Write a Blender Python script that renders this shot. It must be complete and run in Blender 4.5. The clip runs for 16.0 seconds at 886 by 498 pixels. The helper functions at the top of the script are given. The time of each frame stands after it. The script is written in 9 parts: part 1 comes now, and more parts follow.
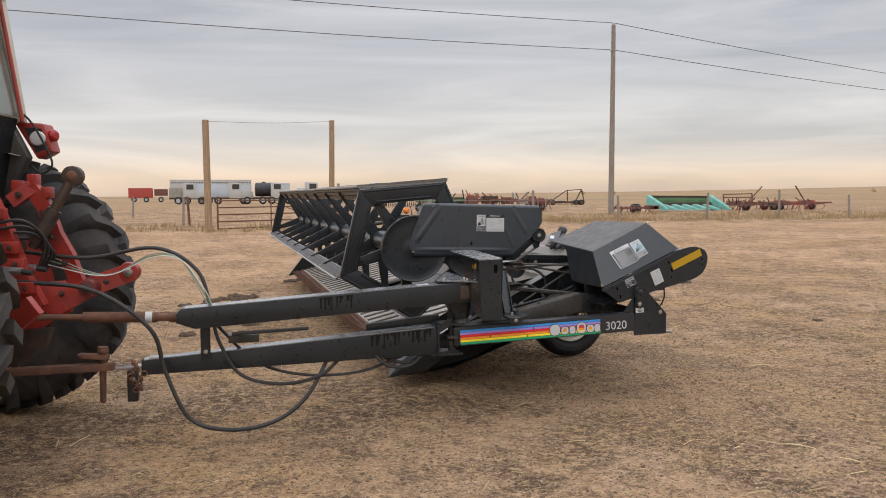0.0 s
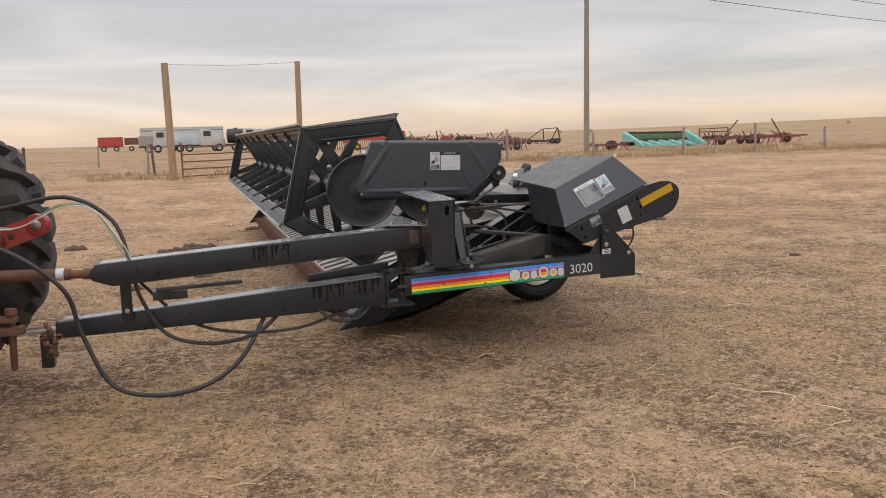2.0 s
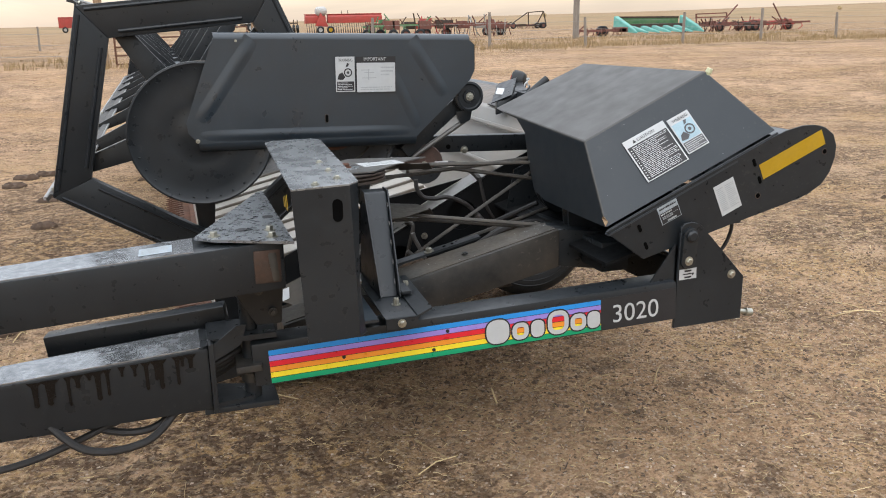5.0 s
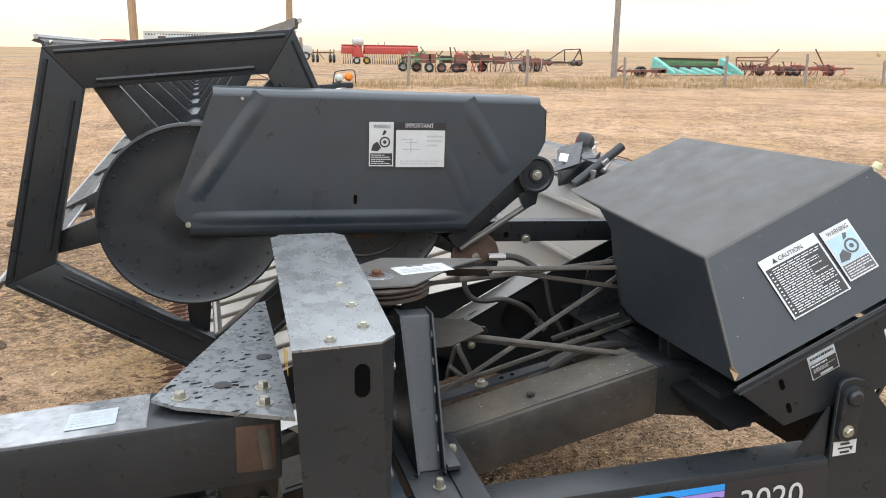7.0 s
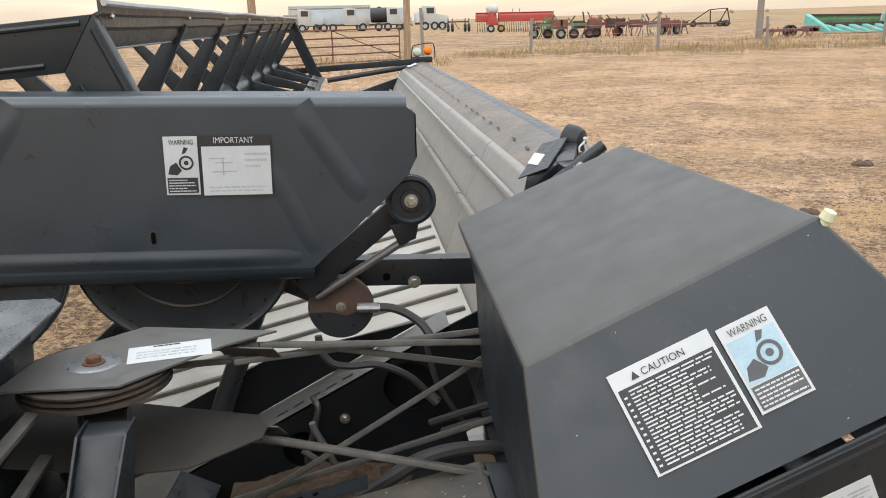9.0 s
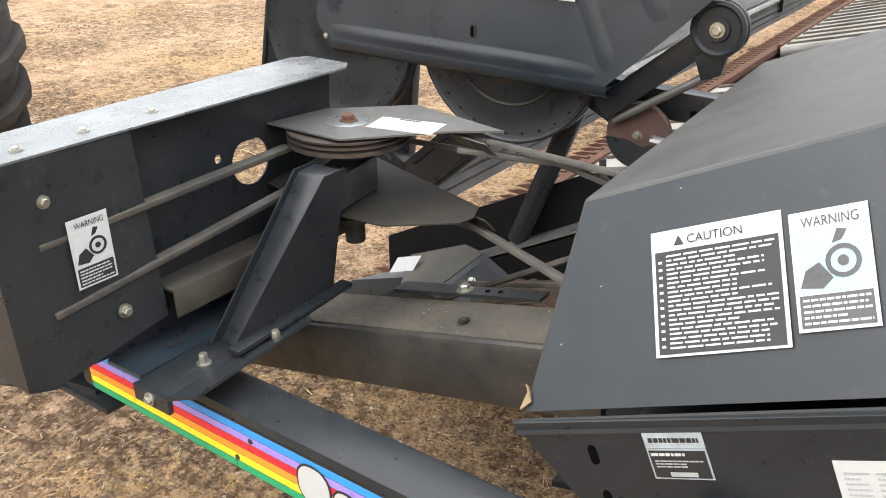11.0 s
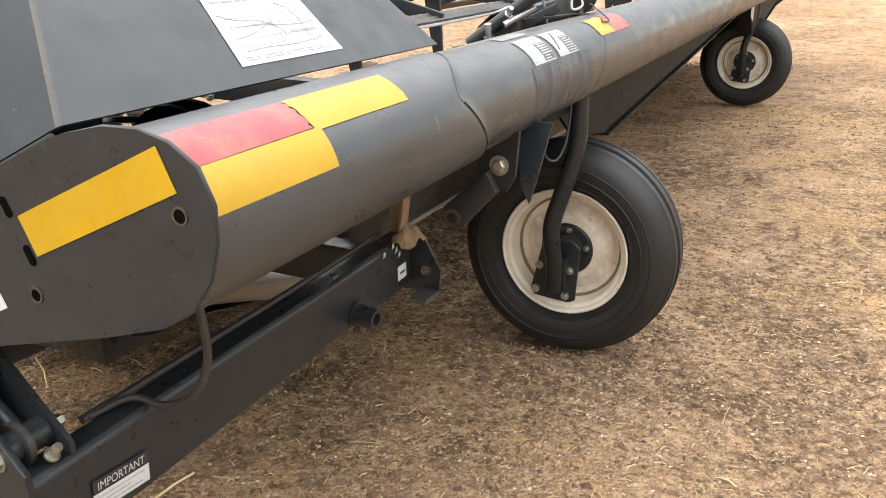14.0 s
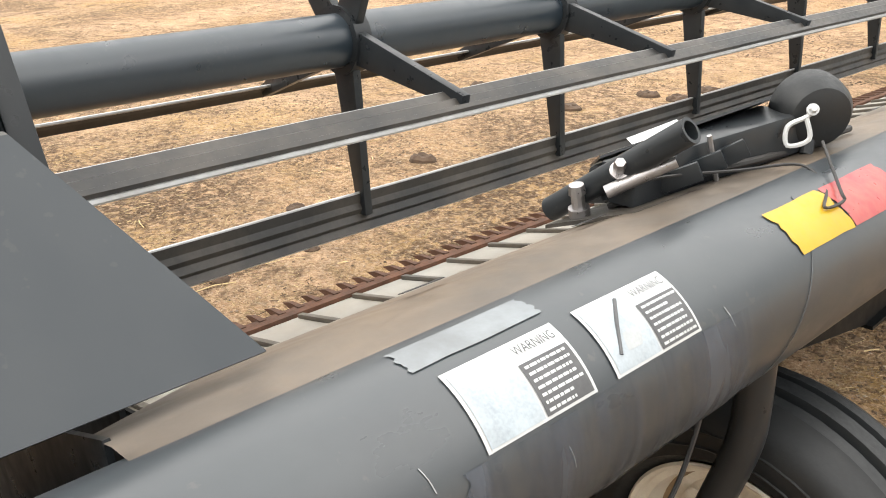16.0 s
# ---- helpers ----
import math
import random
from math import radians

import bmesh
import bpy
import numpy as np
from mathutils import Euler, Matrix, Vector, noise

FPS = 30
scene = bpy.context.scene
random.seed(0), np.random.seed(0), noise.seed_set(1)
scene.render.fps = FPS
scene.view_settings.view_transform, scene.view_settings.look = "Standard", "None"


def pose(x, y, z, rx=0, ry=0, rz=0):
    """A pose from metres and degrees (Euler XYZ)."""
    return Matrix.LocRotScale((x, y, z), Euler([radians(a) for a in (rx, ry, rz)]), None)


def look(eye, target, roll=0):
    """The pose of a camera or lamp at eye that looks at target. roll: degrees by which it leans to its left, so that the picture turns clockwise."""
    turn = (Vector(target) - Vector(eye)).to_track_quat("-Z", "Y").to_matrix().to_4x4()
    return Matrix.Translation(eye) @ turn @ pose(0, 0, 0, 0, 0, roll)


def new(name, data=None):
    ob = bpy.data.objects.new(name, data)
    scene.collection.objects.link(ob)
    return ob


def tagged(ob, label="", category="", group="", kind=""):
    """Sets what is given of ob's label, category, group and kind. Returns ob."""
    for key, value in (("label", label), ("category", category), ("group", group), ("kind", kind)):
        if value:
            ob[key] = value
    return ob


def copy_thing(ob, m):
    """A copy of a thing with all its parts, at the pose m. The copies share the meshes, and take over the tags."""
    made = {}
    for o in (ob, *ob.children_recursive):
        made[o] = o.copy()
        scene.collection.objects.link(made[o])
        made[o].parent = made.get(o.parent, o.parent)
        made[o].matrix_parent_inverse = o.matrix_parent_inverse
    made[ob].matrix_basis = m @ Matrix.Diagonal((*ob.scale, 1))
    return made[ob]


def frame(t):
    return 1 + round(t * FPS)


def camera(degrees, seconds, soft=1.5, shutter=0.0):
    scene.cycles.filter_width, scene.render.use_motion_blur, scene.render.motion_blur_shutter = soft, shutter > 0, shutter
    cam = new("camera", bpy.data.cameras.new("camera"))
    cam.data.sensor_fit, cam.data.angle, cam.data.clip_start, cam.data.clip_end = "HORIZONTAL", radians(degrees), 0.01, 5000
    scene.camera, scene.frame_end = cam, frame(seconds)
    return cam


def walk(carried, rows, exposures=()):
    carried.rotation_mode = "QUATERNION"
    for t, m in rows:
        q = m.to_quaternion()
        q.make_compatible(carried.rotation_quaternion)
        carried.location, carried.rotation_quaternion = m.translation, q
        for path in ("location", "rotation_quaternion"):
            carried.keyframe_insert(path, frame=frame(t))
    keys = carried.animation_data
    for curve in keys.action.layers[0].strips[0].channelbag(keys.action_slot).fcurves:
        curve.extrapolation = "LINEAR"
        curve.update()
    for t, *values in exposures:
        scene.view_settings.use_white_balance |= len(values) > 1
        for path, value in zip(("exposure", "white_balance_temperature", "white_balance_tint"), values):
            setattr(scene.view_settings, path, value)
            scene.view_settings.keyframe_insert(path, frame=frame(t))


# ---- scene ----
cam = camera(55.2, 16.0, soft=1.0)
PATH = [
    (0, (-2.598, -5.395, 1.521), (-2.076, -3.468, 1.394), -0.2),
    (0.5, (-2.602, -5.388, 1.52), (-2.08, -3.463, 1.376), -0.4),
    (1, (-2.609, -5.376, 1.518), (-2.08, -3.455, 1.346), -0.7),
    (1.5, (-2.535, -5.26, 1.499), (-1.992, -3.347, 1.285), -1.2),
    (2, (-2.281, -4.963, 1.475), (-1.717, -3.062, 1.212), -1.6),
    (2.5, (-2.076, -4.58, 1.443), (-1.486, -2.695, 1.128), -1.9),
    (3, (-1.856, -4.102, 1.455), (-1.241, -2.234, 1.089), -2.0),
    (3.2, (-1.76, -3.895, 1.452), (-1.137, -2.034, 1.066), -2.1),
    (5.3, (-1.163, -1.989, 1.495), (-0.589, -0.153, 0.949), -0.7),
    (5.5, (-1.132, -1.856, 1.495), (-0.559, -0.024, 0.935), -0.2),
    (6, (-1.015, -1.594, 1.499), (-0.424, 0.228, 0.923), 0.8),
    (6.5, (-1.029, -1.497, 1.498), (-0.433, 0.334, 0.959), 1.2),
    (7, (-1.062, -1.463, 1.563), (-0.531, 0.411, 1.111), 0.8),
    (7.5, (-1.094, -1.408, 1.626), (-0.654, 0.504, 1.235), 0.1),
    (8, (-0.889, -1.327, 1.632), (-0.533, 0.607, 1.265), -0.5),
    (8.5, (-0.48, -1.183, 1.628), (-0.125, 0.739, 1.206), -1.1),
    (9, (-0.198, -0.923, 1.595), (0.003, 0.997, 1.073), -1.3),
    (9.5, (0.046, -0.768, 1.561), (-0.286, 1.077, 0.863), -0.5),
    (9.7, (0.125, -0.744, 1.552), (-0.388, 1.028, 0.781), -0.6),
    (11.8, (0.752, -0.801, 1.456), (-0.342, 0.65, 0.622), -0.5),
    (12, (0.846, -0.876, 1.411), (-0.159, 0.632, 0.564), 0.4),
    (12.5, (1.027, -0.958, 1.314), (0.096, 0.562, 0.407), 0.9),
    (13, (1.246, -0.897, 1.277), (0.294, 0.646, 0.431), 0.5),
    (13.5, (1.435, -0.805, 1.286), (0.516, 0.816, 0.559), -0.2),
    (14, (1.429, -0.603, 1.306), (0.585, 1.083, 0.639), -1.6),
    (14.5, (1.407, -0.278, 1.362), (0.539, 1.396, 0.696), -2.0),
    (15, (1.449, 0.107, 1.437), (0.375, 1.656, 0.767), -2.0),
    (15.5, (1.326, 0.439, 1.445), (0.075, 1.842, 0.762), -2.7),
    (16, (1.193, 0.766, 1.463), (-0.21, 1.991, 0.735), -2.3),
]
walk(cam, [(t, look(eye, target, roll)) for t, eye, target, roll in PATH],
     exposures=[(0, -0.20, 6500, 14), (3.0, -0.20, 6600, 15), (5.5, 0.33, 6150, 9), (6.5, 0.53, 6150, 9), (7.0, 0.5, 6250, 9), (7.5, 0.25, 6350, 9), (8.0, 0.12, 6400, 9), (8.5, 0.06, 6400, 9), (9.5, 0.59, 6300, 8), (9.7, 0.64, 6300, 8), (12.0, 1.17, 6780, 10), (13.0, 1.1, 6820, 10), (14.5, 0.92, 6780, 11), (16.0, 0.87, 6950, 9)])
# END WALK

# ---- the world and its light: an overcast evening on the plains ----
world = bpy.data.worlds.new("overcast_sky")
scene.world = world
world.use_nodes = True


def overcast(w):
    nt = w.node_tree
    nt.nodes.clear()
    n, k = nt.nodes.new, nt.links.new
    out, bg = n("ShaderNodeOutputWorld"), n("ShaderNodeBackground")
    co, sep = n("ShaderNodeTexCoord"), n("ShaderNodeSeparateXYZ")
    k(co.outputs["Generated"], sep.inputs[0])
    ramp = n("ShaderNodeValToRGB")
    k(sep.outputs["Z"], ramp.inputs[0])
    cr = ramp.color_ramp
    stops = [(0.0, (0.80, 0.63, 0.49)), (0.020, (0.96, 0.775, 0.585)), (0.040, (0.88, 0.795, 0.69)), (0.068, (0.76, 0.745, 0.71)),
             (0.16, (0.615, 0.625, 0.645)), (0.30, (0.61, 0.62, 0.64)), (0.42, (1.35, 1.36, 1.39)), (0.60, (1.86, 1.88, 1.92)), (1.0, (2.05, 2.07, 2.12))]
    while len(cr.elements) < len(stops):
        cr.elements.new(0.5)
    for e, (p, c) in zip(cr.elements, stops):
        e.position, e.color = p, (*c, 1)
    # long flat cloud streaks: stretch the direction vertically
    mapp, noi = n("ShaderNodeMapping"), n("ShaderNodeTexNoise")
    mapp.inputs["Scale"].default_value = (1.3, 1.3, 12.0)
    k(co.outputs["Generated"], mapp.inputs[0])
    k(mapp.outputs[0], noi.inputs["Vector"])
    noi.inputs["Scale"].default_value, noi.inputs["Detail"].default_value, noi.inputs["Roughness"].default_value = 1.6, 7, 0.55
    noi.inputs["Distortion"].default_value = 0.9
    cl = n("ShaderNodeValToRGB")
    cl.color_ramp.elements[0].position, cl.color_ramp.elements[0].color = 0.34, (0.80, 0.815, 0.835, 1)
    cl.color_ramp.elements[1].position, cl.color_ramp.elements[1].color = 0.66, (1.13, 1.12, 1.11, 1)
    k(noi.outputs[0], cl.inputs[0])
    mul = n("ShaderNodeMix")
    mul.data_type, mul.blend_type = "RGBA", "MULTIPLY"
    mul.inputs["Factor"].default_value = 1.0
    k(ramp.outputs[0], mul.inputs["A"])
    k(cl.outputs[0], mul.inputs["B"])
    sky = n("ShaderNodeTexSky")
    sky.sky_type, sky.sun_disc = "NISHITA", False
    sky.sun_elevation, sky.sun_rotation = radians(14), radians(200)
    dim = n("ShaderNodeMix")
    dim.data_type, dim.blend_type = "RGBA", "ADD"
    dim.inputs["Factor"].default_value = 0.012
    k(mul.outputs["Result"], dim.inputs["A"])
    k(sky.outputs[0], dim.inputs["B"])
    k(dim.outputs["Result"], bg.inputs[0])
    bg.inputs["Strength"].default_value = 1.0
    k(bg.outputs[0], out.inputs[0])


overcast(world)
sun = new("sun", bpy.data.lights.new("sun", "SUN"))
sun.data.energy, sun.data.angle, sun.data.color = 0.55, radians(40), (1.0, 0.94, 0.86)
sun.matrix_world = look((-30, -60, 70), (0, 0, 0))

# ---- materials ----
MATS = {}


def mat(name, base, rough=0.5, metal=0.0, var=0.15, scale=6.0, dust=None, dust_amt=0.4, dust_scale=3.0, bump=0.0, bscale=80.0, rand=0.0, stretch=(1, 1, 1), coat=0.0, spec=0.5, chips=0.0):
    """A painted, dusty or grained surface: two scales of colour change, dust or stains in patches, uneven gloss and fine relief."""
    m = bpy.data.materials.new(name)
    m.use_nodes = True
    nt = m.node_tree
    n, k = nt.nodes.new, nt.links.new
    bs = nt.nodes["Principled BSDF"]
    co, mp = n("ShaderNodeTexCoord"), n("ShaderNodeMapping")
    k(co.outputs["Object"], mp.inputs[0])
    mp.inputs["Scale"].default_value = stretch
    big, fine = n("ShaderNodeTexNoise"), n("ShaderNodeTexNoise")
    for t, s in ((big, scale), (fine, scale * 9)):
        k(mp.outputs[0], t.inputs["Vector"])
        t.inputs["Scale"].default_value, t.inputs["Detail"].default_value = s, 5
    ramp = n("ShaderNodeValToRGB")
    lo, hi = [max(0.0, c * (1 - var)) for c in base], [min(1.0, c * (1 + var)) for c in base]
    ramp.color_ramp.elements[0].position, ramp.color_ramp.elements[0].color = 0.32, (*lo, 1)
    ramp.color_ramp.elements[1].position, ramp.color_ramp.elements[1].color = 0.68, (*hi, 1)
    add = n("ShaderNodeMath")
    add.operation, add.use_clamp = "MULTIPLY_ADD", True
    k(fine.outputs[0], add.inputs[0])
    add.inputs[1].default_value = 0.4
    half = n("ShaderNodeMath")
    half.operation = "MULTIPLY"
    half.inputs[1].default_value = 0.6
    k(big.outputs[0], half.inputs[0])
    k(half.outputs[0], add.inputs[2])
    k(add.outputs[0], ramp.inputs[0])
    col = ramp.outputs[0]
    if dust:
        dn, dr, mx = n("ShaderNodeTexNoise"), n("ShaderNodeValToRGB"), n("ShaderNodeMix")
        k(co.outputs["Object"], dn.inputs["Vector"])
        dn.inputs["Scale"].default_value, dn.inputs["Detail"].default_value, dn.inputs["Roughness"].default_value = dust_scale, 9, 0.68
        dr.color_ramp.elements[0].position, dr.color_ramp.elements[0].color = 0.40, (0, 0, 0, 1)
        dr.color_ramp.elements[1].position, dr.color_ramp.elements[1].color = 0.75, (dust_amt, dust_amt, dust_amt, 1)
        k(dn.outputs[0], dr.inputs[0])
        mx.data_type = "RGBA"
        k(dr.outputs[0], mx.inputs["Factor"])
        k(col, mx.inputs["A"])
        mx.inputs["B"].default_value = (*dust, 1)
        col = mx.outputs["Result"]
    if chips:
        # specks of dried mud and bare scuffs, in drifts
        cn, cm, cr, mx = n("ShaderNodeTexNoise"), n("ShaderNodeTexNoise"), n("ShaderNodeValToRGB"), n("ShaderNodeMix")
        for t, s, d in ((cn, 75, 3), (cm, 3.5, 6)):
            k(co.outputs["Object"], t.inputs["Vector"])
            t.inputs["Scale"].default_value, t.inputs["Detail"].default_value = s, d
        cs = n("ShaderNodeMath")
        cs.operation = "MULTIPLY_ADD"
        k(cm.outputs[0], cs.inputs[0])
        cs.inputs[1].default_value = 0.55
        k(cn.outputs[0], cs.inputs[2])
        cr.color_ramp.elements[0].position, cr.color_ramp.elements[0].color = 0.95, (0, 0, 0, 1)
        cr.color_ramp.elements[1].position, cr.color_ramp.elements[1].color = 1.0, (chips, chips, chips, 1)
        k(cs.outputs[0], cr.inputs[0])
        mx.data_type = "RGBA"
        k(cr.outputs[0], mx.inputs["Factor"])
        k(col, mx.inputs["A"])
        mx.inputs["B"].default_value = (0.20, 0.17, 0.14, 1)
        col = mx.outputs["Result"]
    if rand:
        oi, hs, ma = n("ShaderNodeObjectInfo"), n("ShaderNodeHueSaturation"), n("ShaderNodeMapRange")
        k(oi.outputs["Random"], ma.inputs["Value"])
        ma.inputs["To Min"].default_value, ma.inputs["To Max"].default_value = 1 - rand, 1 + rand
        k(ma.outputs[0], hs.inputs["Value"])
        k(col, hs.inputs["Color"])
        col = hs.outputs[0]
    k(col, bs.inputs["Base Color"])
    rr = n("ShaderNodeMapRange")
    k(fine.outputs[0], rr.inputs["Value"])
    rr.inputs["From Min"].default_value, rr.inputs["From Max"].default_value = 0.3, 0.7
    rr.inputs["To Min"].default_value, rr.inputs["To Max"].default_value = max(0.02, rough - 0.09), min(1.0, rough + 0.09)
    k(rr.outputs[0], bs.inputs["Roughness"])
    bs.inputs["Metallic"].default_value = metal
    bs.inputs["Specular IOR Level"].default_value = spec
    bs.inputs["Coat Weight"].default_value = coat
    if bump:
        bt, bp = n("ShaderNodeTexNoise"), n("ShaderNodeBump")
        k(mp.outputs[0], bt.inputs["Vector"])
        bt.inputs["Scale"].default_value, bt.inputs["Detail"].default_value = bscale, 6
        bp.inputs["Strength"].default_value, bp.inputs["Distance"].default_value = bump, 0.01
        k(bt.outputs[0], bp.inputs["Height"])
        k(bp.outputs[0], bs.inputs["Normal"])
    MATS[name] = m
    return m


TAN = (0.30, 0.22, 0.15)
BLACK = mat("black_paint", (0.0165, 0.0200, 0.0235), 0.34, spec=0.38, var=0.22, scale=3, dust=(0.034, 0.034, 0.033), dust_amt=0.35, bump=0.012, bscale=30, chips=0.06)
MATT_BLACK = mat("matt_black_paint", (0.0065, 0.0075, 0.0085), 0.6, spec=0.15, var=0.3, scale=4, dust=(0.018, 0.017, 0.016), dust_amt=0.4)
BLACK_DUSTY = mat("dusty_black_paint", (0.021, 0.022, 0.022), 0.42, var=0.3, scale=4, dust=(0.13, 0.108, 0.085), dust_amt=0.5, dust_scale=4, bump=0.04, chips=0.2)
FADED = mat("faded_black_sheet", (0.0125, 0.0222, 0.0325), 0.35, spec=0.78, var=0.16, scale=1.6, dust=(0.041, 0.049, 0.056), dust_amt=0.4, dust_scale=1.6, bump=0.012, bscale=22, chips=0.05)
TUBE_GREY = mat("sun_bleached_tube_paint", (0.030, 0.037, 0.043), 0.34, spec=0.7, var=0.25, scale=2.2, dust=(0.072, 0.078, 0.083), dust_amt=0.45, dust_scale=2.0, bump=0.008, stretch=(1, 0.5, 1), chips=0.10)
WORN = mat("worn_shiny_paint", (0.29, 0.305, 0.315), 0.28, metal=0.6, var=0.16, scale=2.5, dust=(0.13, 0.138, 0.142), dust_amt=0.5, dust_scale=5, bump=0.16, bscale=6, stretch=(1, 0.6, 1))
STEEL = mat("bare_steel", (0.42, 0.42, 0.43), 0.34, metal=0.9, var=0.2, scale=10, dust=(0.20, 0.12, 0.07), dust_amt=0.4, bump=0.04)
GALV = mat("galvanised_steel", (0.50, 0.51, 0.52), 0.4, metal=0.75, var=0.18, scale=8, dust=TAN, dust_amt=0.35, dust_scale=5)
ZINC = mat("zinc_bolt", (0.42, 0.41, 0.35), 0.35, metal=0.85, var=0.25, scale=60)
RUST = mat("rusty_steel", (0.16, 0.075, 0.045), 0.8, metal=0.2, var=0.45, scale=14, bump=0.2, dust=(0.08, 0.06, 0.05), dust_amt=0.6, dust_scale=12)
RUBBER = mat("tyre_rubber", (0.0100, 0.0122, 0.0142), 0.50, spec=0.42, var=0.2, scale=12, dust=(0.045, 0.042, 0.038), dust_amt=0.3, dust_scale=3, bump=0.06)
HOSE = mat("rubber_hose", (0.018, 0.018, 0.019), 0.6, var=0.2, scale=20, dust=(0.12, 0.1, 0.08), dust_amt=0.3)
CREAM = mat("cream_rim_paint", (0.80, 0.76, 0.66), 0.42, var=0.06, scale=9, dust=(0.40, 0.28, 0.17), dust_amt=0.45, dust_scale=8, bump=0.03)
DIRTY_CREAM = mat("mud_stained_cream_paint", (0.77, 0.72, 0.62), 0.5, var=0.12, scale=9, dust=(0.32, 0.20, 0.11), dust_amt=0.7, dust_scale=8, bump=0.06)
RED = mat("red_tractor_paint", (0.40, 0.035, 0.022), 0.42, var=0.25, scale=7, dust=(0.05, 0.035, 0.03), dust_amt=0.8, dust_scale=7, bump=0.06)
WOOD = mat("weathered_post_wood", (0.30, 0.21, 0.13), 0.85, var=0.4, scale=4, stretch=(8, 8, 0.6), bump=0.3, bscale=12)
WOOD_GREY = mat("grey_post_wood", (0.24, 0.21, 0.18), 0.9, var=0.35, scale=4, stretch=(8, 8, 0.6), bump=0.3, bscale=12)
PAPER = mat("white_sticker", (0.50, 0.52, 0.53), 0.4, var=0.08, scale=6, dust=(0.46, 0.44, 0.41), dust_amt=0.35, dust_scale=8)
INK = mat("black_ink", (0.02, 0.02, 0.022), 0.5, var=0.2, scale=20)
PALE_BLUE = mat("pale_blue_ink", (0.33, 0.46, 0.53), 0.45, var=0.12, scale=20)
YELLOW = mat("yellow_reflective_tape", (0.44, 0.265, 0.003), 0.38, var=0.12, scale=9, dust=(0.46, 0.31, 0.05), dust_amt=0.4, dust_scale=14)
REDTAPE = mat("red_reflective_tape", (0.34, 0.042, 0.052), 0.35, var=0.1, scale=9, dust=(0.5, 0.25, 0.15), dust_amt=0.4, dust_scale=14)
STRIPES = [mat("blue_stripe", (0.03, 0.28, 0.72), 0.35, var=0.08), mat("violet_stripe", (0.33, 0.24, 0.66), 0.35, var=0.08), mat("red_stripe", (0.72, 0.02, 0.035), 0.35, var=0.08),
           mat("orange_stripe", (0.86, 0.30, 0.03), 0.35, var=0.08), mat("yellow_stripe", (0.88, 0.72, 0.03), 0.35, var=0.08), mat("green_stripe", (0.01, 0.34, 0.15), 0.35, var=0.08)]
BELT = mat("worn_drive_belt", (0.052, 0.050, 0.046), 0.6, var=0.3, scale=25, dust=(0.20, 0.16, 0.12), dust_amt=0.4, dust_scale=14)
OLIVE = mat("dust_filmed_black_paint", (0.045, 0.042, 0.036), 0.5, var=0.3, scale=8, dust=(0.14, 0.115, 0.085), dust_amt=0.6, dust_scale=6)
MUD = mat("caked_tan_mud", (0.27, 0.185, 0.105), 0.92, var=0.35, scale=18, dust=(0.12, 0.085, 0.055), dust_amt=0.6, dust_scale=14, bump=0.4, bscale=60)
CANVAS = mat("pale_draper_canvas", (0.40, 0.385, 0.35), 0.75, var=0.12, scale=5, dust=TAN, dust_amt=0.45, dust_scale=3, bump=0.1)


# ---- builders ----
def mesh_of(bm, name, smooth=35):
    bmesh.ops.remove_doubles(bm, verts=bm.verts, dist=1e-6)
    bmesh.ops.recalc_face_normals(bm, faces=bm.faces)
    me = bpy.data.meshes.new(name)
    for f in bm.faces:
        f.smooth = smooth > 0
    if smooth:
        for e in bm.edges:
            e.smooth = len(e.link_faces) == 2 and e.calc_face_angle(0) < radians(smooth)
    bm.to_mesh(me)
    bm.free()
    return me


def spot(ob):
    """Where the thing that ob belongs to stands."""
    while ob.parent:
        ob = ob.parent
    return ob.location.copy()


def thing(name, at, label, category, group="", kind=""):
    ob = new(name)
    ob.empty_display_size = 0.1
    ob.location = at
    return tagged(ob, label, category, group, kind)


def part(name, bm, material, parent, label="", smooth=35):
    """One mesh under a thing or a part; the bmesh is given in world places."""
    o = spot(parent)
    for v in bm.verts:
        v.co -= o
    me = mesh_of(bm, name, smooth)
    me.materials.append(material)
    ob = new(name, me)
    ob.parent = parent
    if label:
        tagged(ob, label)
    return ob


def solid(name, bm, material, label, category="", group="", kind="", at=(0, 0, 0), smooth=35):
    """A thing of one mesh."""
    for v in bm.verts:
        v.co -= Vector(at)
    me = mesh_of(bm, name, smooth)
    me.materials.append(material)
    ob = new(name, me)
    ob.location = at
    return tagged(ob, label, category, group, kind)


def box(lo, hi, bevel=0.0, bm=None, m=None):
    bm = bm or bmesh.new()
    r = bmesh.ops.create_cube(bm, size=1)["verts"]
    for v in r:
        v.co = Vector([(a + b) / 2 + c * (b - a) for a, b, c in zip(lo, hi, v.co)])
    if bevel:
        es = list({e for v in r for e in v.link_edges})
        r = list({v for v in bmesh.ops.bevel(bm, geom=es, offset=bevel, segments=2, profile=0.6, affect="EDGES")["verts"]} | {v for v in r if v.is_valid})
    if m:
        for v in r:
            v.co = m @ v.co
    return bm


def hull(points, bevel=0.0, bm=None):
    """The convex solid of a few corner points."""
    bm = bm or bmesh.new()
    vs = [bm.verts.new(p) for p in points]
    r = bmesh.ops.convex_hull(bm, input=vs)
    bmesh.ops.dissolve_limit(bm, angle_limit=radians(2), verts=bm.verts, edges=bm.edges)
    if bevel:
        es = [e for e in bm.edges if e.calc_face_angle(0) > radians(15)]
        bmesh.ops.bevel(bm, geom=es, offset=bevel, segments=2, profile=0.6, affect="EDGES")
    return bm


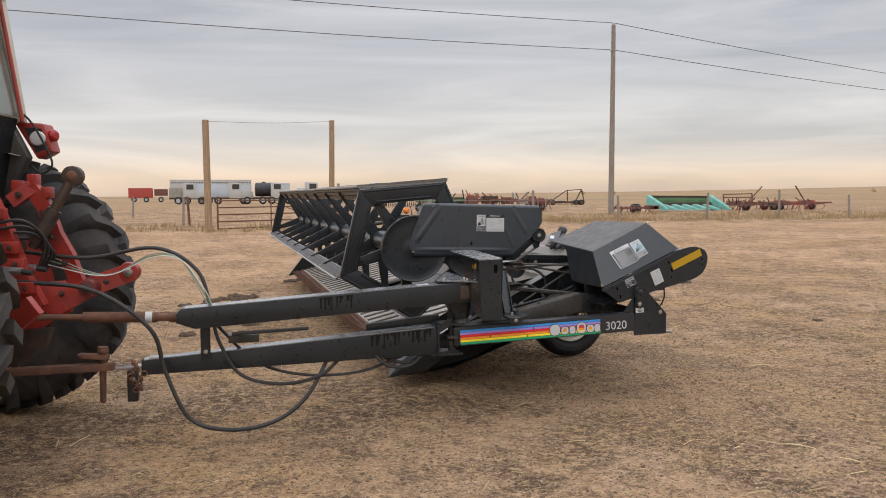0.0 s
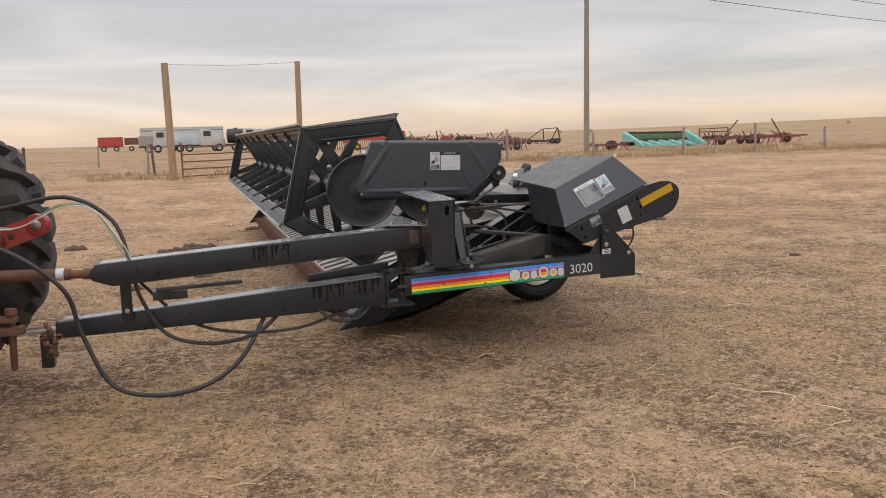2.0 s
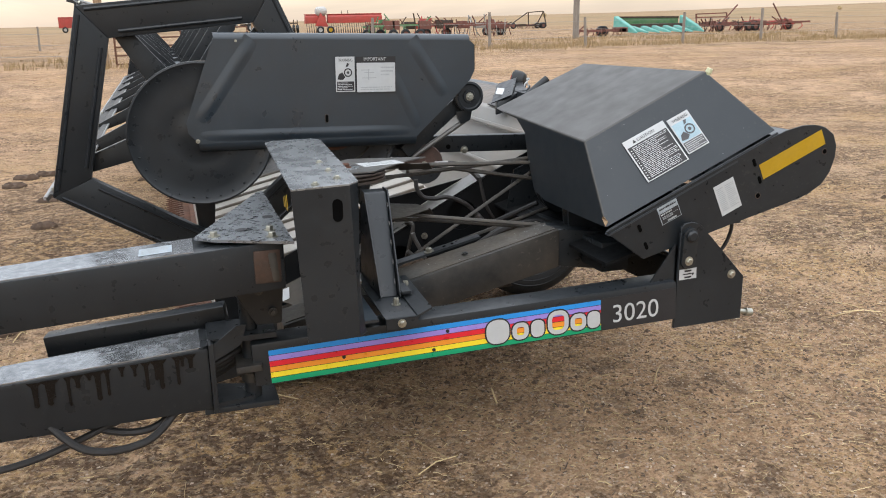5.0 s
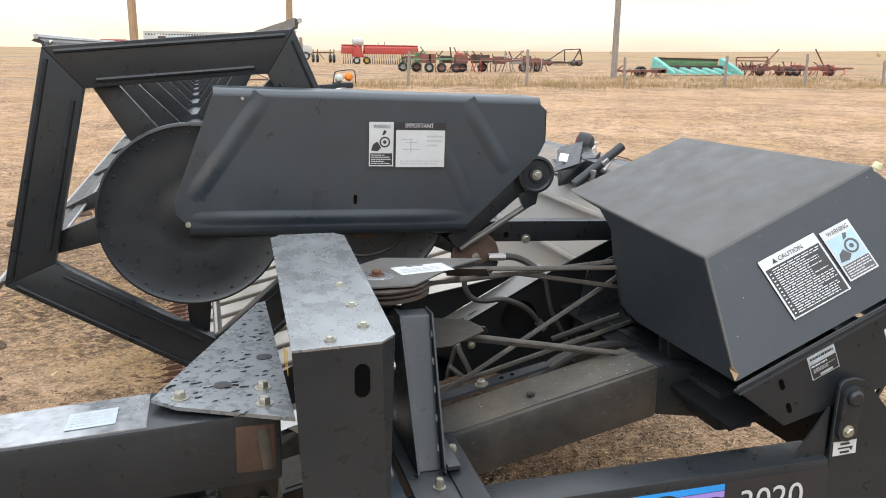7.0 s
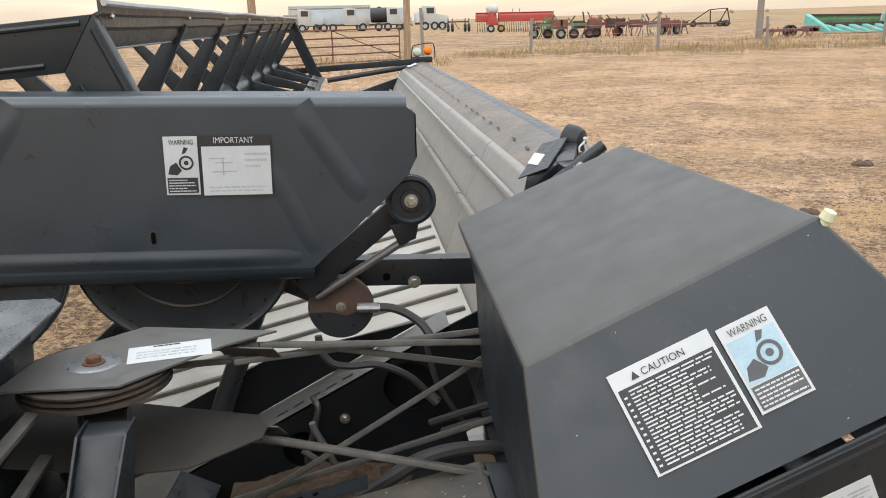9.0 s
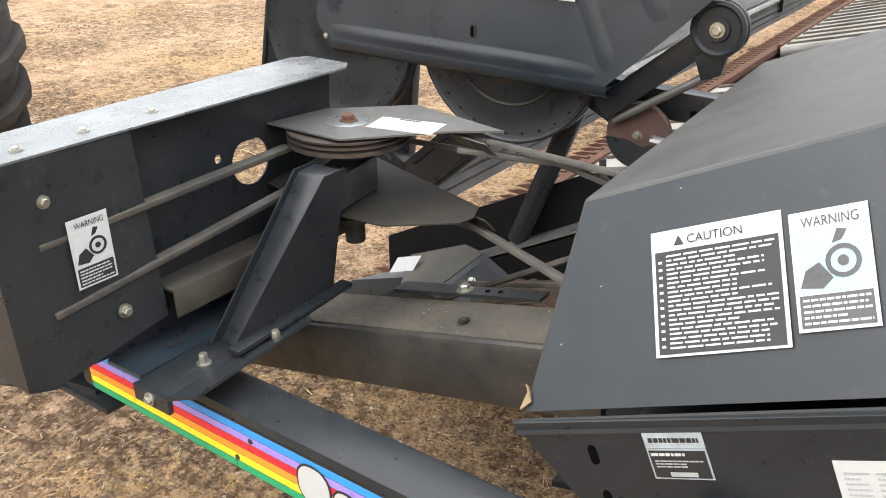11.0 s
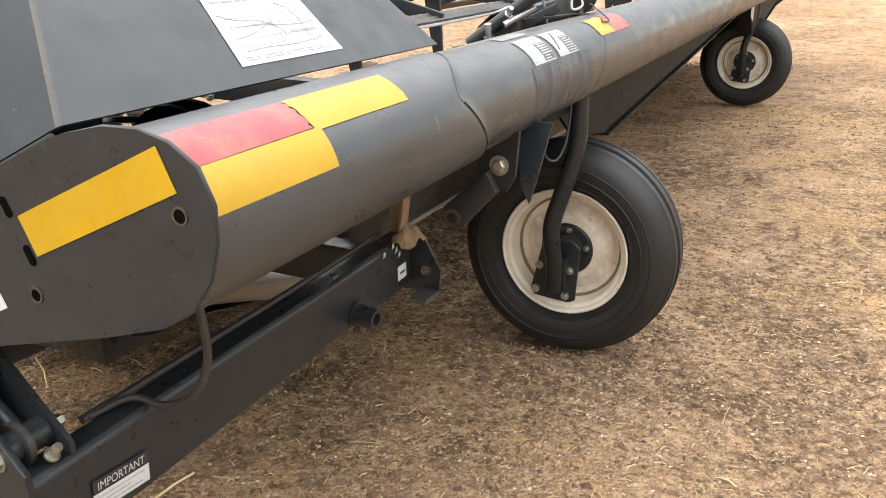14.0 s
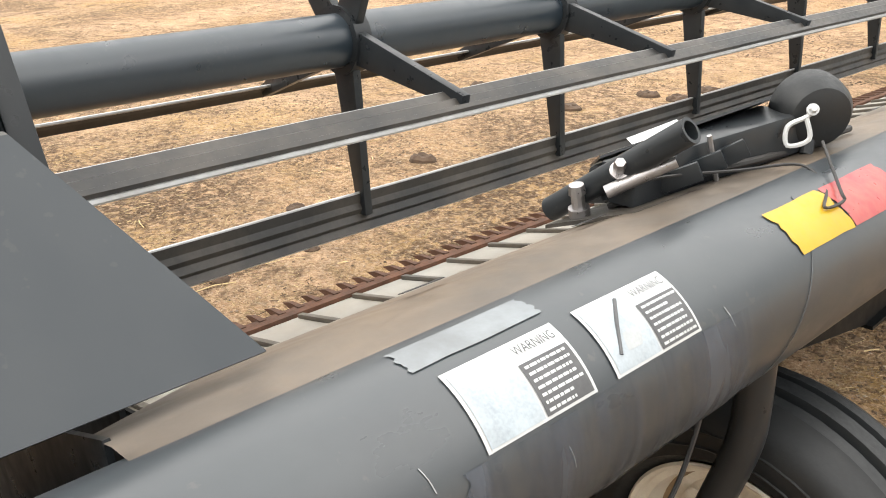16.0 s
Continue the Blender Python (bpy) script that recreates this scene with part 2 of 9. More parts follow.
def prism(pts, a, b, axis="y", bevel=0.0, bm=None):
    """A polygon (in the two other axes) drawn out along an axis from a to b."""
    bm = bm or bmesh.new()
    at = {"y": lambda p, d: (p[0], d, p[1]), "x": lambda p, d: (d, p[0], p[1]), "z": lambda p, d: (p[0], p[1], d)}[axis]
    lo = [bm.verts.new(at(p, a)) for p in pts]
    hi = [bm.verts.new(at(p, b)) for p in pts]
    n = len(pts)
    fs = [bm.faces.new(lo), bm.faces.new(hi[::-1])]
    for i in range(n):
        fs.append(bm.faces.new((lo[i], hi[i], hi[(i + 1) % n], lo[(i + 1) % n])))
    if bevel:
        es = list({e for f in fs[:2] for e in f.edges})
        bmesh.ops.bevel(bm, geom=es, offset=bevel, segments=1, affect="EDGES")
    return bm


def ring(c, axis, r, n=24, start=0.0):
    """Points round a circle about an axis."""
    axis = Vector(axis).normalized()
    u = axis.cross(Vector((0, 0, 1)) if abs(axis.z) < 0.9 else Vector((1, 0, 0))).normalized()
    v = axis.cross(u)
    return [Vector(c) + r * (math.cos(start + 2 * math.pi * i / n) * u + math.sin(start + 2 * math.pi * i / n) * v) for i in range(n)]


def lathe(c, axis, profile, n=32, bm=None, closed=False, cap=True):
    """Rings of (way along the axis, radius) joined into a turned body."""
    bm = bm or bmesh.new()
    ax = Vector(axis).normalized()
    rows = []
    for d, r in profile:
        if r < 1e-5:
            rows.append([bm.verts.new(Vector(c) + ax * d)])
        else:
            rows.append([bm.verts.new(p) for p in ring(Vector(c) + ax * d, ax, r, n)])
    pairs = list(zip(rows, rows[1:])) + ([(rows[-1], rows[0])] if closed else [])
    for a, b in pairs:
        for i in range(n):
            j = (i + 1) % n
            q = [a[i % len(a)], a[j % len(a)], b[j % len(b)], b[i % len(b)]]
            q = list(dict.fromkeys(q))
            if len(q) > 2:
                bm.faces.new(q)
    if cap and not closed:
        for row in (rows[0], rows[-1]):
            if len(row) > 2:
                bm.faces.new(row)
    return bm


def rod(a, b, r, n=12, r2=None, bm=None):
    a, b = Vector(a), Vector(b)
    return lathe(a, b - a, [(0, r), ((b - a).length, r2 if r2 is not None else r)], n, bm)


def hose(points, r, n=8, steps=6, bm=None, close=False):
    """A round line drawn smoothly through points."""
    bm = bm or bmesh.new()
    P = [Vector(p) for p in points]
    if len(P) > 2:
        Q = [2 * P[0] - P[1]] + P + [2 * P[-1] - P[-2]]
        line = []
        for i in range(1, len(Q) - 2):
            for s in range(steps):
                t = s / steps
                line.append(0.5 * (2 * Q[i] + (Q[i + 1] - Q[i - 1]) * t + (2 * Q[i - 1] - 5 * Q[i] + 4 * Q[i + 1] - Q[i + 2]) * t * t
                                   + (3 * Q[i] - Q[i - 1] - 3 * Q[i + 1] + Q[i + 2]) * t ** 3))
        line.append(P[-1])
    else:
        line = P
    side, prev = None, None
    for i, p in enumerate(line):
        d = (line[min(i + 1, len(line) - 1)] - line[max(i - 1, 0)]).normalized()
        side = (side - d * side.dot(d)).normalized() if side else d.orthogonal().normalized()
        up = d.cross(side)
        row = [bm.verts.new(p + r * (math.cos(2 * math.pi * k / n) * side + math.sin(2 * math.pi * k / n) * up)) for k in range(n)]
        if prev:
            for k in range(n):
                bm.faces.new((prev[k], prev[(k + 1) % n], row[(k + 1) % n], row[k]))
        else:
            bm.faces.new(row[::-1])
        prev = row
    bm.faces.new(prev)
    return bm


def bar(a, b, w, h, up=(0, 0, 1), bevel=0.0, bm=None):
    """A straight bar of section w (sideways) by h (along up) from a to b."""
    a, b = Vector(a), Vector(b)
    d = b - a
    x = d.normalized()
    y = Vector(up).cross(x).normalized()
    z = x.cross(y)
    m = Matrix((x, y, z)).transposed().to_4x4()
    m.translation = (a + b) / 2
    return box((-d.length / 2, -w / 2, -h / 2), (d.length / 2, w / 2, h / 2), bevel, bm, m)


def bolt(at, axis, r=0.011, h=0.009, bm=None):
    """A hexagon head on a washer."""
    at, ax = Vector(at), Vector(axis).normalized()
    r, h = r * 0.76, h * 0.85
    bm = lathe(at, ax, [(-0.002, r * 1.5), (0.002, r * 1.5)], 14, bm)
    return lathe(at, ax, [(0.001, r), (h * 0.8, r), (h, r * 0.8)], 6, bm)


def wall_of(points, thick, bm=None):
    """A flat sheet through corner points in order, with thickness."""
    bm = bm or bmesh.new()
    P = [Vector(p) for p in points]
    nrm = Vector((0, 0, 0))
    for i in range(len(P)):
        nrm += P[i].cross(P[(i + 1) % len(P)])
    off = nrm.normalized() * thick
    lo, hi = [bm.verts.new(p) for p in P], [bm.verts.new(p + off) for p in P]
    bm.faces.new(lo)
    bm.faces.new(hi[::-1])
    for i in range(len(P)):
        j = (i + 1) % len(P)
        bm.faces.new((lo[i], lo[j], hi[j], hi[i]))
    return bm


def plate_bm(o, u, v, rects, lift):
    """Small rectangles (x0, y0, x1, y1 in metres) laid on the plane at o along u and v, lifted off it."""
    bm = bmesh.new()
    u, v = Vector(u).normalized(), Vector(v).normalized()
    nrm = u.cross(v)
    for x0, y0, x1, y1 in rects:
        ps = [Vector(o) + u * x + v * y + nrm * lift for x, y in ((x0, y0), (x1, y0), (x1, y1), (x0, y1))]
        qs = [p - nrm * 0.0008 for p in ps]
        a, b = [bm.verts.new(p) for p in ps], [bm.verts.new(p) for p in qs]
        bm.faces.new(a)
        for i in range(4):
            bm.faces.new((a[i], b[i], b[(i + 1) % 4], a[(i + 1) % 4]))
    return bm


def lettering(text, o, u, v, height, material, parent, name="lettering", lift=0.002, width=None):
    """Words set in the built-in font on the plane at o along u and v."""
    cu = bpy.data.curves.new(name, "FONT")
    cu.body, cu.size, cu.extrude = text, 1.0, 0.0
    tmp = bpy.data.objects.new(name, cu)
    scene.collection.objects.link(tmp)
    me = bpy.data.meshes.new_from_object(tmp.evaluated_get(bpy.context.evaluated_depsgraph_get()))
    bpy.data.objects.remove(tmp)
    xs, ys = [w.co.x for w in me.vertices], [w.co.y for w in me.vertices]
    s = height / (max(ys) - min(ys))
    sx = width / (max(xs) - min(xs)) if width else s
    u, v = Vector(u).normalized(), Vector(v).normalized()
    nrm, base = u.cross(v), Vector(o) - spot(parent)
    x0, y0 = min(xs), min(ys)
    for w in me.vertices:
        w.co = base + u * ((w.co.x - x0) * sx) + v * ((w.co.y - y0) * s) + nrm * lift
    me.materials.append(material)
    ob = new(name, me)
    ob.parent = parent
    return ob


GALV_DULL = mat("dull_grey_sheet", (0.27, 0.265, 0.25), 0.45, metal=0.1, var=0.14, scale=2.5, dust=TAN, dust_amt=0.4, dust_scale=3, bump=0.02)
GREY_INK = mat("grey_ink", (0.35, 0.37, 0.38), 0.5, var=0.15, scale=30)
LIP = mat("dust_browned_sheet", (0.10, 0.083, 0.068), 0.42, var=0.25, scale=3, dust=(0.24, 0.17, 0.11), dust_amt=0.6, dust_scale=4, bump=0.03)
KNOB = mat("pale_plastic", (0.62, 0.64, 0.42), 0.45, var=0.1, scale=30)
SLAT = mat("dark_slat", (0.09, 0.085, 0.075), 0.6, var=0.3, scale=12, dust=TAN, dust_amt=0.4)
CHAFF = mat("chaff", (0.040, 0.024, 0.014), 0.95, var=0.6, scale=30, bump=0.4, dust=(0.13, 0.08, 0.04), dust_amt=0.5, dust_scale=40)


def noise_patch(cx, cy, z, wx, wy, h, n=26):
    """A low rough heap."""
    bm = bmesh.new()
    rows = []
    for j in range(n + 1):
        row = []
        for i in range(n + 1):
            u, v = 2 * i / n - 1, 2 * j / n - 1
            e = max(0.0, 1 - (u * u + v * v) * 0.9)
            x, y = cx + u * wx, cy + v * wy
            row.append(bm.verts.new((x, y, z - 0.03 + (h + 0.03) * math.sqrt(e) + 0.035 * e * noise.noise(Vector((x * 17, y * 17, 1))) + 0.02 * e * noise.noise(Vector((x * 55, y * 55, 2))))))
        rows.append(row)
    for a, b in zip(rows, rows[1:]):
        for i in range(n):
            bm.faces.new((a[i], a[i + 1], b[i + 1], b[i]))
    return bm




HOLE = mat("dark_opening", (0.004, 0.004, 0.004), 0.95, var=0.2, spec=0.0)
# Pale base puts the sky's reflection on wet black tops into the colour.
WET_SHEEN = mat("rain_wet_worn_sheen", (0.50, 0.52, 0.54), 0.17, metal=0.65, var=0.35, scale=5, dust=(0.03, 0.032, 0.036), dust_amt=0.8, dust_scale=5, bump=0.06, bscale=18)
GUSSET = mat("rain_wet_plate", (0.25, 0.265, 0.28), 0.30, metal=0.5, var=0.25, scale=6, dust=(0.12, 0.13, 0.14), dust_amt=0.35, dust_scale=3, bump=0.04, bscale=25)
OIL = mat("oil_stain", (0.0045, 0.0045, 0.005), 0.22, var=0.3, scale=30, spec=0.35)
GUARD_DARK = mat("dust_dulled_guard_sheet", (0.046, 0.043, 0.038), 0.42, metal=0.3, var=0.25, scale=5, dust=(0.10, 0.08, 0.06), dust_amt=0.45, dust_scale=7, bump=0.05)
WORN_DULL = mat("worn_guard_sheet", (0.16, 0.158, 0.152), 0.38, metal=0.4, var=0.2, scale=4, dust=(0.13, 0.10, 0.075), dust_amt=0.35, dust_scale=7, bump=0.05)
RUSTY_BLACK = mat("rust_chipped_black", (0.03, 0.027, 0.025), 0.6, var=0.3, scale=8, dust=(0.11, 0.066, 0.042), dust_amt=0.85, dust_scale=9, bump=0.1)
WIRE = [mat("white_wire", (0.6, 0.6, 0.58), 0.5), mat("green_wire", (0.16, 0.28, 0.14), 0.5), mat("grey_wire", (0.3, 0.3, 0.29), 0.5)]


def drilled(pts, holes, x, t):
    """A plate in the y-z plane with round holes cut through it."""
    bm = bmesh.new()
    edge = [bm.verts.new((x, y, z)) for y, z in pts]
    es = [bm.edges.new((edge[i], edge[(i + 1) % len(edge)])) for i in range(len(edge))]
    for y, z, r in holes:
        c = [bm.verts.new(p) for p in ring((x, y, z), (1, 0, 0), r, 20)]
        es += [bm.edges.new((c[i], c[(i + 1) % len(c)])) for i in range(len(c))]
    bmesh.ops.triangle_fill(bm, use_beauty=True, use_dissolve=False, edges=es)
    bmesh.ops.solidify(bm, geom=list(bm.faces), thickness=t)
    return bm


BAT = mat("dusty_bat_paint", (0.022, 0.022, 0.022), 0.42, var=0.3, scale=5, dust=(0.17, 0.14, 0.11), dust_amt=0.4, dust_scale=4, bump=0.05)


PALE_FADED = mat("faded_sticker_picture", (0.33, 0.38, 0.42), 0.45, var=0.25, scale=30, dust=(0.35, 0.38, 0.40), dust_amt=0.6, dust_scale=25)
INK_FADED = mat("faded_ink", (0.07, 0.072, 0.076), 0.5, var=0.3, scale=30)
SOFT_INK = mat("sun_bleached_print", (0.24, 0.25, 0.26), 0.5, var=0.3, scale=30)
LENS_RED = mat("red_lens", (0.35, 0.02, 0.02), 0.15, var=0.1, scale=30)
AMBER = mat("amber_lens", (0.85, 0.22, 0.01), 0.2, var=0.1, scale=20)
CLEAR = mat("clear_lens", (0.50, 0.54, 0.48), 0.15, var=0.1, scale=20)
TRACTOR_TYRE = mat("tractor_tyre", (0.030, 0.030, 0.031), 0.8, var=0.3, scale=8, dust=(0.13, 0.11, 0.09), dust_amt=0.55, dust_scale=4, bump=0.1)
CAB = mat("cream_cab_paint", (0.52, 0.48, 0.38), 0.5, var=0.12, scale=5, dust=TAN, dust_amt=0.4)
GREASE = mat("greasy_steel", (0.05, 0.042, 0.036), 0.5, metal=0.4, var=0.4, scale=12, dust=(0.16, 0.08, 0.05), dust_amt=0.6, dust_scale=10, bump=0.15)


GLASS = bpy.data.materials.new("tinted_window_glass")
GLASS.use_nodes = True
GLASS.node_tree.nodes["Principled BSDF"].inputs["Base Color"].default_value = (0.6, 0.68, 0.66, 1)
GLASS.node_tree.nodes["Principled BSDF"].inputs["Roughness"].default_value = 0.03
GLASS.node_tree.nodes["Principled BSDF"].inputs["Transmission Weight"].default_value = 0.9


FAR_WHITE = mat("dusty_white_paint", (0.46, 0.47, 0.46), 0.5, var=0.12, scale=2, dust=TAN, dust_amt=0.4, dust_scale=1)
FAR_PALE = mat("pale_blue_white_paint", (0.50, 0.56, 0.60), 0.5, var=0.1, scale=2, dust=TAN, dust_amt=0.35, dust_scale=1)
FAR_RED = mat("weathered_red_paint", (0.40, 0.05, 0.04), 0.55, var=0.2, scale=2, dust=(0.2, 0.1, 0.07), dust_amt=0.5, dust_scale=1.5)
FAR_RUST = mat("old_rusty_red", (0.17, 0.065, 0.05), 0.8, var=0.35, scale=3, dust=(0.12, 0.09, 0.07), dust_amt=0.6, dust_scale=2)
FAR_GREY = mat("weathered_grey_steel", (0.30, 0.29, 0.27), 0.6, var=0.2, scale=3)
FAR_GREEN = mat("faded_green_paint", (0.07, 0.20, 0.08), 0.55, var=0.25, scale=3, dust=(0.2, 0.17, 0.1), dust_amt=0.5)
TEAL = mat("faded_teal_plastic", (0.10, 0.34, 0.29), 0.5, var=0.15, scale=3, dust=(0.35, 0.5, 0.45), dust_amt=0.4)
TANK_BLACK = mat("black_plastic_tank", (0.025, 0.025, 0.03), 0.5, var=0.2, scale=3)
WINDOW_DARK = mat("dark_window", (0.03, 0.035, 0.04), 0.1, var=0.1)
WIRE_DARK = mat("dark_cable", (0.10, 0.10, 0.11), 0.6, var=0.1)
STRAW = mat("bale_straw", (0.40, 0.30, 0.16), 0.9, var=0.3, scale=4, bump=0.3, bscale=10)
DRYGRASS = mat("dry_grass", (0.33, 0.235, 0.12), 0.9, var=0.35, scale=2)
DUNG = mat("dried_dung", (0.085, 0.055, 0.036), 0.95, var=0.4, scale=20, bump=0.5, bscale=60)


def stones_material(name, c0, c1):
    """Bits of stone and chaff, each of its own colour."""
    m = bpy.data.materials.new(name)
    m.use_nodes = True
    nt = m.node_tree
    g, r = nt.nodes.new("ShaderNodeNewGeometry"), nt.nodes.new("ShaderNodeValToRGB")
    nt.links.new(g.outputs["Random Per Island"], r.inputs[0])
    r.color_ramp.elements[0].color, r.color_ramp.elements[1].color = (*c0, 1), (*c1, 1)
    e = r.color_ramp.elements.new(0.75)
    e.color = (*[(a + b) / 2 for a, b in zip(c0, c1)], 1)
    nt.links.new(r.outputs[0], nt.nodes["Principled BSDF"].inputs["Base Color"])
    nt.nodes["Principled BSDF"].inputs["Roughness"].default_value = 0.9
    return m


PEBBLE = stones_material("pebbles", (0.17, 0.115, 0.075), (0.62, 0.49, 0.37))
CHIPS = stones_material("straw_chips", (0.28, 0.19, 0.09), (0.74, 0.58, 0.32))
CLOD = stones_material("clods", (0.085, 0.055, 0.035), (0.30, 0.20, 0.12))




# ---- the header: back tube, sheets, hood, draper decks, cutterbar ----
Y0, Y1 = 0.03, 9.62  # near and far end of the header
header = thing("windrower_header", (0.2, 4.8, 0), "black pull-type windrower header lowered onto dry ground", "header")


def arc(cx, cz, r, a0, a1, n):
    return [(cx + r * math.cos(radians(a0 + (a1 - a0) * i / n)), cz + r * math.sin(radians(a0 + (a1 - a0) * i / n))) for i in range(n + 1)]


def skin(profile_at, ys, thick=0.0, bm=None):
    """A sheet swept along the header: the same number of (x, z) points at each place."""
    bm = bm or bmesh.new()
    rows = [[bm.verts.new((x, y, z)) for x, z in profile_at(y)] for y in ys]
    for a, b in zip(rows, rows[1:]):
        for i in range(len(a) - 1):
            bm.faces.new((a[i], a[i + 1], b[i + 1], b[i]))
    if thick:
        bmesh.ops.solidify(bm, geom=list(bm.faces), thickness=thick)
    return bm


def tube_at(y):
    """The rounded back: fuller at the drive end, a step smaller past the weld."""
    f = min(1.0, max(0.0, (y - 0.79) / 0.075))
    f = f * f * (3 - 2 * f)
    cx, cz, r = 0.699 - 0.011 * f, 1.010 - 0.005 * f, 0.115 - 0.006 * f
    return arc(cx, cz, r, 118, -95, 28) + [(cx - 0.07, cz - r - 0.004)]


def seam_y(z):
    """Where the weld seam runs: forward to a corner half-way down the tube, then back under it."""
    return min(0.86, 0.735 + (z - 1.058) ** 2 * 23) if z > 1.058 else min(0.90, 0.735 + (1.058 - z) * 1.15)


def skewed(bm, lo, hi):
    """Lean the step in the tube along the weld seam."""
    for v in bm.verts:
        if lo < v.co.y < hi:
            v.co.y += seam_y(v.co.z) - 0.805
    return bm


bm = skin(tube_at, [0.032, 0.2, 0.5, 0.70, 0.785, 0.80, 0.815, 0.83, 0.845, 0.86, 0.875, 0.93, 1.2, 2, 3.5, 5, 7, 9, Y1], 0.006)
back_tube = part("back_tube", skewed(bm, 0.6, 0.95), TUBE_GREY, header, "sun-bleached grey-black rounded back tube, dusty underneath")
seam = [(x, seam_y(z), z) for x, z in arc(0.6985, 1.010, 0.1140, 112, -60, 40)]
part("weld_seam", hose(seam, 0.0009, 8, 2), TUBE_GREY, back_tube)
part("seam_shadow_gap", hose([(x, y + 0.004, z) for x, y, z in seam if z < 1.056], 0.0014, 8, 2), MATT_BLACK, back_tube, "dark open lap below the weld")
part("end_cap", prism(arc(0.69, 1.006, 0.108, 0, 345, 23), Y1 - 0.004, Y1 + 0.01), FADED, back_tube)

bm = skin(lambda y: [(0.46 + 0.15 * max(0, (1.1 - y) / 0.3), 1.043 + 0.055 * max(0, (1.1 - y) / 0.3)), (0.545 + 0.08 * max(0, (1.1 - y) / 0.3), 1.083 + 0.02 * max(0, (1.1 - y) / 0.3)), (0.60 + 0.035 * max(0, (1.1 - y) / 0.3), 1.099 + 0.008 * max(0, (1.1 - y) / 0.3)), (0.66, 1.109)], [0.93, 1.0, 1.10, 3, 6, Y1], 0.004)
part("top_sheet", bm, LIP, header, "dust-browned sloping top sheet")

# the upper lip and the ribbed back sheet that slope down to the decks
def back_at(y):
    return [(0.46, 1.042), (0.445, 1.035), (0.437, 1.03), (0.43, 1.02), (0.36, 0.86), (0.35, 0.845), (0.30, 0.72), (0.22, 0.50)]


# Added sheet; its black darkens the outer side of the back sheet.
part("back_dark_sheet", skin(lambda y: [(0.475, 1.00), (0.395, 0.85), (0.34, 0.71), (0.285, 0.555)], [1.10, 4, 9.5], 0.004), BLACK_DUSTY, header, "dusty black sheet added behind the back sheet")
seams = [1.12, 3.0, 4.55, 6.4, 8.1, 9.5]
for a, b in zip(seams, seams[1:]):
    bm = skin(back_at, [a + 0.004, (a + b) / 2, b - 0.004], 0.004)
    s = part("back_sheet", bm, GALV_DULL, header, "dull grey-painted back sheet, dusty")
    for x, z, dx, dz in ((0.40, 0.955, 0.012, 0.012), (0.325, 0.78, 0.012, 0.012)):
        part("rib", bar((x - 0.03, a + 0.02, z + 0.012), (x - 0.03, b - 0.02, z + 0.012), 0.03, 0.02, (0.4, 0, 1), 0.006), GALV_DULL, s)
    for j in range(6):
        y = a + 0.2 + j * (b - a - 0.4) / 5
        part("slot", plate_bm((0.520, y, 1.0770), (0, 1, 0), (-1, 0, -0.45), [(-0.03, -0.006, 0.03, 0.006)], 0.0025), INK, s)

# end sheet with its rounded back end
END = [(0.025, 0.857), (0.160, 0.757), (0.30, 0.795), (0.49, 0.845), (0.678, 0.891), (0.765, 0.916), (0.815, 0.945), (0.845, 0.985), (0.859, 1.03), (0.861, 1.07),
       (0.845, 1.108), (0.81, 1.132), (0.77, 1.143), (0.72, 1.143), (0.66, 1.130), (0.62, 1.116)]
end_sheet = part("end_sheet", prism(END, Y0 - 0.006, Y0, "y", 0.0015), BLACK, header, "flat black steel end sheet with bolt slots")
T23 = Vector((0.917, 0, 0.399))  # along the tilted sheet
N23 = Vector((-0.399, 0, 0.917))
FACE = Y0 - 0.0062


def on_end(x, z):
    return Vector((x, FACE, z))


def label_on(name, o, u, v, w, h, parent, layers, text=()):
    """A sticker: backing and printed rectangles given as fractions of its size."""
    base = part(name, plate_bm(o, u, v, [(0, 0, w, h)], 0.0012), layers[0], parent, smooth=0)
    for k, (m, rects) in enumerate(layers[1]):
        bars = [(a * w, b * h, c * w, d * h) for a, b, c, d in rects]
        if len(bars) < 7:
            for one in bars:
                part("print", plate_bm(o, u, v, [one], 0.0018 + 0.0003 * k), m, base, smooth=0)
        else:
            tagged(part("small_print", plate_bm(o, u, v, bars, 0.0018 + 0.0003 * k), m, base, smooth=0), "lines of small print", kind="stuff")
    for words, m, a, b, hh in text:
        lettering(words, Vector(o) + Vector(u).normalized() * a * w + Vector(v).normalized() * b * h, u, v, hh * h, m, base, "printed_word", 0.003)
    return base


def lines(x0, x1, y0, y1, n, seed):
    """Bars that stand for lines of small print."""
    r = random.Random(seed)
    d = (y1 - y0) / n
    out = []
    for i in range(n):
        x = x0
        end = x1 - (x1 - x0) * r.choice((0, 0, 0.05, 0.1, 0.35))
        while x < end - 0.01:
            q = min(end, x + (x1 - x0) * r.uniform(0.05, 0.16))
            out.append((x, y0 + i * d + d * 0.26, q, y0 + i * d + d * 0.66))
            x = q + (x1 - x0) * 0.022
    return out


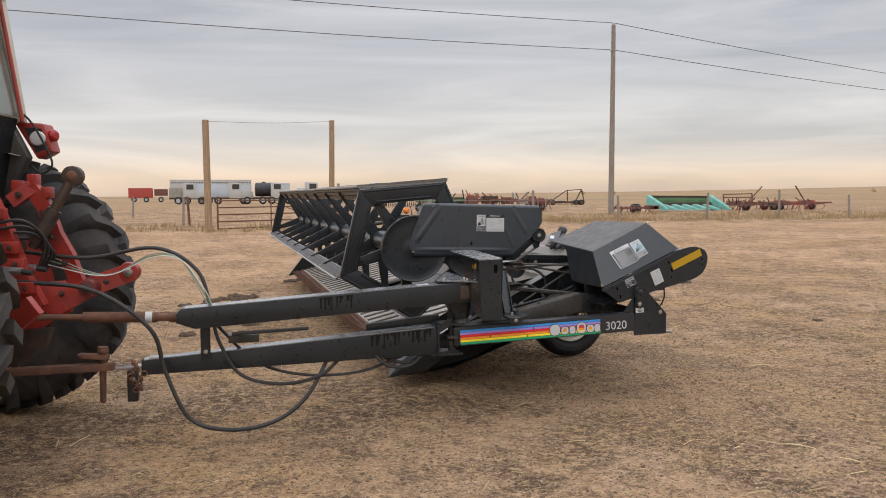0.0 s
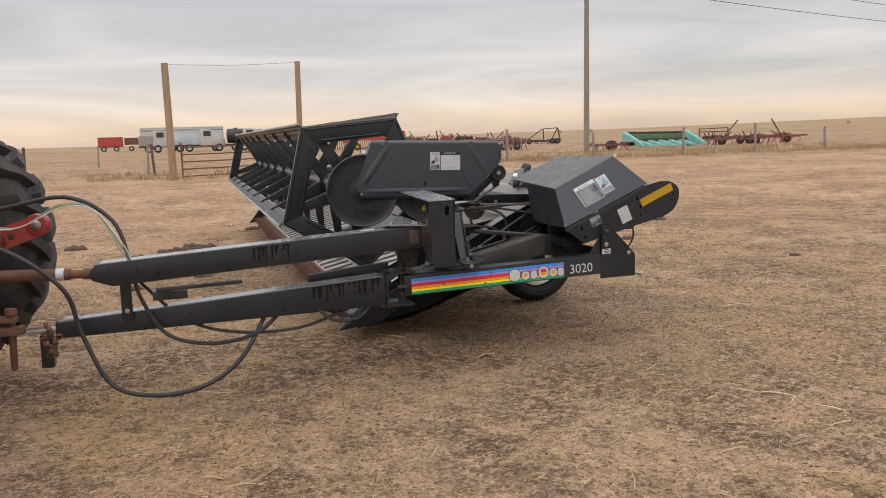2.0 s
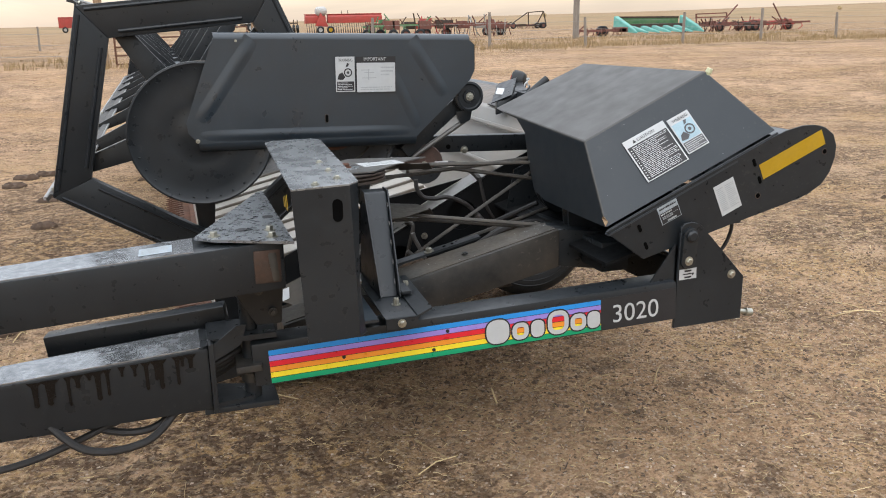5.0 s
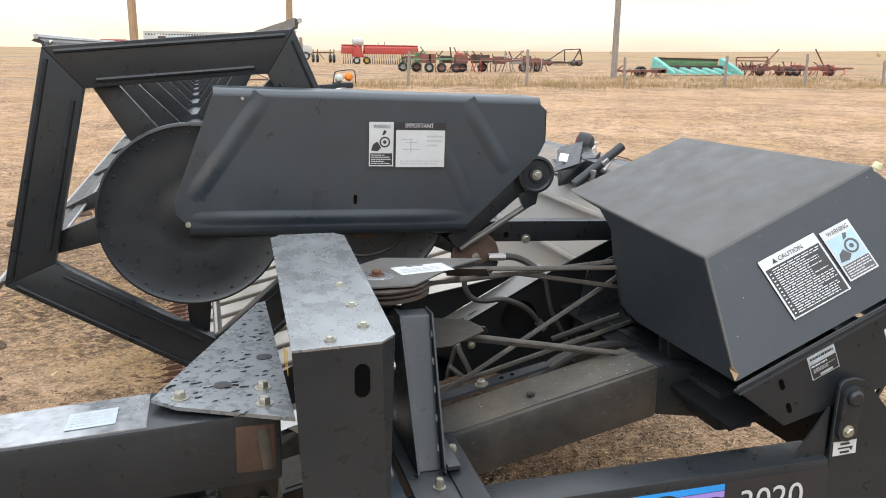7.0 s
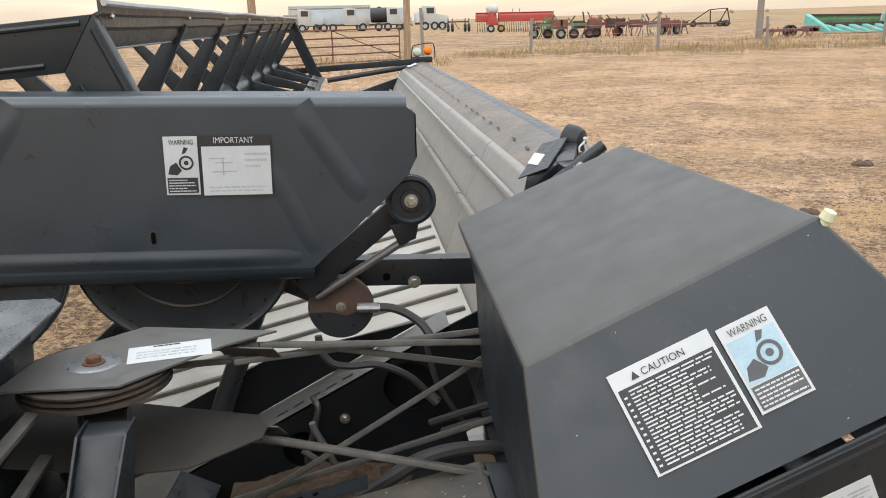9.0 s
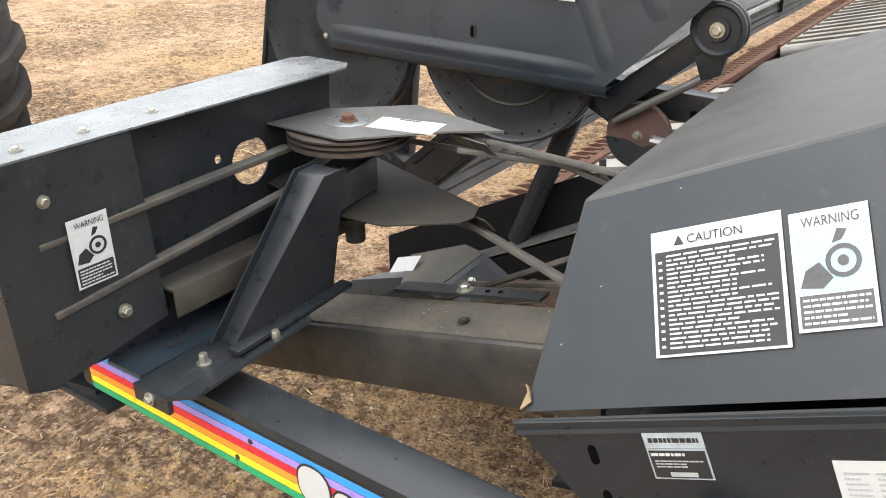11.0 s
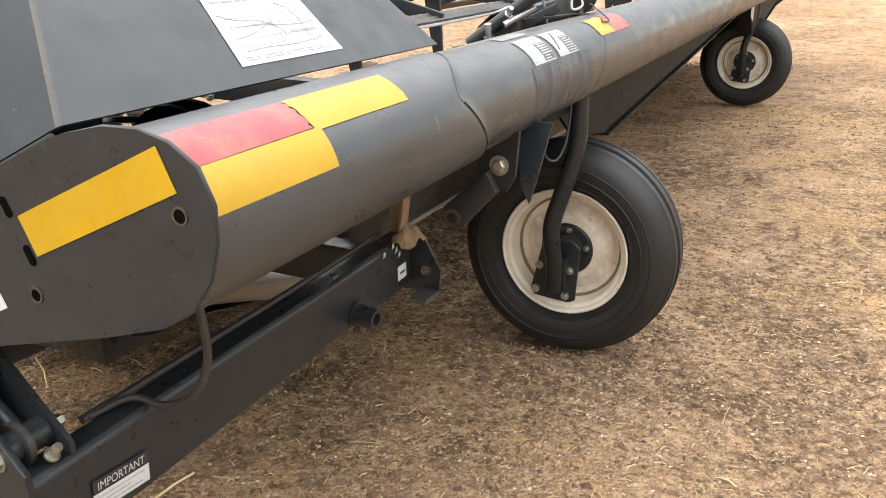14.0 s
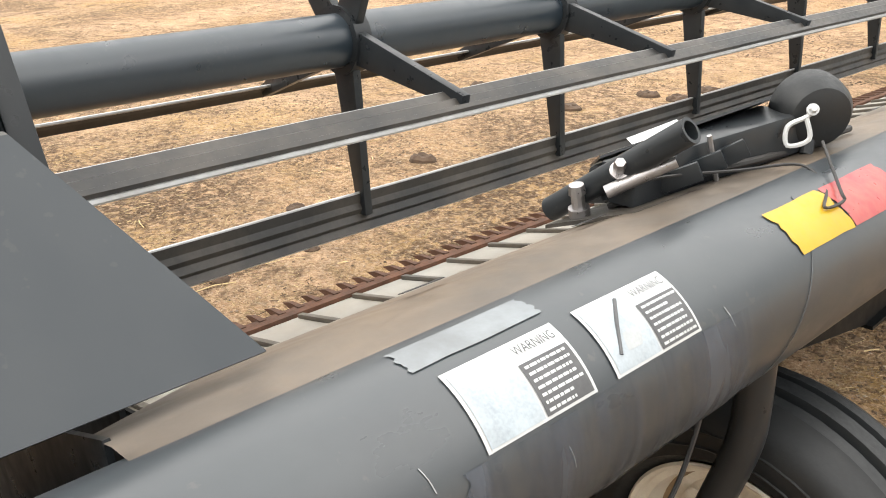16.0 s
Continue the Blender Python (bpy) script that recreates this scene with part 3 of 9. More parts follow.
label_on("reflective_strip", on_end(0.584, 0.9785), T23, N23, 0.251, 0.052, end_sheet, (YELLOW, []))
label_on("parts_sticker", on_end(0.439, 0.870), T23, N23, 0.077, 0.104, end_sheet, (PAPER, [(GREY_INK, lines(0.1, 0.42, 0.12, 0.9, 13, 3) + lines(0.5, 0.92, 0.12, 0.9, 13, 4))]))
label_on("data_plate", on_end(0.222, 0.860), T23, N23, 0.073, 0.039, end_sheet, (PALE_FADED, [(INK, [(0.03, 0.05, 0.97, 0.95)]), (PAPER, lines(0.06, 0.94, 0.72, 0.95, 1, 6)), (GREY_INK, lines(0.1, 0.9, 0.38, 0.66, 3, 5) + [(0.3, 0.1, 0.75, 0.24)])]))
label_on("model_sticker", on_end(0.2062, 0.8965), T23, N23, 0.073, 0.020, end_sheet, (PALE_FADED, [(INK, lines(0.08, 0.92, 0.2, 0.9, 1, 8))]))
for x, z in ((0.545, 1.035), (0.570, 0.978), (0.142, 0.858), (0.167, 0.800)):
    o = on_end(x, z)
    part("slot", hull([o + T23 * (0.0055 * math.cos(a)) + N23 * (0.0055 * math.sin(a) + s) + Vector((0, q, 0)) for s in (-0.008, 0.008) for a in np.linspace(0, 6.28, 9)[:-1] for q in (-0.0012, 0.004)]), HOLE, end_sheet)
for x, z in ((0.568, 0.927), (0.814, 1.054)):
    o = on_end(x, z)
    part("hole", lathe(o, (0, -1, 0), [(0, 0.0085), (0.001, 0.008)], 16), HOLE, end_sheet)
    part("grommet", lathe(o, (0, -1, 0), [(-0.002, 0.0105), (0.0015, 0.0105), (0.0015, 0.008), (-0.004, 0.008)], 16, closed=True), RUSTY_BLACK, end_sheet)

# the hood over the belts
HA, HE, HB, HC = (0.030, 0.190, 1.113), (0.452, 0.182, 1.316), (0.030, 0.955, 1.146), (0.418, 0.955, 1.310)
HD, HR, HRF = (0.034, 0.040, 0.868), (0.632, 0.044, 1.132), (0.585, 1.085, 1.112)
# One hood paint in two tones: the top's light is put into its colour.
HOOD_LIT = mat("faded_hood_paint_lit", (0.043, 0.0415, 0.0385), 0.44, spec=0.5, var=0.10, scale=1.4, dust=(0.064, 0.061, 0.055), dust_amt=0.45, dust_scale=1.5, bump=0.008, bscale=14, chips=0.07)
HOOD_SHADED = mat("hood_paint_shaded", (0.0125, 0.0185, 0.0245), 0.40, spec=0.52, var=0.16, scale=1.6, dust=(0.032, 0.037, 0.041), dust_amt=0.4, dust_scale=1.6, bump=0.010, bscale=22, chips=0.05)


def folded_hood():
    """One sheet of steel folded over the belts: top, end, back and cut-out front, with rounded bends."""
    bm = bmesh.new()
    V = {}

    def at(p):
        if p not in V:
            V[p] = bm.verts.new(p)
        return V[p]
    cut = [(0.040, 0.30, 0.862), (0.040, 0.50, 0.862), (0.036, 0.585, 0.885), (0.033, 0.64, 1.0), (0.032, 0.665, 1.085), (0.031, 0.74, 1.128)]
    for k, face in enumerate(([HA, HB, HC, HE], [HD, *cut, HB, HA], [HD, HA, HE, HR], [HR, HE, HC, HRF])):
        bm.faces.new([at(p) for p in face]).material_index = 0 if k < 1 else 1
    bends = [bm.edges.get((at(p), at(q))) for p, q in ((HA, HB), (HA, HE), (HE, HC), (HE, HR), (HA, HD))]
    bmesh.ops.bevel(bm, geom=bends, offset=0.005, segments=2, profile=0.5, affect="EDGES")
    # split the twisted panels finely, so that they lie as ruled sheets
    quads = [f for f in bm.faces if len(f.verts) == 4 and f.calc_area() > 0.02]
    bmesh.ops.subdivide_edges(bm, edges=list({e for f in quads for e in f.edges if e.calc_length() > 0.05}), cuts=7, use_grid_fill=True)
    bmesh.ops.recalc_face_normals(bm, faces=bm.faces)
    if sum(f.normal.z * f.calc_area() for f in bm.faces) < 0:
        bmesh.ops.reverse_faces(bm, faces=bm.faces)
    bmesh.ops.solidify(bm, geom=list(bm.faces), thickness=0.0035)
    return bm


hood = part("belt_hood", folded_hood(), HOOD_LIT, header, "faded dark grey folded sheet hood with warning stickers", 13)
hood.data.materials.append(HOOD_SHADED)


def on_hood_end(a, b, lift=0.0):
    """A place on the hood's end panel: a along it, b up from its low edge."""
    lo = Vector(HD).lerp(Vector(HR), a)
    hi = Vector(HA).lerp(Vector(HE), a)
    n_ = (Vector(HR) - Vector(HD)).cross(hi - lo).normalized()
    return lo.lerp(hi, b) + n_ * lift * (1 if n_.y < 0 else -1)


def on_back(a, b, lift=0.0):
    """A place on the hood's back panel: a along the header, b up from its low edge."""
    lo = Vector(HR).lerp(Vector(HRF), a)
    hi = Vector(HE).lerp(Vector(HC), a)
    n_ = (Vector(HRF) - Vector(HR)).cross(hi - lo).normalized()
    return lo.lerp(hi, b) + n_ * lift * (1 if n_.z > 0 else -1)


def back_patch(a0, a1, b0, b1, lift, thick, n=6):
    bm = bmesh.new()
    rows = [[bm.verts.new(on_back(a0 + (a1 - a0) * i / n, b0 + (b1 - b0) * j / n, lift)) for j in range(n + 1)] for i in range(n + 1)]
    for p_, q_ in zip(rows, rows[1:]):
        for j in range(n):
            bm.faces.new((p_[j], p_[j + 1], q_[j + 1], q_[j]))
    bmesh.ops.solidify(bm, geom=list(bm.faces), thickness=thick)
    return bm


part("rubber_seal", hose([Vector(HD) + (Vector(HR) - Vector(HD)) * (i / 24) + Vector((0, -0.010, -0.010)) for i in range(25)], 0.0045, 8, 2), RUBBER, hood)
part("drip_flange", bar(Vector(HD) + Vector((0, -0.008, -0.022)), Vector(HR) + Vector((0, -0.008, -0.022)), 0.022, 0.006, N23), FADED, hood)
part("scuffed_corner", wall_of([(0.030, 0.036, 0.872), (0.030, 0.060, 0.892), (0.029, 0.052, 0.902), (0.042, 0.042, 0.885)], 0.002), MUD, hood)

u_end = (Vector(HR) - Vector(HD)).normalized()
n_end = u_end.cross(Vector(HA) - Vector(HD)).normalized()
v_end = n_end.cross(u_end).normalized()
if n_end.y > 0:
    n_end, v_end = -n_end, -v_end


def pictogram(o, u, v, w, h, parent, top, words, seed, ink=INK):
    """A warning sticker: word above, pale picture of a belt wheel and a pinch, small print below."""
    base = label_on("warning_sticker", o, u, v, w, h, parent, (PAPER, [(top, [(0.05, 0.31, 0.95, 0.82)]), (ink, [(0.05, 0.03, 0.95, 0.295)]), (PAPER, lines(0.09, 0.92, 0.045, 0.28, 5, seed))]))
    u, v = Vector(u).normalized(), Vector(v).normalized()
    c = Vector(o) + u * w * 0.64 + v * h * 0.55 + u.cross(v) * 0.0022
    nn = u.cross(v)
    part("picture", lathe(c, nn, [(0, w * 0.22), (0.0006, w * 0.22), (0.0006, w * 0.16), (0, w * 0.16)], 20, closed=True), ink, base)
    part("picture", lathe(c, nn, [(0, w * 0.07), (0.0006, w * 0.07)], 14), ink, base)
    part("picture", wall_of([Vector(o) + u * w * a + v * h * b + nn * 0.0022 for a, b in ((0.08, 0.36), (0.16, 0.50), (0.34, 0.56), (0.5, 0.42), (0.36, 0.34))], 0.0005), ink, base)
    part("picture", wall_of([Vector(o) + u * w * a + v * h * b + nn * 0.0022 for a, b in ((0.52, 0.70), (0.60, 0.82), (0.72, 0.80), (0.64, 0.72))], 0.0005), ink, base)
    lettering(words, Vector(o) + u * w * 0.16 + v * h * 0.86, u, v, h * 0.085, ink, base, "printed_word", 0.0026, w * 0.72)
    return base


def caution(o, u, v, w, h, parent):
    base = label_on("caution_sticker", o, u, v, w, h, parent, (PAPER, [(INK, [(0.03, 0.02, 0.97, 0.83)]), (PAPER, lines(0.12, 0.94, 0.05, 0.81, 21, 11) + [(0.055, 0.07 + i * 0.0605, 0.085, 0.090 + i * 0.0605) for i in range(12)])]))
    u, v = Vector(u).normalized(), Vector(v).normalized()
    lettering("CAUTION", Vector(o) + u * w * 0.30 + v * h * 0.87, u, v, h * 0.07, INK, base, "printed_word", 0.003, w * 0.42)
    part("picture", wall_of([Vector(o) + u * w * a + v * h * b + u.cross(v) * 0.0022 for a, b in ((0.19, 0.87), (0.27, 0.87), (0.23, 0.945))], 0.0005), INK, base)
    return base


LU, LV = u_end, v_end


def seat_on_hood(o, w, h):
    """Set a sticker's corner and axes so that it lies on the end panel."""
    def drop(p):
        best = None
        for i in range(121):
            for j in range(61):
                q = on_hood_end(i / 120, j / 60)
                d = (q - p).length
                if best is None or d < best[0]:
                    best = (d, i / 120, j / 60)
        return on_hood_end(best[1], best[2], 0.0032)
    a = drop(o)
    b, c = drop(o + LU * w), drop(o + LV * h)
    u = (b - a).normalized()
    n_ = u.cross(c - a).normalized()
    return a + n_ * 0.0, u, n_.cross(u)


so, su, sv = seat_on_hood(Vector((0.190, 0.0545, 0.996)), 0.156, 0.150)
caution(so, su, sv, 0.156, 0.150, hood)
so, su, sv = seat_on_hood(Vector((0.334, 0.06, 1.079)), 0.080, 0.128)
pictogram(so, su, sv, 0.080, 0.128, hood, PALE_BLUE, "WARNING", 21, INK_FADED)
for a, b in ((0.93, 0.93), (0.88, 0.2), (0.12, 0.55), (0.3, 0.93), (0.05, 0.3), (0.7, 0.06)):
    part("paint_chip", wall_of([on_hood_end(a + 0.004 * u, b + 0.012 * v, 0.0012) for u, v in ((0, 0), (1, 0.2), (1.2, 0.6), (0.3, 0.5))], 0.0004), GREY_INK, hood)
DRAWN = (((0.05, 0.60), (0.2, 0.52), (0.38, 0.50), (0.52, 0.40), (0.56, 0.30), (0.50, 0.22)), ((0.08, 0.30), (0.3, 0.36), (0.5, 0.48), (0.66, 0.66), (0.7, 0.72)), ((0.62, 0.20), (0.74, 0.30), (0.8, 0.46), (0.76, 0.62), (0.66, 0.70)),
         ((0.1, 0.15), (0.3, 0.17), (0.6, 0.16), (0.9, 0.20)), ((0.78, 0.15), (0.80, 0.4), (0.86, 0.7)), ((0.1, 0.44), (0.35, 0.44), (0.72, 0.40), (0.92, 0.42)))
sheet = part("instruction_sheet", back_patch(0.350, 0.645, 0.12, 0.74, 0.0012, 0.0006), PAPER, hood, "white printed instruction sheet")
for a, b, c, d in (lines(0.06, 0.94, 0.74, 0.95, 5, 31) + lines(0.06, 0.94, 0.04, 0.10, 2, 32) + [(0.1, 0.2, 0.5, 0.207), (0.2, 0.3, 0.8, 0.307), (0.5, 0.2, 0.505, 0.6), (0.3, 0.45, 0.9, 0.457), (0.62, 0.3, 0.9, 0.34), (0.08, 0.55, 0.4, 0.557), (0.7, 0.35, 0.705, 0.68)]):
    part("print", back_patch(0.350 + 0.295 * a, 0.350 + 0.295 * c, 0.12 + 0.62 * b, 0.12 + 0.62 * d, 0.0019, 0.0003, 1), SOFT_INK, sheet)
for curve in DRAWN:
    part("drawn_line", hose([on_back(0.350 + 0.295 * a, 0.12 + 0.62 * b, 0.0022) for a, b in curve], 0.0005, 5, 4), SOFT_INK, sheet)
_u = on_back(0.546, 0.77, 0.0) - on_back(0.434, 0.77, 0.0)
lettering("IMPORTANT", on_back(0.434, 0.77, 0.002), _u, on_back(0.434, 0.85, 0.0) - on_back(0.434, 0.77, 0.0), 0.013, PAPER, hood, "printed_word", 0.001, 0.092)
part("plastic_knob", lathe((0.450, 0.192, 1.268), (0.3, -0.3, 1), [(0, 0.006), (0.012, 0.007), (0.016, 0.02), (0.022, 0.02), (0.026, 0.009), (0.045, 0.008), (0.047, 0.011), (0.06, 0.009)], 12), KNOB, hood, "pale yellow plastic fastener")
# Added black floor and end wall put shade into the space under the hood.
part("shade_under_tray", hull([(0.06, 0.08, 0.74), (0.62, 0.08, 0.88), (0.06, 1.10, 0.74), (0.62, 1.10, 0.88), (0.06, 0.08, 0.73), (0.62, 0.08, 0.87), (0.06, 1.10, 0.73), (0.62, 1.10, 0.87)]), MATT_BLACK, header)
part("shade_wall", prism([(0.30, 0.74), (0.62, 0.88), (0.60, 1.09), (0.46, 1.04), (0.40, 0.98)], 1.102, 1.108), MATT_BLACK, header)
# what runs under the hood
for x, y, z, r in ((0.24, 0.42, 0.83, 0.155), (0.33, 0.56, 0.93, 0.13), (0.22, 0.70, 0.88, 0.12)):
    part("drive_pulley", lathe((x, y, z), (0.05, 1, 0.05), [(-0.035, r * 0.3), (-0.03, r), (-0.018, r), (-0.01, r * 0.86), (0.01, r * 0.86), (0.018, r), (0.03, r), (0.035, r * 0.3)], 28), BLACK, header)
part("inner_panel", prism([(0.06, 0.70), (0.62, 0.93), (0.60, 1.10), (0.10, 0.90)], 0.93, 0.936), BLACK, header)
part("bottom_member", bar((0.16, 0.20, 0.72), (0.16, 1.05, 0.70), 0.10, 0.10, bevel=0.006), BLACK, header)
part("bottom_member", bar((0.50, 0.06, 0.86), (0.52, 1.1, 0.86), 0.08, 0.06, bevel=0.006), BLACK, header)

# the near end of the platform: leg plate with round holes, slotted rail, divider sheet
def plate_with_holes(pts, holes, y, t, material, parent, name="end_plate"):
    """A plate in the x-z plane with round holes cut through it."""
    bm = bmesh.new()
    edge = [bm.verts.new((x, y, z)) for x, z in pts]
    es = [bm.edges.new((edge[i], edge[(i + 1) % len(edge)])) for i in range(len(edge))]
    for x, z, r in holes:
        c = [bm.verts.new(p) for p in ring((x, y, z), (0, 1, 0), r, 18)]
        es += [bm.edges.new((c[i], c[(i + 1) % len(c)])) for i in range(len(c))]
    bmesh.ops.triangle_fill(bm, use_beauty=True, use_dissolve=False, edges=es)
    bmesh.ops.solidify(bm, geom=list(bm.faces), thickness=t)
    return part(name, bm, material, parent)


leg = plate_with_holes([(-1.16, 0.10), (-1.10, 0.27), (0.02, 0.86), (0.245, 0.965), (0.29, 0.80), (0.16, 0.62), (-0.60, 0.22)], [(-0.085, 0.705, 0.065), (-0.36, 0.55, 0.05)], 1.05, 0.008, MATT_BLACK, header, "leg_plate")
# Black sheet added behind the holes, to stand for the shade in them.
part("leg_shade_sheet", prism([(-1.10, 0.16), (-1.06, 0.24), (0.02, 0.82), (0.20, 0.86), (0.22, 0.78), (0.14, 0.63), (-0.58, 0.24)], 1.098, 1.104), MATT_BLACK, leg)
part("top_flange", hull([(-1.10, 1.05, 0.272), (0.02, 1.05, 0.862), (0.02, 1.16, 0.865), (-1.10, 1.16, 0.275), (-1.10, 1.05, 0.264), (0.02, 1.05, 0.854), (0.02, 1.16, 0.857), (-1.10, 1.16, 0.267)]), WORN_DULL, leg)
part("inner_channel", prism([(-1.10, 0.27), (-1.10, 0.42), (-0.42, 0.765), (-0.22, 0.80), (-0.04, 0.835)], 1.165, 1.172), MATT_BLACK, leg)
for i in range(5):
    part("slot", plate_bm(Vector((-0.42 + i * 0.042, 1.075, 0.6325 + i * 0.0221)), (0.885, 0, 0.466), (0, 1, 0), [(0, 0, 0.03, 0.008)], 0.0015), INK, leg)
for x, z in ((-0.25, 0.63), (-0.20, 0.52), (-0.30, 0.48)):
    part("bolt", bolt((x, 1.045, z), (0, -1, 0), 0.012, 0.012), ZINC, leg)
divider = part("divider_sheet", hull([(-1.32, 1.00, 0.10), (-1.22, 1.14, 0.22), (-1.10, 0.98, 0.34), (-0.78, 0.94, 0.46), (-0.70, 1.08, 0.50), (-0.72, 1.06, 0.30), (-1.0, 1.02, 0.14)], 0.004), FADED, header, "dark folded crop divider")
part("top_panel", wall_of([(-0.910, 1.038, 0.450), (-0.805, 0.840, 0.450), (-0.723, 0.865, 0.450), (-0.660, 1.040, 0.520), (-0.720, 1.040, 0.530)], 0.004), OLIVE, divider, "dust-filmed upper panel")
for q in (0.0, 0.022):
    part("bolt", bolt((-0.655 + 0.4 * q, 0.935 + q, 0.468 + 0.35 * q), (0.2, -0.45, 0.85), 0.009, 0.008), ZINC, divider)
part("side_flange", wall_of([(-0.660, 1.040, 0.518), (-0.723, 0.865, 0.448), (-0.606, 0.872, 0.430), (-0.570, 1.040, 0.470)], 0.004), BLACK, divider)
part("sticker", plate_bm((-0.92, 0.955, 0.42), (0.93, -0.11, 0.35), (0.1, 0.7, 0.7), [(0, 0, 0.10, 0.05)], 0.012), PAPER, divider, "white sticker")
part("rod_hook", hose([(-0.326, 1.046, 0.692), (-0.320, 1.010, 0.700), (-0.313, 0.992, 0.682), (-0.335, 0.990, 0.597), (-0.346, 0.990, 0.550), (-0.340, 0.990, 0.502), (-0.322, 0.990, 0.476), (-0.303, 0.990, 0.474)], 0.008, 8, 4), GUARD_DARK, leg, "bent steel rod hook")
part("chaff_mound", noise_patch(-0.27, 0.83, 0.53, 0.26, 0.17, 0.05), CHAFF, header, "rusty brown chaff caught under the belts", smooth=0)
part("chaff_tray", hull([(-0.60, 0.68, 0.42), (0.05, 0.68, 0.60), (-0.60, 1.03, 0.42), (0.05, 1.03, 0.60), (-0.60, 0.68, 0.41), (0.05, 0.68, 0.59), (-0.60, 1.03, 0.41), (0.05, 1.03, 0.59)]), MATT_BLACK, header)

# decks: canvas drapers with slats, an opening between them
def deck_z(x):
    return 0.215 + (x + 1.12) * 0.235


for a, b, many in ((1.14, 4.40, 15), (5.80, 9.5, 17)):
    deck = part("draper_deck", hull([(-1.10, a, deck_z(-1.10)), (0.22, a, deck_z(0.22)), (-1.10, b, deck_z(-1.10)), (0.22, b, deck_z(0.22)),
                                     (-1.10, a, deck_z(-1.10) - 0.09), (0.22, a, deck_z(0.22) - 0.035), (-1.10, b, deck_z(-1.10) - 0.09), (0.22, b, deck_z(0.22) - 0.035)], 0.01), CANVAS, header, "pale grey canvas draper with dark slats")
    for i in range(many):
        y = a + 0.06 + i * (b - a - 0.12) / (many - 1)
        part("slat", bar((-1.075, y, deck_z(-1.075) + 0.008), (0.20, y + 0.02, deck_z(0.20) + 0.008), 0.022, 0.016, bevel=0.003), SLAT, deck)
    for y in (a, b):
        part("roller", rod((-1.09, y, deck_z(-1.09) - 0.045), (0.21, y, deck_z(0.21) - 0.040), 0.042, 14), GALV_DULL, deck)
    part("deck_rail", bar((-1.115, a, deck_z(-1.115) + 0.004), (-1.115, b, deck_z(-1.115) + 0.004), 0.03, 0.025), RUST, deck)
# cutterbar with guards
cutter = part("cutterbar", bar((-1.16, 1.05, 0.185), (-1.16, 9.55, 0.185), 0.08, 0.045, bevel=0.004), RUST, header, "rusty cutterbar with pointed guards")
gm = bmesh.new()
hull([(-1.17, -0.014, 0.005), (-1.17, 0.014, 0.005), (-1.17, 0.012, 0.025), (-1.17, -0.012, 0.025), (-1.24, -0.010, -0.002), (-1.24, 0.010, -0.002), (-1.24, 0.008, 0.020), (-1.24, -0.008, 0.020), (-1.30, 0, -0.002)], 0, gm)
for v in gm.verts:
    v.co -= spot(cutter) - Vector((0, 0, 0.19))
gm = mesh_of(gm, "guard", 0)
gm.materials.append(RUST)
for i in range(111):
    g = new("guard", gm)
    g.parent, g.location = cutter, (0, 1.09 + i * 0.0765, 0)
part("skid_sheet", skin(lambda y: [(-1.18, 0.165), (-1.05, 0.10), (-0.75, 0.13), (0.08, 0.43), (0.20, 0.495)], [1.12, 5, 9.5], 0.005), BLACK_DUSTY, header, "scuffed skid sheet under the platform")
# far end
part("far_divider", hull([(-1.35, 9.56, 0.12), (-1.1, 9.5, 0.45), (0.45, 9.5, 0.95), (0.55, 9.5, 0.7), (0.1, 9.5, 0.35), (-1.35, 9.62, 0.12), (-1.1, 9.62, 0.45), (0.45, 9.62, 0.95), (0.55, 9.62, 0.7)], 0.004), BLACK, header)


# ---- the carrier frame that rides beside the header ----
frame_ = thing("carrier_frame", (-0.3, 0.2, 0), "black steel carrier frame with a rainbow-striped side beam", "frame")
UB = Vector((1.009, -0.050, 0.043)).normalized()
VB = Vector((-0.0426, 0, 0.999))
O = Vector((0, 0, 0.653))  # top back corner of the stripes


def on_beam(s, h, d=0.0):
    """A place on the side beam's outer face: s along it (0 at the stripes' end), h above their top edge, d outwards."""
    return O + UB * s + VB * h + UB.cross(VB) * d


BEAM_IN = -UB.cross(VB)
side_beam = part("side_beam", bar(on_beam(-1.055, -0.042) + BEAM_IN * 0.0470, on_beam(0.262, -0.042) + BEAM_IN * 0.0470, 0.10, 0.130, VB, 0.012), BLACK, frame_, "long black box-section side beam")
stripes = part("rainbow_decal", plate_bm(on_beam(-1.011, -0.1015, 0.0045), UB, VB, [(0, 0, 1.013, 0.1035)], 0), INK, side_beam, "rainbow-striped decal", 0)
for i, m in enumerate(STRIPES):
    h = 0.100 / 6
    part("stripe", plate_bm(on_beam(-1.009, -0.0005 - (i + 1) * h, 0.0045), UB, VB, [(0, 0.0009, 1.009, h - 0.0009)], 0.0008), m, stripes, smooth=0)
# the maker's mark: plain outlined shapes and rings in white


def rounded(x0, h0, x1, h1, rr, lift):
    """A closed outline with round corners on the side beam."""
    c = []
    for ox, oh, a0 in ((x1 - rr, h1 - rr, 0), (x0 + rr, h1 - rr, 90), (x0 + rr, h0 + rr, 180), (x1 - rr, h0 + rr, 270)):
        c += [on_beam(ox + rr * math.cos(radians(a0 + k * 18)), oh + rr * math.sin(radians(a0 + k * 18)) - 0.1015, lift) for k in range(6)]
    return c


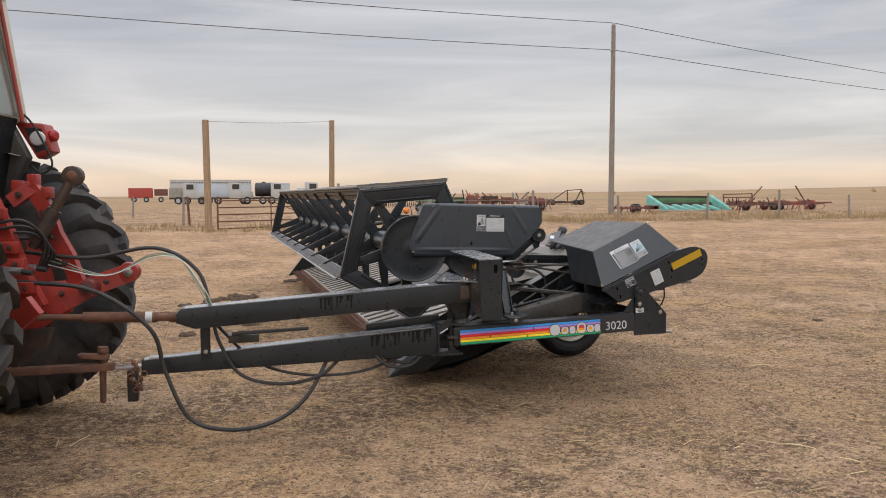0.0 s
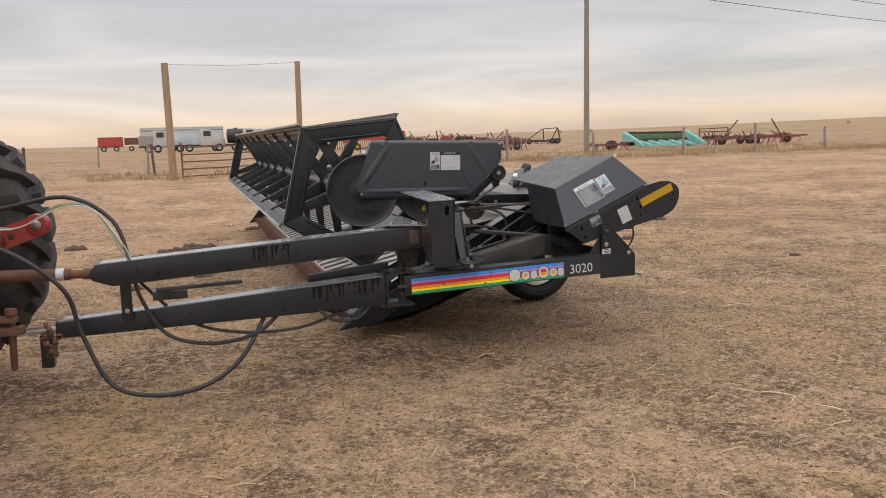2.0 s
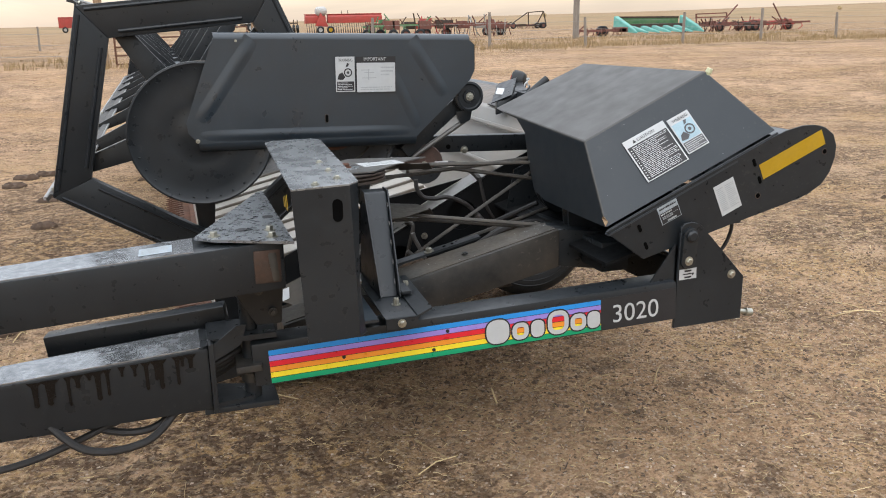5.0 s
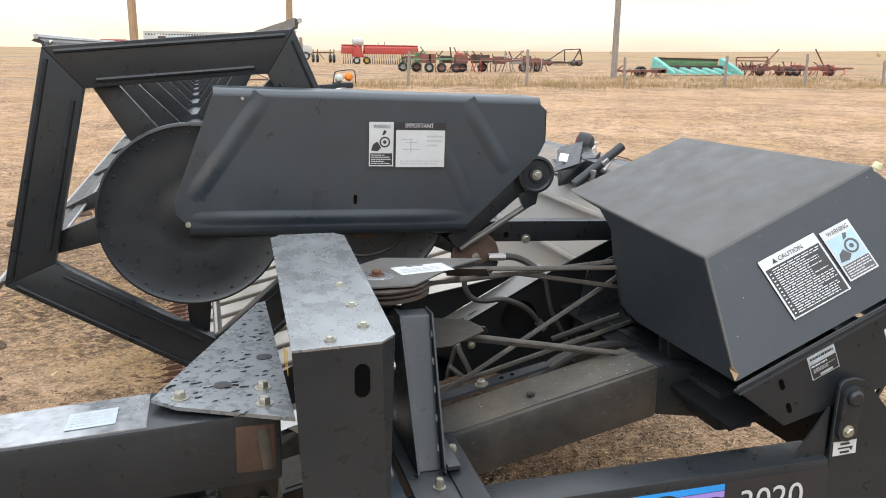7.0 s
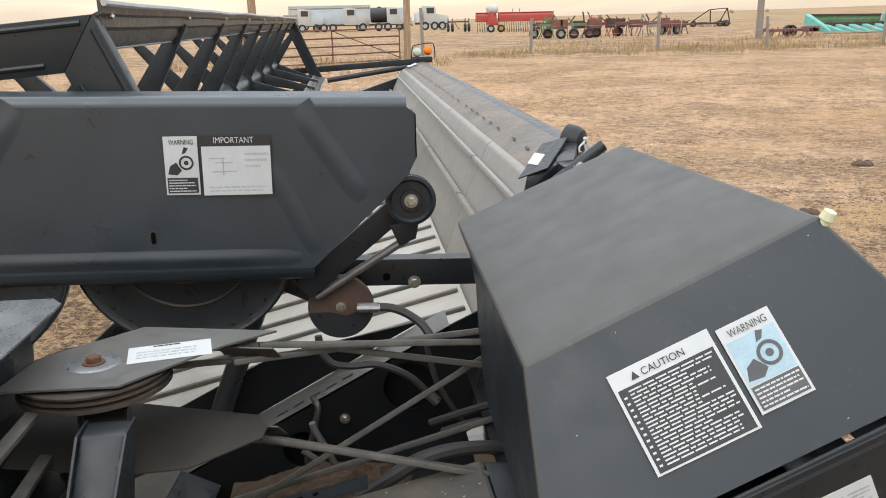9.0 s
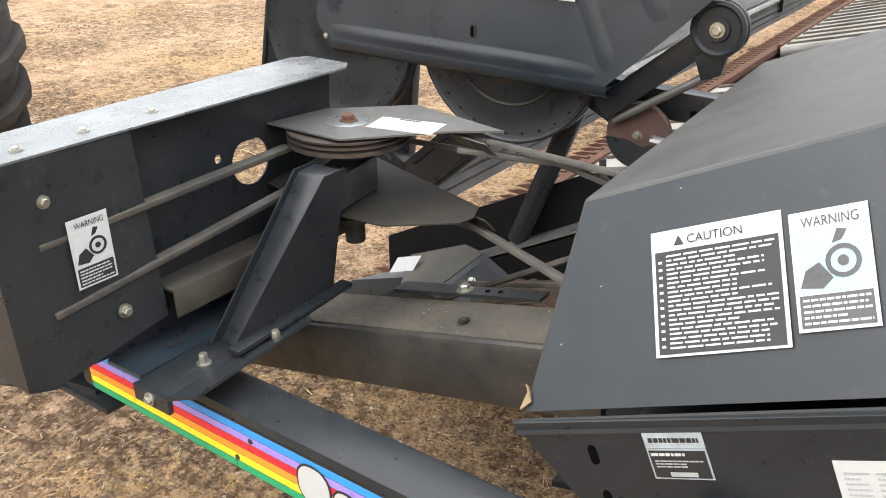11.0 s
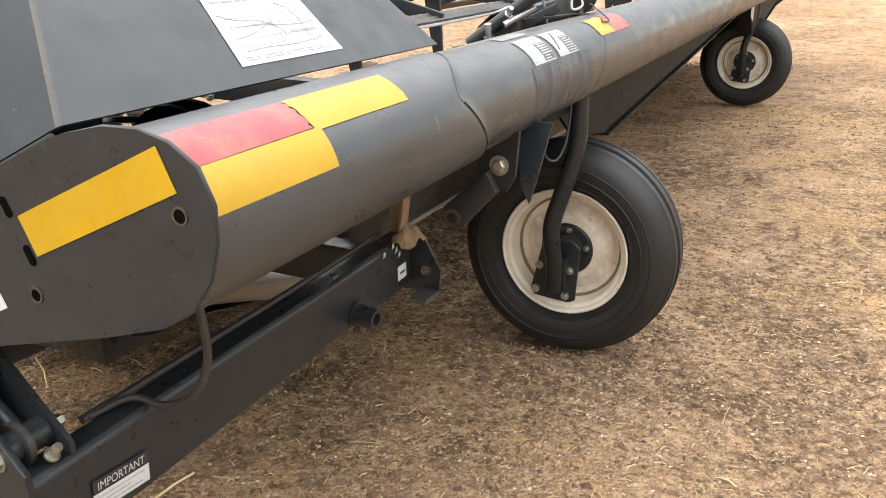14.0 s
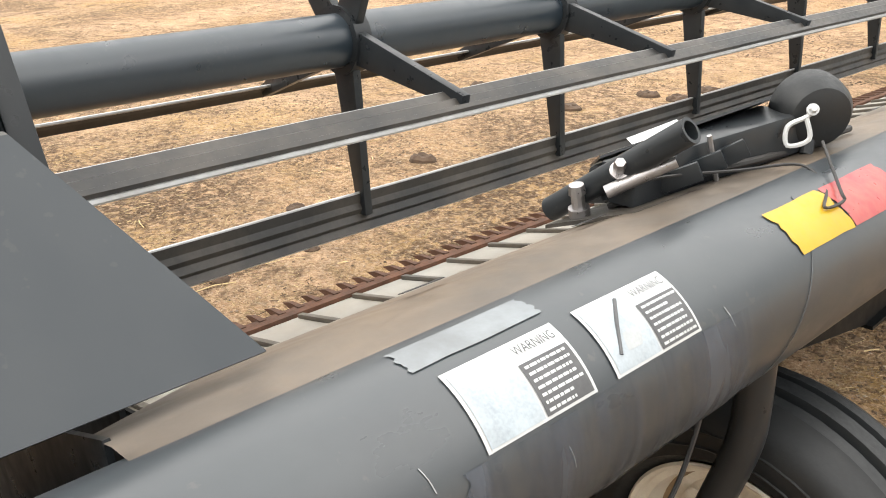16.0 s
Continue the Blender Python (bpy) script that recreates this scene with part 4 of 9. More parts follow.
def ring_plate(outer, inner, thick):
    bm = bmesh.new()
    o, i = [bm.verts.new(p) for p in outer], [bm.verts.new(p) for p in inner]
    for k in range(len(o)):
        j = (k + 1) % len(o)
        bm.faces.new((o[k], o[j], i[j], i[k]))
    bmesh.ops.solidify(bm, geom=list(bm.faces), thickness=thick)
    return bm


for x, w, h0, h1, hole in ((-0.372, 0.072, 0.012, 0.088, 0), (-0.290, 0.052, 0.014, 0.068, 1), (-0.230, 0.042, 0.014, 0.068, 0), (-0.176, 0.068, 0.012, 0.088, 1), (-0.102, 0.052, 0.014, 0.068, 1), (-0.046, 0.042, 0.014, 0.068, 0)):
    r_ = min(w, h1 - h0) * 0.42
    for grow, m, lift in ((0.0045, INK, 0.0062), (0.0, PAPER, 0.0070)):
        outer = rounded(x - grow, h0 - grow, x + w + grow, h1 + grow, r_ + grow, lift)
        if hole:
            e = 0.014 + grow * -1
            part("mark", ring_plate(outer, rounded(x + e, h0 + e, x + w - e, h1 - e, max(0.004, r_ - e), lift), 0.0006), m, stripes, smooth=0)
        else:
            part("mark", wall_of(outer, 0.0006), m, stripes, smooth=0)
part("number_decal", plate_bm(on_beam(0.002, -0.1015, 0.0045), UB, VB, [(0, 0, 0.255, 0.1035)], 0), INK, side_beam, "black number decal", 0)
lettering("3020", on_beam(0.040, -0.082, 0.0045), UB, VB, 0.058, PAPER, side_beam, "number_lettering", 0.0024, 0.155)
for s, h in ((-0.49, -0.025), (-0.535, -0.077), (-0.80, -0.055)):
    part("rivet", lathe(on_beam(s, h, 0.0045), UB.cross(VB), [(0, 0.006), (0.003, 0.005)], 10), INK, side_beam)
part("beam_end", bar(on_beam(-1.10, -0.042) + BEAM_IN * 0.05, on_beam(-1.03, -0.042) + BEAM_IN * 0.05, 0.14, 0.02, VB, 0.003), BLACK_DUSTY, frame_)

# pivot plates at the back end
PL = [(0.262, 0.525), (0.272, 0.855), (0.285, 0.866), (0.312, 0.869), (0.340, 0.860), (0.352, 0.848), (0.514, 0.672), (0.514, 0.528)]
pivot = part("pivot_plate", prism(PL, -0.006, 0.004, "y", 0.0015), BLACK, frame_, "thick black pivot plate with bolts")
part("inner_plate", prism([(0.285, 0.662), (0.285, 0.855), (0.312, 0.869), (0.345, 0.852), (0.510, 0.680), (0.510, 0.662)], 0.070, 0.078), BLACK, frame_)
part("gusset", prism([(0.17, 0.672), (0.262, 0.80), (0.262, 0.672)], 0.006, 0.012), BLACK, frame_)
part("link", hull([(x + 0.026 * math.cos(a), y, z + 0.026 * math.sin(a)) for x, z in ((0.302, 0.828), (0.297, 0.748)) for a in np.linspace(0, 6.28, 14)[:-1] for y in (-0.018, -0.006)], 0.002), BLACK, pivot)
part("pin_head", lathe((0.302, -0.018, 0.828), (0, -1, 0), [(0, 0.019), (0.008, 0.019), (0.013, 0.013), (0.0135, 0)], 18), BLACK, pivot)
part("bolt", bolt((0.297, -0.018, 0.748), (0, -1, 0), 0.013, 0.012), ZINC, pivot)
part("bolt", bolt((0.466, -0.006, 0.684), (0, -1, 0), 0.013, 0.012), ZINC, pivot)
label_on("grease_sticker", Vector((0.273, -0.0062, 0.684)), (1, 0, 0.04), (-0.04, 0, 1), 0.062, 0.034, pivot, (PAPER, [(INK, [(0.2, 0.45, 0.85, 0.56), (0.3, 0.12, 0.7, 0.28), (0.3, 0.72, 0.7, 0.88), (0.75, 0.3, 0.82, 0.5)])]))
part("spacer_roller", rod((0.462, 0.005, 0.690), (0.462, 0.068, 0.690), 0.022, 16), BLACK, frame_)
part("roller_collar", lathe((0.462, 0.022, 0.690), (0, 1, 0), [(0, 0.022), (0, 0.033), (0.010, 0.033), (0.010, 0.022)], 20), BLACK_DUSTY, frame_)
part("roller_bolt", bolt((0.462, 0.078, 0.690), (0, 1, 0), 0.013, 0.028), ZINC, frame_)
part("roller_bolt", bolt((0.500, 0.048, 0.672), (0.6, 0.1, 0.7), 0.010, 0.026), ZINC, frame_)
part("lift_link", bar((0.335, 0.040, 0.812), (0.400, 0.040, 0.742), 0.026, 0.040, bevel=0.004), MUD, frame_, "mud-caked lift link")
part("link_rod", rod((0.395, 0.040, 0.745), (0.460, 0.040, 0.692), 0.012, 12), BLACK, frame_)
part("adjusting_screw", lathe((0.498, 0.02, 0.548), (0.95, -0.1, -0.18), [(0, 0.0085), (0.05, 0.0085), (0.051, 0.014), (0.072, 0.014), (0.075, 0.010)], 12), ZINC, frame_, "zinc-plated adjusting screw")

# cross beam behind, with its stickers and stub
XB = [(0.452, 0.535), (0.452, 0.650), (0.460, 0.658), (0.503, 0.658), (0.512, 0.648), (0.512, 0.530)]
cross = part("cross_beam", hull([(x - 0.042 * (y > 1), y, z - 0.008 * (y > 1)) for x, z in XB for y in (0.004, 1.13)], 0.004), BLACK, frame_, "black box-section cross beam")
label_on("sticker", Vector((0.5115, 0.087, 0.553)), (-0.037, 1, -0.10), (0, 0.10, 1), 0.110, 0.028, cross, (PAPER, [(GREY_INK, lines(0.05, 0.95, 0.1, 0.9, 3, 41))]))
banner = label_on("sticker", Vector((0.5115, 0.090, 0.583)), (-0.037, 1, -0.10), (0, 0.10, 1), 0.110, 0.020, cross, (INK, []))
lettering("IMPORTANT", Vector((0.5113, 0.098, 0.5855)), (-0.037, 1, -0.10), (0, 0.10, 1), 0.013, PAPER, banner, "printed_word", 0.003, 0.092)
label_on("grease_sticker", Vector((0.4745, 1.055, 0.550)), (-0.037, 1, 0), (0, 0, 1), 0.045, 0.036, cross, (PAPER, [(INK, [(0.25, 0.4, 0.8, 0.55)])]))
part("stub_tube", lathe((0.478, 0.848, 0.553), (1, -0.05, -0.1), [(0, 0.030), (0.012, 0.030), (0.012, 0.024), (0.06, 0.024), (0.06, 0.015), (0.02, 0.015)], 18), BLACK, cross)
bracket = plate_with_holes([(0.43, 0.50), (0.545, 0.505), (0.552, 0.56), (0.505, 0.65), (0.43, 0.68)], [(0.512, 0.556, 0.015)], 1.132, 0.007, BLACK, cross, "end_bracket")
part("bracket_tab", hull([(x, y, z) for x, z in ((0.500, 0.510), (0.545, 0.508), (0.545, 0.496), (0.500, 0.498)) for y in (1.06, 1.132)]), BLACK_DUSTY, bracket)
part("mud_cake", noise_patch(0.478, 1.10, 0.668, 0.035, 0.05, 0.012, 10), MUD, cross, "tan mud caked on the beam's end", smooth=0)
for y, z in ((1.03, 0.640), (1.045, 0.625), (1.06, 0.61), (0.985, 0.632)):
    part("bare_scuff", wall_of([(0.5128 - 0.042 * y / 1.13 + 0.0022, y + a, z + b) for a, b in ((0, 0), (0.012, 0.004), (0.010, 0.016), (0.002, 0.012))], 0.0006), GREY_INK, cross)
part("upright_angle", bar((0.45, 1.10, 0.66), (0.46, 1.12, 0.80), 0.045, 0.008, (0, 1, 0), 0.002), MUD, frame_, "mud-covered steel angle")
part("upright_angle", bar((0.475, 1.085, 0.66), (0.485, 1.105, 0.79), 0.008, 0.035, (0, 1, 0), 0.002), MUD, frame_, "mud-covered steel angle")
part("inner_beam", bar((0.10, 1.02, 0.60), (0.47, 1.00, 0.60), 0.06, 0.10, bevel=0.006), BLACK, frame_)
# lift arm: the box beam behind the side beam
arm = part("lift_arm", hull([(-0.93, 0.33, 0.575), (-0.93, 0.33, 0.45), (-0.93, 0.52, 0.56), (-0.93, 0.52, 0.45), (0.02, 0.33, 0.798), (0.02, 0.33, 0.662), (0.02, 0.52, 0.785), (0.02, 0.52, 0.665)], 0.012), BLACK_DUSTY, frame_, "black box-section lift arm, dusty on top")
part("dust_film", hull([(-0.92, 0.344, 0.5790), (-0.92, 0.507, 0.5670), (0.01, 0.344, 0.7975), (0.01, 0.507, 0.7870), (-0.92, 0.344, 0.570), (-0.92, 0.507, 0.559), (0.01, 0.344, 0.789), (0.01, 0.507, 0.779)]), OLIVE, arm, "grey dust on the arm's top")
flecks = bmesh.new()
rf = random.Random(77)
for i in range(38):
    x, v, s = rf.uniform(-0.55, 0.0), rf.random(), rf.choice((0.0008, 0.001, 0.0012, 0.0016, 0.0022))
    p = Vector((x, 0.346 + 0.158 * v, 0.5790 - 0.012 * v + (x + 0.92) * 0.2353 + 0.0006))
    a = rf.uniform(0, 6.28)
    wall_of([p + Vector((s * math.cos(a + t) * (1 if k else 1.6), s * math.sin(a + t), 0.2353 * s * math.cos(a + t) * (1 if k else 1.6))) for k, t in enumerate((0, 1.5, 2.9, 4.6))], 0.0005, flecks)
tagged(part("flecks", flecks, GREY_INK, arm, smooth=0), "pale chaff flecks stuck on the arm", kind="stuff")
part("arm_end", hull([(0.02, 0.34, 0.795), (0.02, 0.34, 0.662), (0.02, 0.51, 0.785), (0.02, 0.51, 0.665), (0.28, 0.34, 0.76), (0.28, 0.34, 0.62), (0.28, 0.51, 0.76), (0.28, 0.51, 0.62)], 0.008), BLACK, arm)
part("bolt_bracket", hull([(-0.56, 0.515, 0.668), (-0.20, 0.515, 0.750), (-0.20, 0.552, 0.750), (-0.56, 0.560, 0.668), (-0.56, 0.515, 0.660), (-0.20, 0.515, 0.742), (-0.20, 0.552, 0.742), (-0.56, 0.560, 0.660)]), BLACK, arm)
part("bolt", bolt((-0.385, 0.533, 0.708), (-0.2, 0, 1), 0.016, 0.016), ZINC, arm)
for x in (-0.33, -0.30):
    part("hole", lathe((x, 0.533, 0.7215 + (x + 0.33) * 0.228), (-0.22, 0, 1), [(0, 0.006), (0.0012, 0.0055)], 10), HOLE, arm)
part("bolt", bolt((-0.30, 0.40, 0.727), (-0.2, 0, 1), 0.010, 0.006), BLACK_DUSTY, arm)

# guard post on a slotted foot across the beams
post = part("guard_post", hull([(-0.664, 0.120, 0.70), (-0.610, 0.118, 0.70), (-0.662, 0.350, 0.70), (-0.604, 0.350, 0.70), (-0.648, 0.343, 0.972), (-0.578, 0.343, 0.972), (-0.648, 0.392, 0.976), (-0.578, 0.392, 0.976)], 0.006), BLACK, frame_, "welded black guard post on a slotted foot")
part("post_cheek", wall_of([(-0.609, 0.095, 0.705), (-0.604, 0.365, 0.705), (-0.577, 0.398, 0.978), (-0.577, 0.338, 0.978)], 0.004), BLACK, post)
part("post_cheek", wall_of([(-0.666, 0.100, 0.705), (-0.666, 0.360, 0.705), (-0.652, 0.396, 0.978), (-0.652, 0.338, 0.978)], 0.004), BLACK, post)
part("foot_flange", bar((-0.590, 0.09, 0.716), (-0.588, 0.40, 0.724), 0.028, 0.010, bevel=0.002), BLACK, post)
foot = part("slotted_foot", bar((-0.643, -0.055, 0.688), (-0.643, 0.375, 0.704), 0.094, 0.008, bevel=0.002), BLACK, frame_)
part("foot_lip", wall_of([(-0.597, -0.055, 0.690), (-0.548, -0.030, 0.700), (-0.548, 0.25, 0.716), (-0.597, 0.28, 0.703)], 0.006), BLACK, foot)
part("foot_nose", hull([(x, y, z) for x, z in ((-0.690, 0.693), (-0.597, 0.693), (-0.688, 0.662), (-0.597, 0.662)) for y in (-0.056, -0.046)]), BLACK, foot)
for y, x in ((0.055, -0.632), (0.175, -0.570)):
    part("bolt", bolt((x, y, 0.694 + y * 0.037 + max(0, x + 0.597) * 0.2), (0, 0, 1), 0.012, 0.024), ZINC, foot)
part("bolt", bolt((-0.645, -0.057, 0.678), (0, -1, 0), 0.011, 0.010), ZINC, foot)
for x, y0, y1 in ((-0.632, 0.0, 0.085), (-0.570, 0.13, 0.215)):
    part("slot", plate_bm((x, y0, 0.6932 + y0 * 0.037 + max(0, x + 0.597) * 0.25), (0, 1, 0.037), (-1, 0, 0), [(0, -0.006, y1 - y0, 0.006)], 0.0012), INK, foot)
for k in range(5):
    part("weld_bead", lathe((-0.610 + 0.0068 * k, 0.150 + 0.041 * k, 0.735 + 0.05 * k), (0.1, 0.8, 1), [(-0.010, 0.001), (-0.007, 0.0035), (0.007, 0.0035), (0.010, 0.001)], 6), BLACK_DUSTY, post)

base = part("shield_base", prism([(-0.80, -0.03), (-0.705, -0.03), (-0.700, 0.33), (-0.72, 0.37), (-0.80, 0.37)], 0.680, 0.688, "z"), FADED, frame_)
part("slot", plate_bm((-0.745, 0.06, 0.6885), (0, 1, 0), (-1, 0, 0), [(0, -0.008, 0.14, 0.008)], 0.0012), INK, base)

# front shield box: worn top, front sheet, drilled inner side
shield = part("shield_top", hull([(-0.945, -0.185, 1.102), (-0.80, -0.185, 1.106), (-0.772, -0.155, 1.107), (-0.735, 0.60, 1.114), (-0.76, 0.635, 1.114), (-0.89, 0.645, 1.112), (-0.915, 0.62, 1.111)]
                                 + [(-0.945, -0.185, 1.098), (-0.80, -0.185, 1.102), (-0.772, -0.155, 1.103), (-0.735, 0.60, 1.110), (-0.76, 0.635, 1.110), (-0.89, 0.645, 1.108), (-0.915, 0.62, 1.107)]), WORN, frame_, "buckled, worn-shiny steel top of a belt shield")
front_sheet = part("shield_front", hull([(x, y, z) for x, z in ((-0.945, 1.098), (-0.800, 1.102), (-0.790, 0.705), (-0.925, 0.705)) for y in (-0.185, -0.181)]), BLACK, frame_, "plain black front sheet with an oval hole")
part("oval_hole", hull([(-0.833 + 0.013 * math.cos(a), y, 1.042 + s + 0.013 * math.sin(a)) for s in (-0.016, 0.016) for a in np.linspace(0, 6.28, 12)[:-1] for y in (-0.1862, -0.180)]), HOLE, front_sheet)
part("shield_side", wall_of([(-0.800, -0.185, 1.102), (-0.772, -0.155, 1.103), (-0.765, 0.075, 1.103), (-0.758, 0.085, 0.742), (-0.765, -0.155, 0.705), (-0.79, -0.185, 0.705)], 0.004), BLACK, frame_)
part("shield_back", drilled([(-0.17, 0.70), (-0.17, 1.10), (0.62, 1.108), (0.60, 0.80), (0.30, 0.66)], [(0.368, 0.958, 0.050), (0.285, 0.985, 0.009)], -0.803, 0.004), BLACK, frame_, "black inner sheet with a round hole")
floor_ = part("shield_floor", hull([(x, y, z) for x in (-0.802, -0.742) for y in (0.09, 0.60) for z in (0.790, 0.797)], 0.002), OLIVE, frame_, "dust-covered flange inside the shield")
part("flange_lip", hull([(x, y, z) for x in (-0.7415, -0.735) for y in (0.09, 0.60) for z in (0.740, 0.7975)], 0.002), OLIVE, floor_, "rust-tan flange edge")
for y in (-0.10, 0.02, 0.16):
    part("bolt", bolt((-0.815, y, 1.108), (0, 0, 1), 0.009, 0.008), ZINC, shield)
part("bolt", bolt((-0.88, -0.155, 1.106), (0, 0, 1), 0.009, 0.008), ZINC, shield)
part("bolt", bolt((-0.760, 0.0, 0.79), (1, 0, 0), 0.012, 0.014), ZINC, frame_)
part("bolt", bolt((-0.768, -0.10, 1.03), (1, 0, 0), 0.010, 0.010), ZINC, frame_)
pictogram((-0.7625, -0.075, 0.862), (0.02, 1, 0), (0, 0, 1), 0.075, 0.125, frame_, PAPER, "WARNING", 51)
for i in range(3):
    part("yellow_scuff", wall_of([(-0.9462, -0.12 + 0.03 * i, 1.035), (-0.9462, -0.11 + 0.03 * i, 1.035), (-0.9462, -0.10 + 0.03 * i, 1.075 - 0.008 * i), (-0.9462, -0.112 + 0.03 * i, 1.075 - 0.008 * i)], 0.0008), YELLOW, frame_)

# two flat-lying pulleys with guard plates, and the belts that run from them under the hood
for z, sheet in ((1.022, ((-0.80, 0.42), (-0.772, 0.565), (-0.62, 0.70), (-0.36, 0.635), (-0.45, 0.575), (-0.60, 0.415))), (0.862, ((-0.82, 0.40), (-0.74, 0.58), (-0.60, 0.66), (-0.36, 0.61), (-0.48, 0.46), (-0.62, 0.36)))):
    if z > 1:
        gp = part("guard_plate", prism([(x, y) for x, y in sheet], z, z + 0.004, "z"), WORN_DULL, frame_, "worn sheet-steel belt guard plate")
    else:
        # the lower guard: one sheet, bent along the shaft, its leaves falling away
        part("guard_plate", wall_of([(-0.795, 0.400, 0.902), (-0.800, 0.560, 0.912), (-0.735, 0.690, 0.886), (-0.660, 0.420, 0.868)], 0.003), GUARD_DARK, frame_, "dust-dulled belt guard leaf")
        gp = part("guard_plate", wall_of([(-0.735, 0.690, 0.886), (-0.402, 0.610, 0.864), (-0.383, 0.562, 0.861), (-0.388, 0.516, 0.864), (-0.503, 0.418, 0.866), (-0.600, 0.410, 0.867), (-0.660, 0.420, 0.868)], 0.003), GUARD_DARK, frame_, "dust-dulled belt guard leaf")
    q = 1.0 if z > 1 else 0.62
    part("pulley", lathe((-0.668, 0.523, z - 0.075), (0, 0, 1), [(0.040, 0.05 * q)] + [(h, w * q) for h, w in ((0.040, 0.130), (0.047, 0.130), (0.051, 0.118), (0.055, 0.130), (0.058, 0.130), (0.062, 0.118), (0.066, 0.130), (0.07, 0.130), (0.07, 0.05))], 32), RUSTY_BLACK if z > 1 else BLACK_DUSTY, frame_, "rust-streaked grooved pulley")
    part("bent_ear", wall_of([(-0.47, 0.60, z - 0.010), (-0.365, 0.575, z - 0.010), (-0.350, 0.590, z - 0.034), (-0.385, 0.605, z - 0.038), (-0.46, 0.625, z - 0.036)], 0.003), GUARD_DARK, gp, "torn dark sheet flap")
    if z > 1:
        part("nut", bolt((-0.668, 0.523, z + 0.005), (0, 0, 1), 0.017, 0.016), RUST, gp)
        part("worn_ring", lathe((-0.668, 0.523, z + 0.0042), (0, 0, 1), [(0, 0.046), (0.0008, 0.044), (0.0008, 0.02), (0, 0.02)], 24, closed=True), WORN, gp)
        label_on("sticker", Vector((-0.608, 0.505, z + 0.0042)), (0.95, 0.18, 0), (-0.18, 0.95, 0), 0.145, 0.078, gp, (PAPER, [(GREY_INK, lines(0.1, 0.9, 0.2, 0.7, 3, 61)), (INK, lines(0.3, 0.8, 0.85, 0.98, 1, 62))]))
part("pulley_shaft", lathe((-0.668, 0.523, 0.755), (0, 0, 1), [(0, 0.0), (0, 0.022), (0.05, 0.022), (0.05, 0.040), (0.20, 0.040), (0.20, 0.024), (0.26, 0.024)], 20), BLACK_DUSTY, frame_)
part("bearing_arm", hull([(-0.645, 0.37, 0.955), (-0.583, 0.37, 0.955), (-0.645, 0.34, 0.88), (-0.583, 0.34, 0.88), (-0.715, 0.56, 0.950), (-0.625, 0.56, 0.950), (-0.715, 0.56, 0.875), (-0.625, 0.56, 0.875)], 0.008), BLACK_DUSTY, frame_, "dusty black bearing arm on the guard post")


def belt(points, w=0.022, t=0.012, twist=0.0):
    """A flat-topped belt drawn straight from point to point."""
    bm = bmesh.new()
    for a, b in zip(points, points[1:]):
        bar(a, b, w, t, (0.15, 0.3, 1), 0.003, bm)
    return bm


for pts in (((-0.62, 0.655, 0.990), (-0.393, 0.63, 1.0), (0.12, 0.63, 0.975)), ((-0.62, 0.66, 0.955), (-0.385, 0.66, 0.962), (0.12, 0.66, 0.996)), ((-0.44, 0.59, 0.985), (-0.247, 0.66, 0.972), (0.13, 0.66, 0.90)),
            ((-0.60, 0.62, 0.842), (-0.425, 0.60, 0.828), (0.15, 0.43, 0.766)), ((-0.60, 0.64, 0.815), (-0.40, 0.62, 0.806), (0.16, 0.46, 0.752)), ((-0.56, 0.68, 0.564), (0.13, 0.68, 0.973)),
            ((-0.74, 0.415, 0.985), (-0.782, -0.12, 0.955)), ((-0.735, 0.43, 0.899), (-0.778, -0.12, 0.829)), ((-0.54, 0.75, 0.586), (0.20, 0.75, 0.783))):
    part("drive_belt", belt(pts), BELT, frame_, "worn grey drive belt")

# hitch joint between frame and drawbar
part("pivot_post", rod((-1.050, 0.11, 0.44), (-1.050, 0.11, 0.94), 0.024, 18), BLACK, frame_)
part("grease_collar", lathe((-1.050, 0.11, 0.505), (0, 0, 1), [(0, 0.024), (0, 0.031), (0.028, 0.031), (0.034, 0.026)], 18), BLACK_DUSTY, frame_)
part("pivot_lug", hull([(-1.16, 0.05, 0.66), (-0.98, 0.05, 0.66), (-1.16, 0.20, 0.66), (-0.98, 0.20, 0.66), (-1.12, 0.05, 0.645), (-0.98, 0.05, 0.645), (-1.12, 0.20, 0.645), (-0.98, 0.20, 0.645)]), BLACK, frame_)
part("pivot_lug", box((-1.19, 0.05, 0.440), (-0.985, 0.17, 0.456), 0.003), BLACK, frame_)
part("hub_casting", hull([(-1.10, 0.04, 0.81), (-0.95, 0.04, 0.83), (-1.10, 0.18, 0.81), (-0.95, 0.18, 0.83), (-1.03, 0.06, 0.68), (-0.96, 0.06, 0.68), (-1.03, 0.16, 0.68), (-0.96, 0.16, 0.68)], 0.008), BLACK, frame_)
for x, z in ((-1.02, 0.785), (-0.985, 0.72)):
    part("bolt", bolt((x, 0.046, z), (0, -1, 0), 0.011, 0.010), BLACK_DUSTY, frame_)

